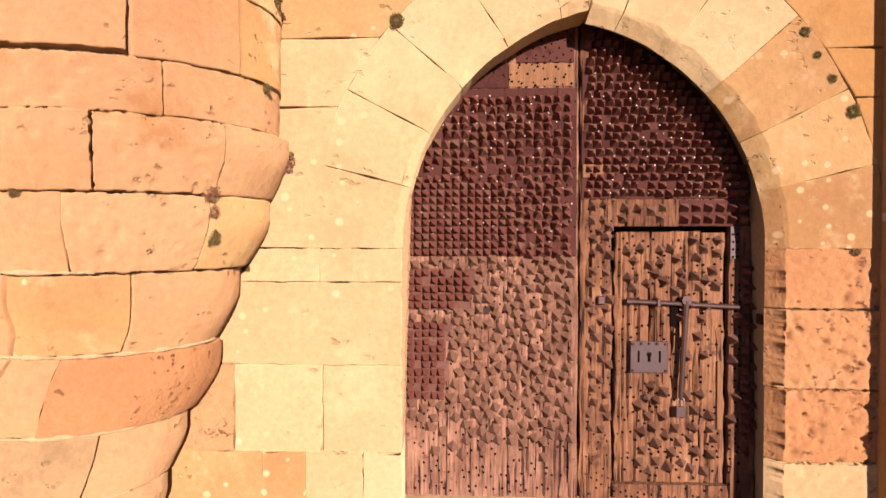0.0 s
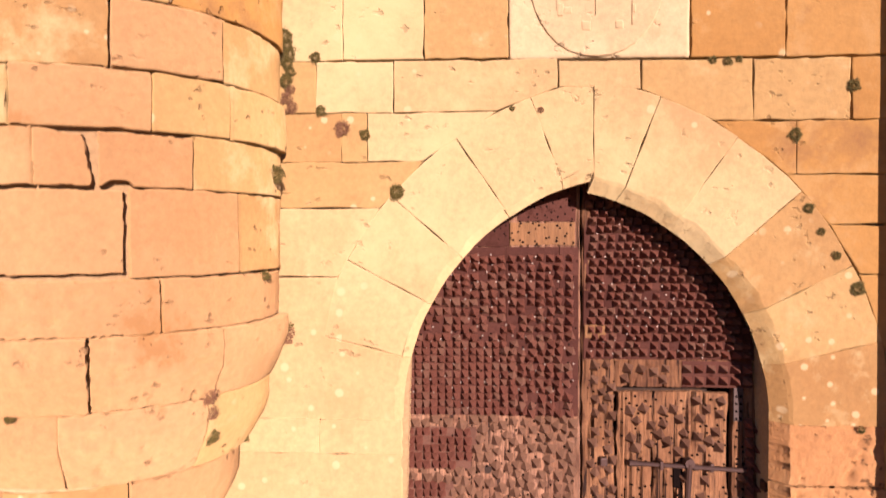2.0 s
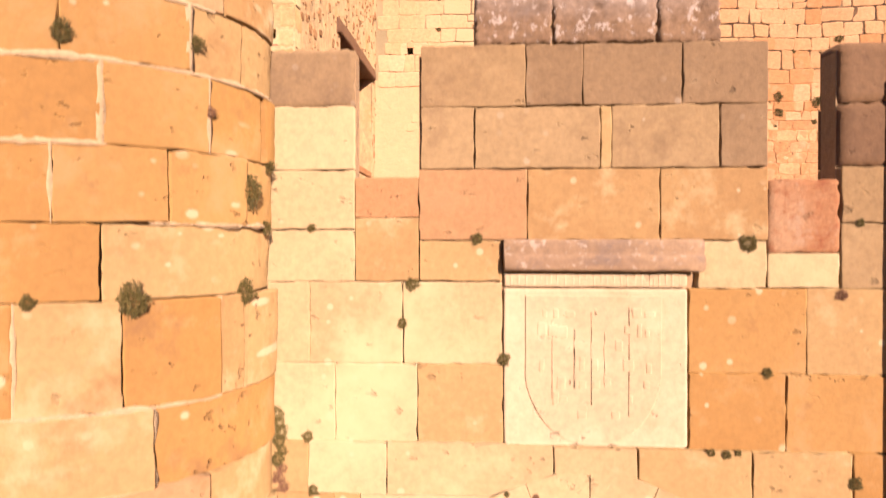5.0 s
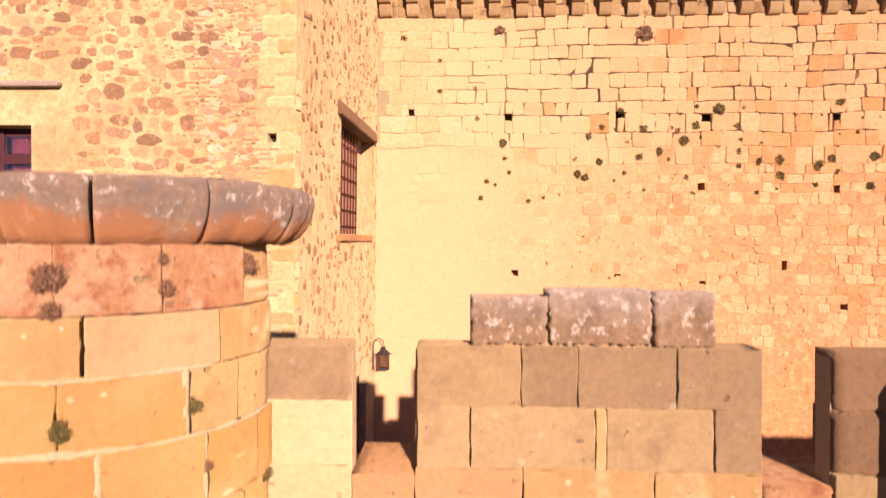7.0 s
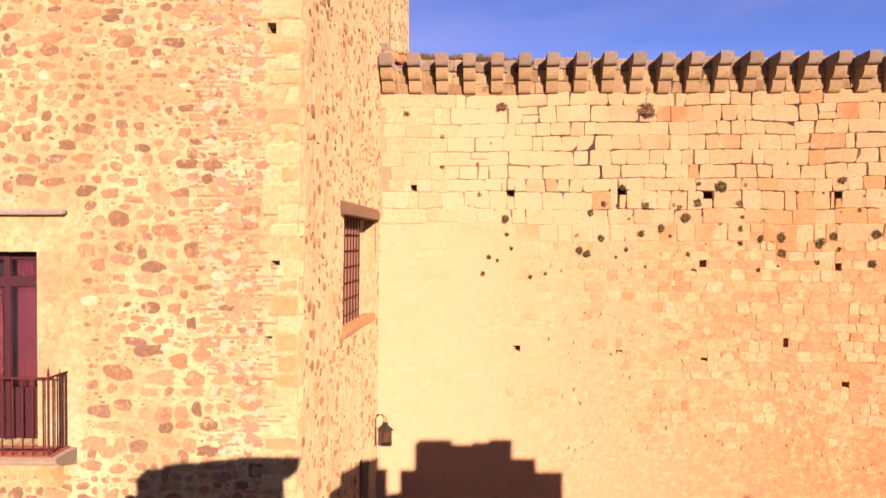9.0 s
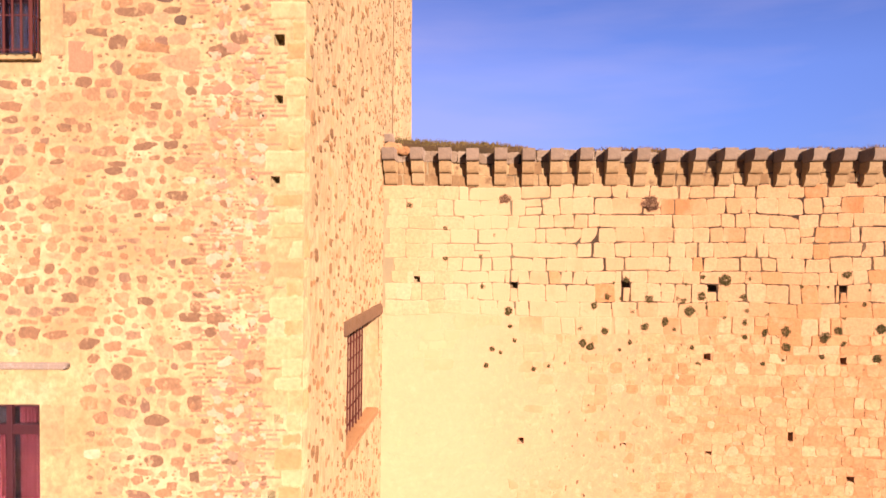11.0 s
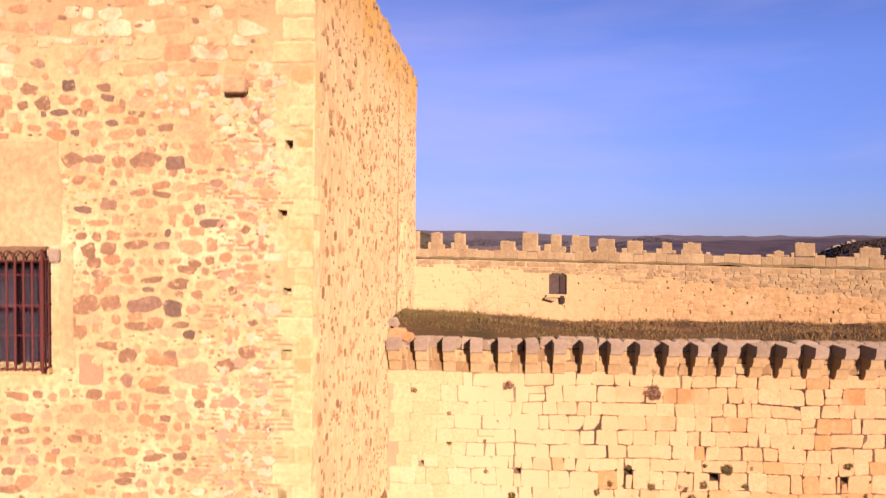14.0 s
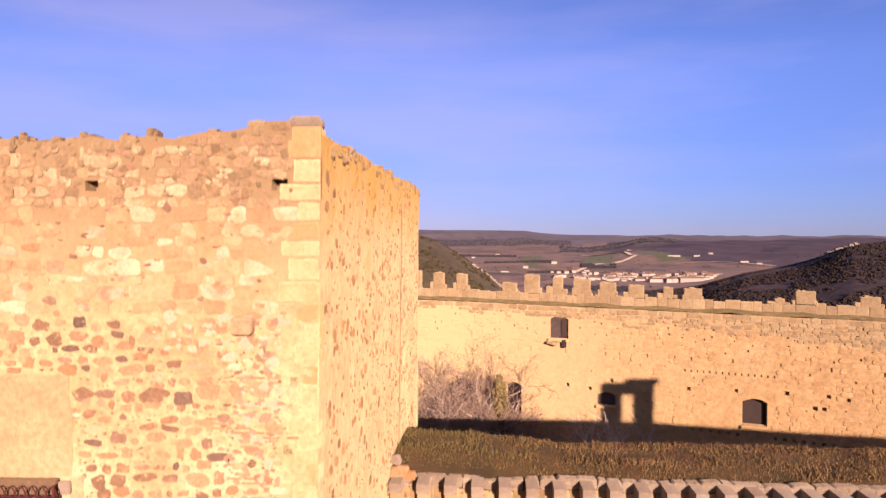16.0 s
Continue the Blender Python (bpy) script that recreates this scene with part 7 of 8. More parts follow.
def right_leaf():
    leaf = thing("gate_leaf", (1.4, 4.3, 0), "weathered oak gate leaf framing a wicket door, with iron studs", "gate", "leaves of the gate")
    for a, b, z0, z1 in ((0.838, 0.90, 0.02, 3.0), (0.90, 1.035, 0.02, 1.86), (0.90, 1.12, 1.86, 3.0), (1.12, 1.33, 1.70, 3.0), (1.33, 1.55, 1.70, 3.0), (1.55, 1.74, 1.70, 3.0), (1.035, 1.12, 1.70, 1.86), (1.735, 1.80, 0.02, 1.70),
                         (1.74, 1.905, 1.70, 2.6), (1.80, 1.905, 0.02, 1.70), (1.035, 1.735, 0.02, 0.115)):
        plank(a, b, z0, z1, leaf, 0.012 if (a, z0) == (0.838, 0.02) else R(0, 0.006), 0.010, OAK_RUDDY)
    z = 1.865
    while z < 2.9:
        h = min(R(0.15, 0.22), 2.95 - z)
        for a, b in ((0.845, 1.10), (1.10, 1.42), (1.42, 1.70), (1.70, 1.90)):
            board("iron_plate", a, b, z, z + h, IRON, leaf, back=0.018, out=0.015, round_=0.003, gap=0.0012, ragged=0.002)
        z += h
    board("iron_plate", 1.43, 1.90, 1.70, 1.86, IRON, leaf, back=0.018, out=0.015, round_=0.003, gap=0.001)
    board("iron_plate", 1.735, 1.79, 1.50, 1.70, STEEL, leaf, back=0.018, out=0.015, round_=0.003, gap=0.001)
    board("patch_board", 0.85, 0.975, 1.995, 2.075, OAK_FRESH, leaf, back=0.02, out=0.026, round_=0.003, gap=0.001)
    z, row = 1.90, 0
    while z < 2.86:
        u = 0.885 + 0.012 * (row % 3)
        while u < 1.88:
            if R(0, 1) < 0.93:
                stud(u + R(-0.006, 0.006), z + R(-0.006, 0.006), R(0.044, 0.052), R(-9, 9), leaf, PEAK, out=0.015, tip=R(-5, 5))
            u += 0.0535
        z += 0.050
        row += 1
    for u in (1.46, 1.53, 1.60, 1.67, 1.74, 1.81):
        for z in (1.74, 1.81):
            stud(u, z, 0.05, R(-10, 10), leaf, out=0.015)
    for u, z in spread(0.90, 1.40, 1.72, 1.84, 10, 0.06, 41) + spread(0.88, 1.02, 0.42, 1.70, 34, 0.055, 42, [(0.9, 1.0, 1.2, 1.3)]) + spread(1.74, 1.79, 0.5, 1.45, 5, 0.08, 44):
        stud(u, z, R(0.048, 0.06), R(-30, 30), leaf, KNOB, out=0.004)
    for k in range(19):
        z = 0.42 + 0.0595 * k
        if 9 < k < 11:
            continue
        stud(1.83 + R(-0.006, 0.006), z, 0.05, R(-10, 10), leaf, SPIKE, tip=R(4, 18))
        if k % 2:
            stud(1.878, z + 0.02, 0.045, R(-10, 10), leaf, SPIKE, tip=R(0, 14))
    nails(spread(0.87, 1.85, 1.88, 2.85, 180, 0.045, 45), NAIL, leaf, 0.0075, "bright_nail", 0.02)
    nails([(1.75 + 0.026 * (k % 2), 1.515 + 0.045 * (k // 2)) for k in range(8)], BLACK, leaf, 0.008, "plate_hole", 0.014)
    nails(spread(0.87, 1.03, 0.05, 1.85, 70, 0.035, 46) + spread(1.74, 1.80, 0.1, 1.45, 40, 0.03, 47) + spread(1.05, 1.72, 0.03, 0.1, 20, 0.03, 48), BLACK, leaf, 0.008, "nail_hole", 0.003)
    part("bolt_keeper", box_bm(0.94, 0.985, 4.20, 4.26, 1.225, 1.275, 0.006), IRON_BARE, leaf, "square iron bolt keeper")
    return leaf


def wicket():
    door = thing("wicket_door", (1.38, 4.28, 0.12), "small weathered oak wicket door with studs, bolt and lock plate", "door")
    cuts = [1.052, 1.10, 1.265, 1.40, 1.57, 1.715]
    for k, (a, b) in enumerate(zip(cuts, cuts[1:])):
        plank(a, b, 0.13, 1.665 + R(-0.012, 0.006), door, -0.012 + 0.014 * (k == 0), 0.010, OAK_RUDDY)
    part("repair_strip", box_bm(1.665, 1.70, 4.195, 4.215, 0.46, 0.88, 0.006), OAK_FRESH, door, "bright newer wood strip")
    for u, z in spread(1.12, 1.68, 1.30, 1.62, 26, 0.062, 51) + spread(1.42, 1.60, 0.90, 1.16, 6, 0.07, 52) + spread(1.20, 1.66, 0.18, 0.72, 32, 0.062, 53, [(1.38, 1.48, 0.5, 0.75)]):
        stud(u, z, R(0.050, 0.064), R(-40, 40), door, KNOB, out=-0.010)
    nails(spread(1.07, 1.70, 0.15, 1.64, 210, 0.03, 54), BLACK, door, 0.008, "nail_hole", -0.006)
    yb = at_door(1.45, -0.045, 0)[1]
    bm = rod_bm(at_door(1.115, -0.04, 1.247), at_door(1.80, -0.04, 1.213), 0.0145, 10)
    rod_bm(at_door(1.112, -0.04, 1.247), at_door(1.16, -0.04, 1.245), 0.020, 10, bm)
    rod_bm(at_door(1.49, -0.04, 1.229), at_door(1.52, -0.04, 1.227), 0.021, 10, bm)
    bolt = part("sliding_bolt", bm, IRON_BARE, door, "long brown iron sliding bolt", smooth=False)
    bm = rod_bm(at_door(1.462, -0.055, 1.25), at_door(1.435, -0.05, 0.66), 0.019, 8, None, 0.014)
    rod_bm(at_door(1.462, -0.02, 1.255), at_door(1.462, -0.07, 1.255), 0.03, 8, bm)
    part("hasp", bm, IRON_BARE, bolt, "hanging iron hasp")
    for u, z in ((1.30, 1.238), (1.60, 1.223)):
        part("bolt_staple", box_bm(u - 0.012, u + 0.012, yb - 0.01, yb + 0.07, z - 0.026, z + 0.026, 0.006), IRON_BARE, door)
    part("hasp_recess", box_bm(1.385, 1.44, at_door(1.41, -0.004, 0)[1], at_door(1.41, 0.02, 0)[1], 1.09, 1.22, 0.004), BLACK, door, "black block standing in for a worn hollow's shade")
    plate = board("lock_plate", 1.145, 1.372, 0.803, 0.998, STEEL, door, back=0.014, out=0.010, round_=0.004, gap=0.0)
    tagged(plate, "square grey iron lock plate")
    bm = rod_bm(at_door(1.258, -0.018, 0.92), at_door(1.258, -0.005, 0.92), 0.013, 10)
    box_bm(1.251, 1.265, at_door(1.258, -0.018, 0)[1], at_door(1.258, -0.004, 0)[1], 0.875, 0.918, 0, bm)
    part("keyhole", bm, BLACK, plate, "black keyhole")
    for u in (1.195, 1.322):
        part("escutcheon_slot", box_bm(u - 0.004, u + 0.004, at_door(u, -0.018, 0)[1], at_door(u, -0.004, 0)[1], 0.87, 0.94, 0.001), BLACK, plate)
    for u, z in ((1.16, 0.982), (1.357, 0.982), (1.16, 0.82), (1.357, 0.82), (1.21, 0.985), (1.258, 0.985), (1.305, 0.985)):
        part("rivet", rod_bm(at_door(u, -0.020, z), at_door(u, -0.006, z), 0.008, 8), IRON, plate)
    lock = thing("padlock", at_door(1.436, -0.05, 0.57), "small grey steel padlock hanging on the hasp", "padlock")
    y0 = at_door(1.436, -0.062, 0)[1]
    part("body", box_bm(1.404, 1.466, y0, y0 + 0.026, 0.545, 0.612, 0.006), STEEL, lock)
    bm = bmesh.new()
    pts = [(1.416, 0.612), (1.416, 0.645)] + [(1.436 - 0.020 * math.cos(math.pi * k / 6), 0.645 + 0.022 * math.sin(math.pi * k / 6)) for k in range(1, 6)] + [(1.456, 0.645), (1.456, 0.612)]
    for p, q in zip(pts, pts[1:]):
        rod_bm((p[0], y0 + 0.013, p[1]), (q[0], y0 + 0.013, q[1]), 0.005, 6, bm)
    part("shackle", bm, NAIL, lock)
    part("door_knob", rod_bm(at_door(1.236, -0.03, 0.655), at_door(1.236, 0.0, 0.655), 0.016, 8), IRON_BARE, door)


leaf_a = left_leaf()
leaf_b = right_leaf()
wicket()
for parent_name, (n_made, rest_) in made_studs.items():
    holder = leaf_a if leaf_a.name == parent_name else leaf_b
    for metal_, pile in rest_.items():
        v, f = join(pile)
        tagged(mesh_ob("stud_rest", v, f, metal_, holder), "further iron studs", kind="stuff")
# added backing that keeps light out of the gaps between boards
tagged(part("door_stop", box_bm(-0.4, 2.1, 4.45, 4.5, 0.0, 3.1, 0.01), DARKHOLE, None), "dark backing added behind the gate leaves to block light", "boarding", kind="structure")
tagged(part("wall_staple", box_bm(1.86, 1.885, 4.05, 4.12, 1.12, 1.18, 0.006), IRON_BARE, None), "small iron staple fixed in the stone jamb", "staple")


# ---- keep: balcony, windows, lantern, pipe ----
def balcony():
    bal = thing("balcony", (-7.3, 10.75, 4.9), "small stone balcony with wrought-iron railing on the keep", "balcony")
    prof = [(11.03, 4.80), (10.62, 4.90), (10.47, 4.97), (10.43, 5.03), (10.45, 5.07), (11.03, 5.075)]
    verts = [(x, y + wobble((x, y, z), 4, 0.01), z) for x in (-8.62, -7.6, -6.6, -5.90) for y, z in prof]
    n_ = len(prof)
    faces = [(i * n_ + j, i * n_ + (j + 1) % n_, (i + 1) * n_ + (j + 1) % n_, (i + 1) * n_ + j) for i in range(3) for j in range(n_)] + [tuple(range(n_))[::-1], tuple(3 * n_ + j for j in range(n_))]
    mesh_ob("slab", verts, faces, CAPSTONE, bal, "moulded stone slab")
    part("tiled_floor", box_bm(-8.55, -6.0, 10.48, 11.0, 5.078, 5.098, 0.004), TILE, bal, "red tiled floor")
    part("handrail", box_bm(-8.55, -6.05, 10.485, 10.515, 6.26, 6.29, 0.004), GRILLE, bal)
    part("side_handrail", box_bm(-6.065, -6.035, 10.52, 11.02, 6.26, 6.29, 0.004), GRILLE, bal)
    part("bottom_rail", box_bm(-8.55, -6.05, 10.49, 10.51, 5.16, 5.18, 0.002), GRILLE, bal)
    x = -8.5
    while x < -6.1:
        part("baluster", rod_bm((x, 10.5, 5.09), (x, 10.5, 6.27), 0.0115, 6), GRILLE, bal)
        x += 0.158
    for y in (10.62, 10.74, 10.86, 10.97):
        part("baluster", rod_bm((-6.05, y, 5.09), (-6.05, y, 6.27), 0.0115, 6), GRILLE, bal)
    post = part("corner_post", rod_bm((-6.05, 10.5, 5.09), (-6.05, 10.5, 6.32), 0.018, 8), GRILLE, bal)
    part("spear_finial", rod_bm((-6.05, 10.5, 6.32), (-6.05, 10.5, 6.46), 0.022, 8, None, 0.002), GRILLE, post)
    for x in (-6.78, -7.1, -7.42):
        bm = bmesh.new()
        for k in range(10):
            a, b = 2 * math.pi * k / 10, 2 * math.pi * (k + 1) / 10
            rod_bm((x + 0.045 * math.cos(a), 10.5, 5.62 + 0.045 * math.sin(a)), (x + 0.045 * math.cos(b), 10.5, 5.62 + 0.045 * math.sin(b)), 0.007, 5, bm)
        part("scroll", bm, GRILLE, bal)
    for x in (-8.3, -6.25):
        v, f = grid_block(lambda u, v_, z: (u, 10.62 + v_ + (4.82 - z) * 0.8, z), x - 0.14, x + 0.14, 4.45, 4.815, 0.5, nu=2, nz=3)
        mesh_ob("bracket", v, f, GOLD, bal, smooth=True)


def balcony_door():
    d = thing("balcony_door", (-7.24, 11.3, 5.09), "maroon glazed balcony door with red curtains inside", "door")
    part("casing", box_bm(-7.95, -6.53, 11.40, 11.46, 8.06, 8.19, 0.006), DARKWOOD, d)
    for x0, x1 in ((-7.85, -7.29), (-7.19, -6.63)):
        part("transom", box_bm(x0, x1, 11.365, 11.435, 7.61, 7.78, 0.008), DARKWOOD, d)
    for x0, x1 in ((-7.95, -7.85), (-7.29, -7.19), (-6.63, -6.53)):
        part("stile", box_bm(x0, x1, 11.36, 11.44, 5.09, 8.19, 0.008), DARKWOOD, d)
    for x0, x1 in ((-7.85, -7.29), (-7.19, -6.63)):
        part("lower_panel", box_bm(x0, x1, 11.38, 11.43, 5.10, 5.95, 0.012), DARKWOOD, d)
        for z0, z1 in ((5.95, 7.61), (7.78, 8.06)):
            g = part("pane", box_bm(x0, x1, 11.395, 11.402, z0, z1), GLASS, d)
            g.visible_shadow = False
    for x0, x1, z0, z1 in ((-7.16, -6.80, 5.92, 7.62), (-7.8, -7.42, 5.92, 7.62), (-7.16, -6.86, 7.77, 8.08)):
        n_ = 40
        verts = [(x0 + (x1 - x0) * i / n_, 11.53 + 0.045 * math.sin(i * 0.7) + 0.012 * math.sin(i * 1.9), z) for z in (z0, z1) for i in range(n_ + 1)]
        mesh_ob("curtain", verts, [(i, i + 1, n_ + 2 + i, n_ + 1 + i) for i in range(n_)], CURTAIN, d, "hanging red curtain", smooth=True)
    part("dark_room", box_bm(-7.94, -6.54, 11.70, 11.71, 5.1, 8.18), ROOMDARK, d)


def keep_details():
    ledge = box_bm(-8.6, -6.03, 10.86, 11.05, 8.77, 8.86, 0.03)
    part("door_hood", ledge, LICHEN, keep, "grey stone drip ledge", smooth=True)
    for z0, z1, u0, u1, v_ in ((8.2, 8.62, -8.6, -6.02, 0), (5.1, 6.0, -6.525, -6.05, 1), (6.0, 6.75, -6.525, -6.22, 1), (6.75, 7.5, -6.525, -5.95, 1), (7.5, 8.2, -6.525, -6.12, 1)):
        v, f = grid_block(at_keep, u0, u1, z0, z1, 0.05, gap=0.006, round_=0.012, nu=4, nz=3, proud=0.003)
        mesh_ob("door_surround", v, f, TANRENDER, keep, smooth=True)


def barred_window():
    w = thing("barred_window", (-7.2, 11.0, 13.7), "dark window behind a projecting iron grille on the keep", "window")
    for a in ((-7.85, -7.77, 13.72, 15.38), (-7.21, -7.13, 13.72, 15.38), (-6.58, -6.50, 13.72, 15.38)):
        part("window_frame", box_bm(a[0], a[1], 11.20, 11.27, a[2], a[3], 0.008), DARKWOOD, w)
    for x0, x1 in ((-7.77, -7.21), (-7.13, -6.58)):
        for z0, z1 in ((13.78, 14.6), (14.66, 15.34)):
            g = part("pane", box_bm(x0, x1, 11.23, 11.237, z0, z1), GLASS, w)
            g.visible_shadow = False
        part("glazing_bar", box_bm(x0, x1, 11.21, 11.26, 14.6, 14.66, 0.004), DARKWOOD, w)
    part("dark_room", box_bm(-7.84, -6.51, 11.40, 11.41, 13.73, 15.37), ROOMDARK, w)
    part("sill", box_bm(-7.95, -6.45, 10.9, 11.05, 13.62, 13.715, 0.015), QUOIN, w)
    part("lintel", box_bm(-8.1, -6.50, 10.90, 11.05, 15.39, 15.66, 0.02), DUSKY, w, "dusky stone lintel")
    part("lintel_end", box_bm(-6.497, -6.30, 10.93, 11.05, 15.40, 15.62, 0.03), CAPSTONE, w, "grey stone end of the lintel")
    g = thing("window_grille", (-7.2, 10.8, 13.7), "projecting wrought-iron window grille with twisted bars", "grille")
    x = -7.98
    while x < -6.46:
        part("bar", rod_bm((x, 10.78, 13.70), (x, 10.78, 15.45), 0.018, 6), GRILLE, g)
        x += 0.135
    for y in (10.86, 10.95):
        part("bar", rod_bm((-6.47, y, 13.70), (-6.47, y, 15.45), 0.013, 6), GRILLE, g)
    bm = bmesh.new()
    for k in range(9):
        x = -7.95 + 0.17 * k
        for a in range(6):
            p, q = math.pi * a / 6, math.pi * (a + 1) / 6
            rod_bm((x + 0.085 - 0.085 * math.cos(p), 10.78, 15.44 + 0.15 * math.sin(p)), (x + 0.085 - 0.085 * math.cos(q), 10.78, 15.44 + 0.15 * math.sin(q)), 0.011, 5, bm)
    part("cresting", bm, GRILLE, g, "curled iron cresting above the bars")
    part("corner_bar", rod_bm((-6.47, 10.78, 13.66), (-6.47, 10.78, 15.62), 0.022, 8), GRILLE, g)
    for z in (13.72, 14.25, 14.72, 15.2, 15.42):
        part("cross_bar", box_bm(-8.02, -6.46, 10.77, 10.79, z, z + 0.025, 0.003), GRILLE, g)
        part("cross_bar", box_bm(-6.48, -6.46, 10.79, 11.03, z, z + 0.025, 0.003), GRILLE, g)


def side_window():
    w = thing("side_window", at_side(4.5, 0, 6.5), "tall iron-grilled window with a timber lintel in the keep's side", "window")
    s0, s1, z0, z1, back = 3.23, 6.98, 6.50, 8.90, 0.22
    s = s0 + 0.1
    while s < s1 - 0.9:
        part("bar", rod_bm(at_side(s, back, z0), at_side(s, back, z1), 0.016, 6), GRILLE, w)
        s += 0.33
    z = z0 + 0.2
    while z < z1:
        part("cross_bar", rod_bm(at_side(s0, back, z), at_side(s1 - 0.95, back, z), 0.016, 6), GRILLE, w)
        z += 0.36
    mesh_ob("shutter", *grid_block(lambda s, v_, z: at_side(s, v_ + 0.255, z), s0 + 0.02, s1 - 0.95, z0, z1, 0.04, gap=0, round_=0.006, nu=3, nz=3, proud=0.002), PANEL, w, "faded wooden shutter behind the grille")
    v, f = grid_block(lambda s, v_, z: at_side(s, v_ - 0.08, z), s0 - 0.35, s1 + 0.12, z1 - 0.02, z1 + 0.27, 0.35, gap=0, round_=0.03, nu=8, nz=2, uneven=0.03)
    mesh_ob("timber_lintel", v, f, TIMBER, w, "dark old timber lintel", smooth=True)
    v, f = grid_block(lambda s, v_, z: at_side(s, v_ - 0.04, z), s0 - 0.1, s1 - 0.1, z0 - 0.16, z0 + 0.01, 0.3, gap=0, round_=0.03, nu=8, nz=2, uneven=0.02)
    mesh_ob("sill", v, f, ROSE, w, "worn stone sill", smooth=True)
    d = thing("side_door", at_side(5.8, 0, 0), "dark timber door in the keep's side wall", "door")
    mesh_ob("door_leaf", *grid_block(lambda s, v_, z: at_side(s, v_ + 0.17, z), 5.2, 6.36, 0.02, 3.18, 0.05, gap=0, round_=0.006, nu=3, nz=4, proud=0.002), OAK_DARK, d)
    mesh_ob("threshold", *grid_block(lambda s, v_, z: at_side(s, v_ - 0.15, z), 5.1, 6.5, 0.0, 0.12, 0.4), GOLD, d)


def lantern():
    x, y, z = at_court(-1.66, -0.42, 3.05)
    lan = thing("wall_lantern", (x, y, z), "black iron wall lantern on a curved bracket", "lantern")
    part("back_plate", box_bm(x - 0.30, x - 0.26, y - 0.02, y + 0.02, z - 0.05, z + 0.42, 0.005), LAMPIRON, lan)
    part("wall_arm", rod_bm((x - 0.30, y, z + 0.1), (x - 0.42, y + 0.4, z + 0.1), 0.018, 6), LAMPIRON, lan)
    bm = bmesh.new()
    pts = [(x - 0.28, z + 0.35)] + [(x - 0.14 - 0.14 * math.cos(math.pi * k / 8), z + 0.62 + 0.15 * math.sin(math.pi * k / 8)) for k in range(9)] + [(x, z + 0.5)]
    for p, q in zip(pts, pts[1:]):
        rod_bm((p[0], y, p[1]), (q[0], y, q[1]), 0.012, 6, bm)
    part("bracket", bm, LAMPIRON, lan)
    bm = rod_bm((x, y, z + 0.36), (x, y, z + 0.50), 0.21, 4, None, 0.05)
    rod_bm((x, y, z + 0.50), (x, y, z + 0.56), 0.05, 6, bm)
    part("roof", bm, LAMPIRON, lan)
    part("glass_body", box_bm(x - 0.115, x + 0.115, y - 0.115, y + 0.115, z + 0.02, z + 0.36), LAMPGLASS, lan)
    for sx in (-0.12, 0.12):
        for sy in (-0.12, 0.12):
            part("corner_rod", box_bm(x + sx - 0.012, x + sx + 0.012, y + sy - 0.012, y + sy + 0.012, z, z + 0.37), LAMPIRON, lan)
    part("base", box_bm(x - 0.14, x + 0.14, y - 0.14, y + 0.14, z - 0.03, z + 0.02, 0.01), LAMPIRON, lan)


balcony()
balcony_door()
keep_details()
barred_window()
side_window()
lantern()
pipe = thing("downpipe", at_side(8.82, -0.05, 13.6), "thin brown conduit down the keep's side wall", "pipe")
part("tube", rod_bm(at_side(8.82, -0.03, 13.4), at_side(8.82, -0.03, 20.6), 0.010, 8), RUBBLE, pipe, smooth=True)
for z in (14.5, 16.0, 17.5, 19.0, 20.3):
    part("clip", rod_bm(at_side(8.82, -0.03, z), at_side(8.82, -0.03, z + 0.05), 0.016, 8), RUBBLE, pipe)
v, f = grid_block(at_side, 9.45, 10.9, 13.4, 16.25, 0.03, gap=0, round_=0.01, nu=3, nz=5, proud=0.0, uneven=0.02)
mesh_ob("blocked_doorway", v, f, QUOIN, keep, "pale blocked doorway")
def rough_stone(name, at, size, seed, material, label):
    bm = bmesh.new()
    bmesh.ops.create_icosphere(bm, subdivisions=3, radius=1.0)
    for v in bm.verts:
        k = 1 + 0.28 * noise.noise(v.co * 1.3 + Vector((seed, 0, 0))) + 0.12 * noise.noise(v.co * 4 + Vector((0, seed, 0)))
        box = 1 / max(abs(q) for q in v.co) ** 0.55
        v.co = Vector([q * k * box * d for q, d in zip(v.co, size)]) + Vector(at)
    tagged(part(name, bm, material, None, smooth=True), label, "stone", "broken stones at the end of the courtyard wall")


rough_stone("end_stone", (-1.62, 18.6, 13.22), (0.26, 0.26, 0.17), 1.0, ROSE, "broken rose stone at the wall's turf-covered end")
rough_stone("end_stone", (-1.32, 18.52, 13.16), (0.17, 0.20, 0.11), 4.0, ROSE, "small broken rose stone at the wall's turf-covered end")
rough_stone("end_stone", (-1.72, 18.75, 13.52), (0.16, 0.18, 0.12), 7.0, CAPSTONE, "grey broken stone lying on the wall's end")

# bell arch on the courtyard wall
arch = thing("bell_arch", (22.3, 18.6, 13.0), "plain stone bell arch standing on the courtyard wall", "arch")
part("pier", box_bm(21.0, 22.3, 18.2, 19.2, 12.9, 16.0, 0.03), GOLD, arch)
part("pier", box_bm(23.25, 24.5, 18.2, 19.2, 12.9, 16.0, 0.03), GOLD, arch)
part("lintel", box_bm(21.0, 24.5, 18.2, 19.2, 16.0, 16.8, 0.03), GOLD, arch)
part("cornice", box_bm(22.6, 24.8, 18.1, 19.3, 16.8, 17.1, 0.05), GOLD, arch)


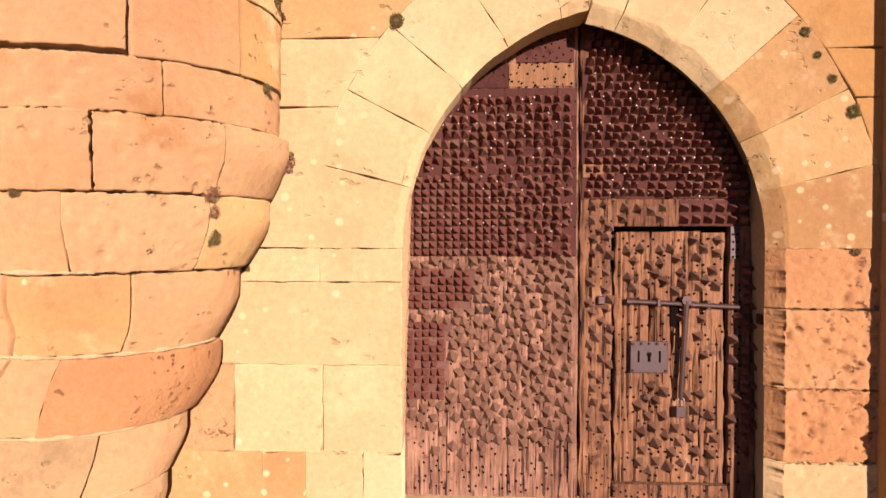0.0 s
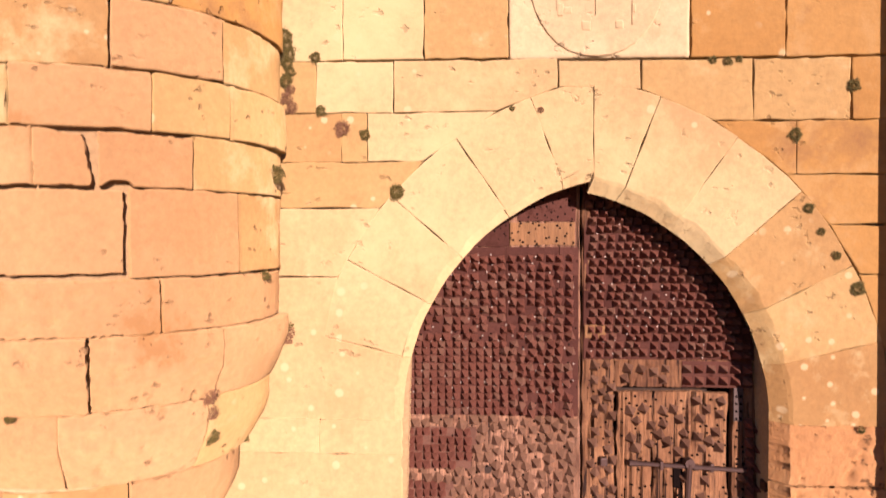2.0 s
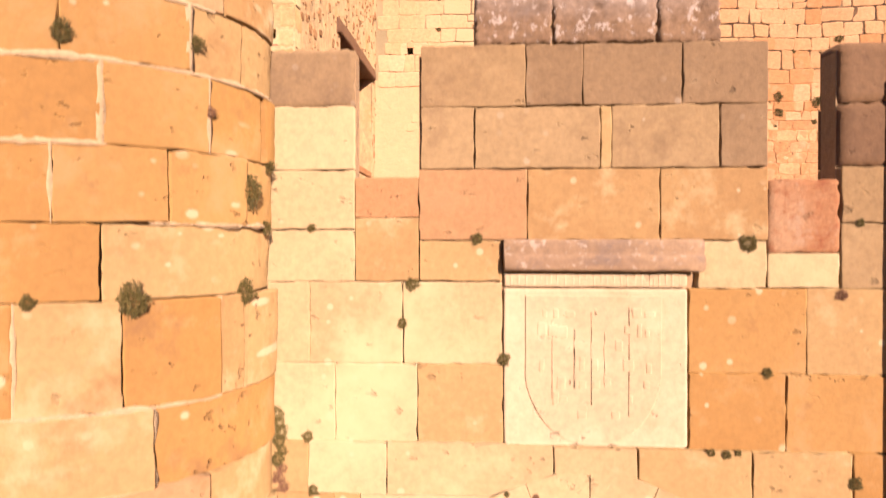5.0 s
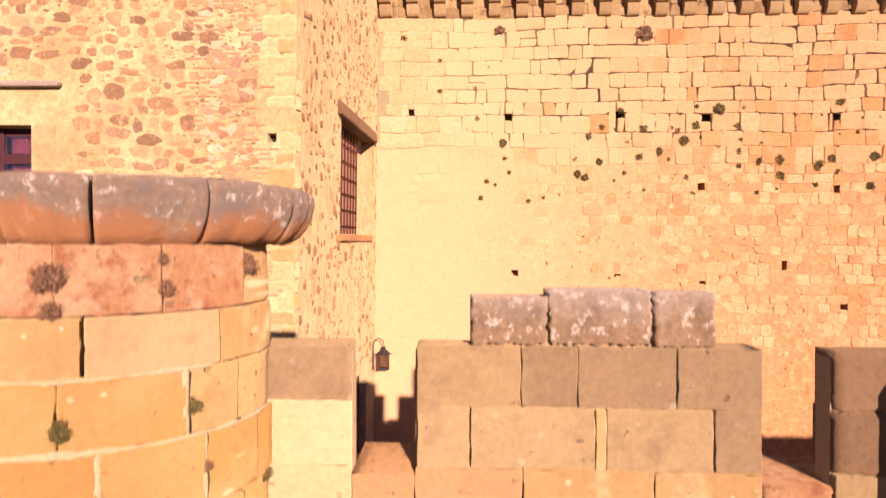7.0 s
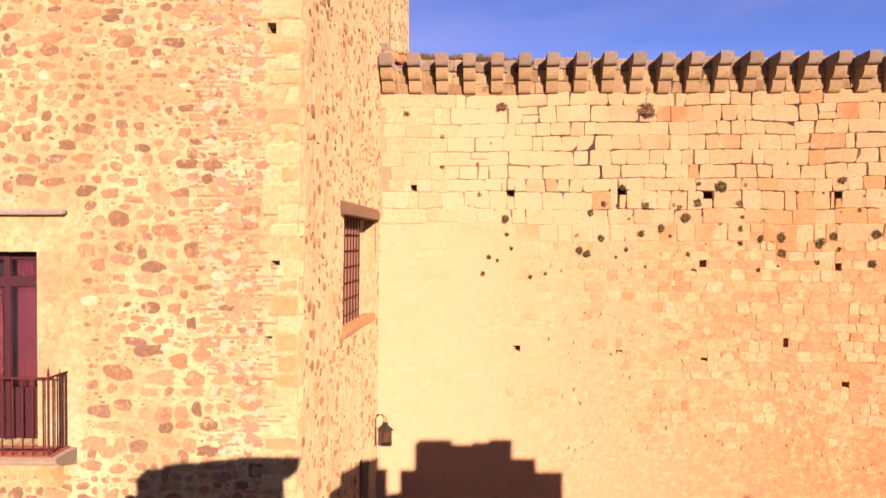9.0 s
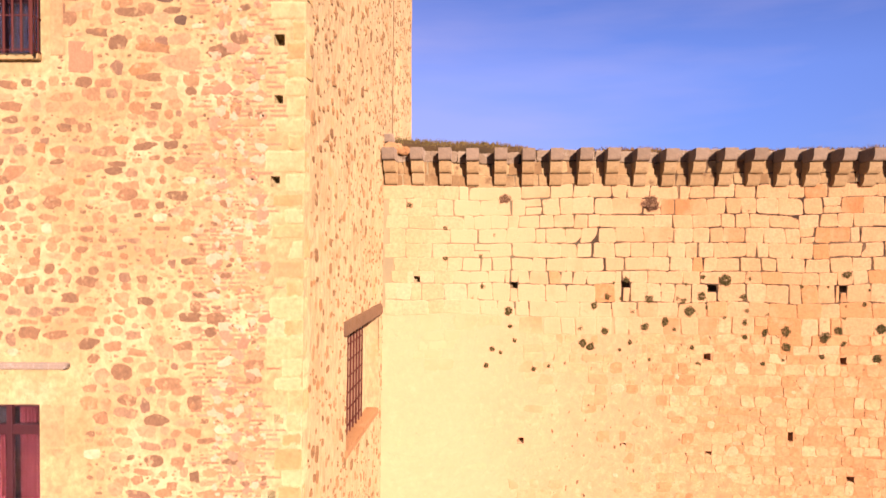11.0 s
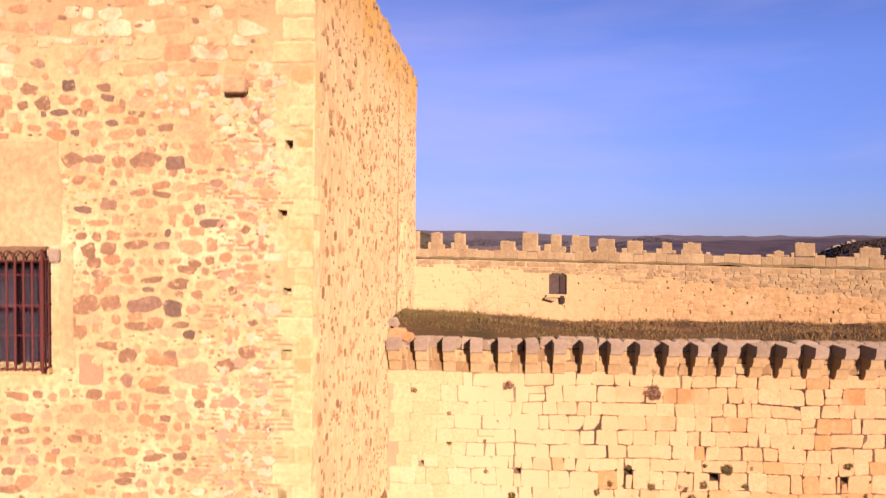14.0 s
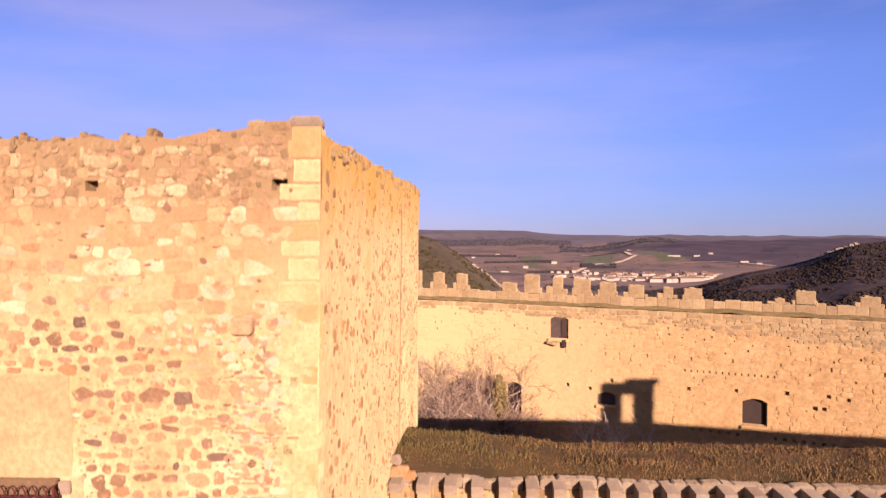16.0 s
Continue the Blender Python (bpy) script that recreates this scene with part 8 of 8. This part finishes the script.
# ---- plants ----
def tuft_mesh(name, seed, leaves, material, droop=0.3, spike=0.35):
    dice = random.Random(seed)
    verts, faces = [], []
    for _ in range(leaves):
        a, e = dice.uniform(0, 2 * math.pi), math.asin(dice.uniform(-0.95, 1.0))
        way = Vector((math.cos(a) * math.cos(e), -abs(math.sin(a)) * math.cos(e), math.sin(e) * 0.95 - droop * 0.3 * dice.random()))
        p = way * (0.56 + 0.24 * noise.noise(way * 1.6 + Vector((seed * 3.3, 0, 0)))) * dice.uniform(0.2, 1.0) ** 0.4
        tip = p + (way * 0.5 + Vector((dice.uniform(-1, 1), dice.uniform(-1, 1), dice.uniform(-1, 1)))).normalized() * spike * dice.uniform(0.7, 1.6)
        side = Vector((dice.uniform(-1, 1), dice.uniform(-0.4, 0.4), dice.uniform(-1, 1))).normalized() * dice.uniform(0.025, 0.05)
        k = len(verts)
        verts += [p - way * 0.06, p + side, tip, p - side]
        faces.append((k, k + 1, k + 2, k + 3))
    me = bpy.data.meshes.new(name)
    me.from_pydata([tuple(v) for v in verts], [], faces)
    me.materials.append(material)
    return me


TUFTS = [tuft_mesh("tuft", 1, 900, LEAF, 0.3, 0.06), tuft_mesh("tuft", 2, 800, LEAF, 0.8, 0.07), tuft_mesh("tuft", 3, 620, DRYLEAF, 0.5, 0.07)]


def plant(at, u, z, size, kind=0, group="plants growing in the gate wall", stretch=1.0, label=""):
    size *= 0.85 if at in (at_court, at_tower) else 0.6
    ob = new("wall_plant", TUFTS[kind])
    ob.matrix_basis = Matrix.Translation(at(u, 0.0, z)) @ Matrix.Diagonal((size, size * 0.7, size * stretch, 1)) @ pose(0, 0, 0, 0, R(0, 360) if kind < 2 else R(-40, 40), R(-20, 20))
    tagged(ob, label or ("dry brown tuft rooted in a stone joint" if kind == 2 else "small green tuft rooted in a stone joint"), "plant", group)


for u, z, s in ((-0.7, 4.78, .08), (-0.14, 4.47, .12), (-0.19, 4.25, .09), (0.36, 4.06, .11), (0.22, 4.72, .10), (1.66, 4.69, .14), (2.23, 4.8, .07), (2.14, 4.42, .10), (-0.72, 3.62, .10), (1.76, 4.0, .09),
                (-0.69, 3.32, .10), (-0.44, 3.18, .10), (-0.26, 2.86, .14), (0.54, 3.31, .06), (0.38, 3.32, .05)):
    plant(at_gate, u, z, s, 2 if (u, z) in ((2.14, 4.42), (0.54, 3.31)) else int(R(0, 2)))
for u, z, s in ((1.91, 3.16, .12), (2.21, 3.42, .11), (1.98, 2.76, .09), (2.05, 2.63, .07), (2.13, 2.5, .08), (2.24, 2.32, .12), (2.27, 1.55, .06), (-1.14, 1.46, .08), (1.47, 3.57, .07), (1.55, 3.565, .08), (1.61, 3.575, .06)):
    plant(at_gate, u, z, s, int(R(0, 2)))
plant(at_gate, -0.57, 3.22, .12, 2, stretch=1.4)
plant(at_gate, -0.92, 2.06, .22, 2, stretch=1.3)
plant(at_gate, -0.91, 2.10, .16, 0)
for k in range(9):
    plant(at_gate, -0.885 + R(-0.02, 0.03), 3.74 - 0.05 * k, R(0.09, 0.13), 0 if k < 6 else 2, stretch=1.2)
for deg, z, s in ((19.8, 5.56, .10), (53.4, 5.6, .09), (74.2, 4.96, .17), (71.9, 4.45, .13), (35.7, 4.45, .15), (86.7, 4.78, .08), (85.6, 2.94, .12), (77.3, 2.41, .06), (59.3, 1.64, .09), (-0.8, 1.84, .06), (12, 4.45, .07), (89, 5.1, .08)):
    plant(at_tower, deg, z, s, int(R(0, 2)), "plants growing on the round tower")
for deg, z, s in ((56.2, 1.85, .12), (58, 1.76, .09), (18.2, 6.2, .15), (18.4, 6.06, .10), (75.6, 6.24, .13), (45.7, 6.14, .10), (45.2, 6.27, .07), (58, 5.3, .07)):
    plant(at_tower, deg, z, s, 2, "plants growing on the round tower")
for u, z, s in ((7.03, 9.78, .30), (6.42, 9.35, .22), (6.14, 8.98, .25), (5.95, 9.23, .16), (5.51, 8.68, .20), (5.01, 8.54, .20), (5.08, 9.28, .22), (4.03, 9.32, .17), (3.69, 9.1, .17), (3.95, 8.43, .17), (3.59, 8.02, .18), (3.4, 8.12, .18),
                (3.35, 8.49, .14), (7.5, 9.34, .17), (7.5, 8.68, .17), (8.56, 8.46, .24), (8.57, 8.05, .22), (9.5, 8.32, .26), (9.88, 8.49, .20), (10.94, 8.54, .24)):
    plant(at_court, u, z, s * 1.25, int(R(0, 2)), "plants growing in the courtyard wall")
for u, z, s in ((10.82, 7.77, .20), (8.04, 8.39, .14), (1.47, 8.94, .20), (1.5, 8.54, .10), (2.22, 8.98, .12), (0.77, 9.58, .14), (0.73, 10.41, .12), (0.51, 9.29, .10), (1.1, 10.93, .12), (-0.21, 11.11, .15), (-0.2, 10.31, .13), (-1.15, 11.74, .17),
                (1.62, 8.16, .10), (2.12, 7.42, .12), (1.03, 7.94, .12), (0.88, 7.49, .12), (2.51, 7.5, .09), (1.25, 7.84, .09), (2.92, 11.09, .10), (10.08, 9.92, .22)):
    plant(at_court, u, z, s * 1.2, int(R(0, 2)), "plants growing in the courtyard wall")
for u, z in spread(2.8, 11.5, 7.6, 9.9, 46, 0.28, 91):
    plant(at_court, u, z, R(0.08, 0.17), int(R(0, 2)), "plants growing in the courtyard wall")
plant(at_court, 5.15, 11.75, 0.5, 2, "plants growing in the courtyard wall", 1.0, "dry brown bush hanging in the courtyard wall")
plant(at_court, 1.38, 11.9, 0.35, 2, "plants growing in the courtyard wall", 0.8)


def grass_on_wall():
    dice = random.Random(9)
    verts, faces = [], []
    for _ in range(15000):
        u, v = dice.uniform(-1.9, 15), dice.uniform(0.02, 3.1)
        z = 12.95 + 0.28 * min(1, v / 0.9) + 0.12 * noise.noise(Vector((u * 0.5, v, 0))) + (0.38 * max(0, 1 - (u + 2) / 5.5) if v > 0.3 else 0)
        h = dice.uniform(0.04, 0.14) * (1 + 0.8 * noise.noise(Vector((u * 1.3, v * 1.3, 5))))
        if v < 0.35:
            h *= 0.5
        a = dice.uniform(0, math.pi)
        w = dice.uniform(0.010, 0.022)
        b = Vector(at_court(u, v, z - 0.02))
        tip = b + Vector((dice.uniform(-0.6, 0.6) * h, dice.uniform(-0.6, 0.6) * h, h))
        k = len(verts)
        verts += [b + Vector((math.cos(a) * w, math.sin(a) * w, 0)), b - Vector((math.cos(a) * w, math.sin(a) * w, 0)), tip]
        faces.append((k, k + 1, k + 2))
    tagged(mesh_ob("wall_grass", verts, faces, GRASS), "olive-brown winter grass on the courtyard wall top", "grass", kind="stuff")


grass_on_wall()


def bare_tree(name, at, height, seed, label, spread_=0.55, trunk_r=0.16, depth=5, stems=3, crook=0.4, thin=0.014, bark=None):
    dice = random.Random(seed)
    tree = thing(name, at, label, "shrub" if "shrub" in name else "tree", "bare shrubs in the inner courtyard" if "shrub" in name else "bare trees in the inner courtyard")
    stem, twigs = [], []

    def limb(p, way, length, r, level):
        q, segs = p.copy(), 4
        for k in range(segs):
            way = (way + Vector((dice.uniform(-1, 1), dice.uniform(-0.6, 0.6), dice.uniform(-0.7, 0.8))) * crook).normalized()
            e = q + way * length / segs
            r2 = r * (1 - 0.22 * (k + 1) / segs)
            side = way.orthogonal().normalized()
            up = way.cross(side)
            n_ = 5 if level < 2 else 3
            ring = [(side * math.cos(2 * math.pi * i / n_) + up * math.sin(2 * math.pi * i / n_)) for i in range(n_)]
            piece = ([q + d * r for d in ring] + [e + d * r2 for d in ring], [(i, (i + 1) % n_, n_ + (i + 1) % n_, n_ + i) for i in range(n_)])
            (stem if level < 2 else twigs).append(piece)
            q, r = e, r2
            if level < depth and k > 0:
                for _ in range(2 if level < 1 else 1):
                    out = (way + Vector((dice.uniform(-1, 1), dice.uniform(-0.7, 0.7), dice.uniform(-0.5, 0.8))) * spread_ * 1.6).normalized()
                    limb(q, out, length * dice.uniform(0.45, 0.75), max(thin, r * 0.6), level + 1)

    for k in range(stems):
        limb(Vector(at), Vector((dice.uniform(-0.5, 0.5), dice.uniform(-0.25, 0.25), 1)).normalized(), height * 0.55, trunk_r, 0)
    v, f = join(stem)
    mesh_ob("trunk", v, f, bark or TWIG, tree)
    v, f = join(twigs)
    mesh_ob("branchwork", v, f, bark or FINE_TWIG, tree, "leafless reddish branches")


for x, y, hgt, seed in ((-2.9, 58.4, 9.6, 3), (-0.9, 58.8, 9.0, 7), (1.3, 58.2, 9.8, 12), (2.2, 58.6, 9.4, 19)):
    bare_tree("bare_tree", (x, y, 0.0), hgt, seed, "leafless crooked tree with pale limbs in the inner courtyard", 0.6, 0.13, 4)
for k in range(11):
    bare_tree("bare_shrub", (-3.2 + 0.86 * k + 0.3 * math.sin(7 * k), 57.2 + 0.5 * math.sin(3 * k), 1.0), 5.2 + 0.5 * math.sin(5 * k) - (0.9 if k > 8 else 0), 40 + k, "tangled pale leafless shrub below the trees", 0.8, 0.05, 3, 5, 0.55, 0.017)
for x, seed in ((10.2, 15), (11.6, 16), (13.2, 18), (14.9, 21)):
    bare_tree("bare_shrub", (x, 55.5, 0.0), 5.6, seed, "low whitish leafless shrub in the shade of the courtyard", 0.8, 0.055, 2, 3, 0.45, 0.022, PALEBARK)


def leafy(name, count, place, size, material):
    """A crown or wood of many small uneven clumps."""
    base = [(0, 0, 1), (0.89, 0, 0.45), (0.28, 0.85, 0.45), (-0.72, 0.53, 0.45), (-0.72, -0.53, 0.45), (0.28, -0.85, 0.45), (0.72, 0.53, -0.45), (-0.28, 0.85, -0.45), (-0.89, 0, -0.45), (-0.28, -0.85, -0.45), (0.72, -0.53, -0.45), (0, 0, -1)]
    tri = [(0, 1, 2), (0, 2, 3), (0, 3, 4), (0, 4, 5), (0, 5, 1), (1, 6, 2), (2, 7, 3), (3, 8, 4), (4, 9, 5), (5, 10, 1), (6, 7, 2), (7, 8, 3), (8, 9, 4), (9, 10, 5), (10, 6, 1), (11, 7, 6), (11, 8, 7), (11, 9, 8), (11, 10, 9), (11, 6, 10)]
    verts, faces = [], []
    for k in range(count):
        p = place(k)
        if p is None:
            continue
        s = size()
        b = len(verts)
        verts += [(p[0] + x * s * R(0.6, 1.25), p[1] + y * s * R(0.6, 1.25), p[2] + z * s * R(0.55, 1.2)) for x, y, z in base]
        faces += [tuple(i + b for i in t) for t in tri]
    return mesh_ob(name, verts, faces, material)


ever = thing("evergreen_tree", (3.3, 57.6, 0.0), "pointed olive-green evergreen tree in the inner courtyard", "tree")
part("trunk", rod_bm((3.3, 57.6, 0.0), (3.3, 57.6, 7.6), 0.12, 8, None, 0.03), TWIG, ever)


def ever_place(k):
    z = R(1.2, 8.2)
    lean = 0.35 if k % 3 == 0 else -0.08
    w = 0.12 + 0.27 * max(0, (8.15 if lean < 0 else 7.5) - z) ** 0.75
    a = R(0, 6.28)
    r = math.sqrt(R(0, 1)) * w * (0.85 + 0.7 * noise.noise(Vector((math.cos(a) * 1.5, math.sin(a) * 1.5, z * 0.9))))
    return (3.3 + lean + r * math.cos(a), 57.6 + r * math.sin(a), min(z, 8.0 if lean < 0 else 7.4))


crown = leafy("crown", 1500, ever_place, lambda: R(0.06, 0.16), OLIVE)
hang(crown, ever)


def wood_place(a0, a1, d0, d1, thick):
    def put(k):
        az, d = radians(R(a0, a1)), R(d0, d1)
        x, y = d * math.sin(az), d * math.cos(az)
        if noise.noise(Vector((x * 0.012, y * 0.012, 2))) + 0.5 * noise.noise(Vector((x * 0.05, y * 0.05, 2))) + thick < 0:
            return None
        return (x, y, land_z(az, d) + 0.8)
    return put


tagged(leafy("right_hill_wood", 26000, wood_place(14, 40, 330, 1010, 0.26), lambda: R(0.5, 1.4), CONIFER), "dark evergreen wood on the hillside across the gorge", "wood", kind="stuff")
tagged(leafy("left_hill_scrub", 6000, wood_place(-9, 6, 230, 560, 0.05), lambda: R(0.35, 0.9), SCRUB), "low dark scrub on the steep hillside", "scrub", kind="stuff")
tagged(leafy("valley_trees", 1800, wood_place(-6, 38, 1000, 2600, -0.30), lambda: R(1.0, 2.6), CONIFER), "scattered dark trees in the valley", "trees", kind="stuff")
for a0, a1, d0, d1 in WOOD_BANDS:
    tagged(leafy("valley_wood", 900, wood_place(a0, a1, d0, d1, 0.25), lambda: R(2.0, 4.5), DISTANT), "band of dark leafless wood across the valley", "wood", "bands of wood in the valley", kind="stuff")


def draped(name, bends, width, material, label, category):
    """A strip laid over the land along bends given by bearing and distance."""
    pts = []
    for (a0, d0), (a1, d1) in zip(bends, bends[1:]):
        for i in range(14):
            a, d = radians(a0 + (a1 - a0) * i / 14), d0 + (d1 - d0) * i / 14
            pts.append(Vector((d * math.sin(a), d * math.cos(a), land_z(a, d) + 1.2)))
    verts, faces = [], []
    for i, p in enumerate(pts):
        way = (pts[min(i + 1, len(pts) - 1)] - pts[max(i - 1, 0)]).normalized()
        side = Vector((way.y, -way.x, 0)).normalized() * width / 2 * R(0.7, 1.2)
        verts += [p - side, p + side]
        if i:
            faces.append((2 * i - 2, 2 * i - 1, 2 * i + 1, 2 * i))
    tagged(mesh_ob(name, verts, faces, material), label, category, kind="structure")


draped("road", ((14, 1960), (17, 1930), (20, 1960), (24.5, 1900)), 16, PALEROCK, "pale straight road across the valley floor", "road")
draped("track", ((8.8, 1620), (10.2, 1760), (12.4, 1960), (14.0, 2150), (13.2, 2500), (9.5, 2650)), 14, PALEROCK, "pale winding farm track between the fields", "track")
draped("track", ((17.4, 1330), (18.6, 1290), (19.8, 1360), (20.4, 1450)), 12, PALEROCK, "pale dirt track leaving the village", "track")


def crest_rocks(name, a0, a1, d, count, size, reach, label):
    pieces = []
    for k in range(count):
        az, far = radians(R(a0, a1)), d + R(-1, 1) * reach
        w, h = size * R(0.5, 1.6), size * R(0.3, 0.9)
        x, y, z = far * math.sin(az), far * math.cos(az), land_z(az, far) - 0.3
        top = [(x + w * R(-0.6, -0.3), y - w * R(0.2, 0.4), z + h * R(0.7, 1.1)), (x + w * R(0.3, 0.6), y - w * R(0.2, 0.4), z + h * R(0.7, 1.1)), (x + w * R(0.3, 0.5), y + w * R(0.2, 0.4), z + h), (x - w * R(0.3, 0.5), y + w * R(0.2, 0.4), z + h)]
        low = [(x + (px - x) * 1.25, y + (py - y) * 1.25, z - 1.0) for px, py, pz in top]
        pieces.append((low + top, [(0, 1, 5, 4), (1, 2, 6, 5), (2, 3, 7, 6), (3, 0, 4, 7), (4, 5, 6, 7)]))
    tagged(mesh_ob(name, *join(pieces), PALEROCK), label, "rocks", kind="stuff")


crest_rocks("rocky_ledge", 0.9, 3.25, 478, 70, 1.5, 4, "pale rocky ledge along the foot of the olive hill")
crest_rocks("rocky_scarp", 27.4, 29.3, 940, 110, 5.0, 10, "pale bare scarp along the crest of the wooded hill")


# ---- village in the valley ----
def house():
    h = thing("house", (0, 0, 0), "small pale house with a red tiled roof in the valley village", "house", "houses of the village")
    part("wall", box_bm(-6, 6, -4, 4, -2, 5), WHITEWALL, h)
    verts = [(-6.4, -4.5, 4.9), (6.4, -4.5, 4.9), (6.4, 4.5, 4.9), (-6.4, 4.5, 4.9), (-6.4, 0, 6.5), (6.4, 0, 6.5)]
    mesh_ob("roof", verts, [(0, 1, 5, 4), (2, 3, 4, 5), (0, 4, 3), (1, 2, 5), (0, 3, 2, 1)], ROOFTILE, h, "red tiled roof")
    return h


first_house = house()
dice = random.Random(77)
# lone farms: bearing, distance, length, height
FARMS = ((3.2, 1900, 1.0, 0.9), (3.0, 2700, 1.3, 0.7), (5.3, 1720, 1.0, 1.2), (7.6, 1830, 1.2, 1.3), (3.6, 1620, 1.5, 0.8), (16.9, 2150, 3.0, 0.8), (18.6, 2170, 1.4, 0.8), (19.6, 2280, 1.0, 1.0), (1.0, 2350, 0.9, 0.8), (13.6, 2700, 2.0, 0.7), (22.0, 1960, 1.6, 0.7), (23.0, 1930, 1.2, 0.7))
for k in range(118):
    turn = dice.uniform(-18, 18)
    if k < 12:
        deg, d, long_, tall = FARMS[k]
    elif k < 20:
        deg, d, long_, tall = dice.uniform(15.6, 18.4), dice.uniform(1235, 1265), dice.uniform(1.6, 3.6), dice.uniform(1.1, 1.4)
        turn = dice.uniform(-4, 4)
    elif k < 80:
        deg, d, long_, tall = dice.uniform(12.0, 19.6), dice.uniform(1270, 1430), dice.uniform(0.6, 2.0), dice.uniform(0.8, 1.3)
    else:
        deg, d, long_, tall = dice.uniform(7.4, 13.5), dice.uniform(1220, 1480), dice.uniform(0.5, 1.2), dice.uniform(0.7, 1.2)
    az = radians(deg)
    m = pose(d * math.sin(az), d * math.cos(az), land_z(az, d), 0, 0, turn) @ Matrix.Diagonal((long_, dice.uniform(0.7, 1.1), tall, 1))
    if k == 0:
        first_house.matrix_basis = m
    else:
        copy_thing(first_house, m)
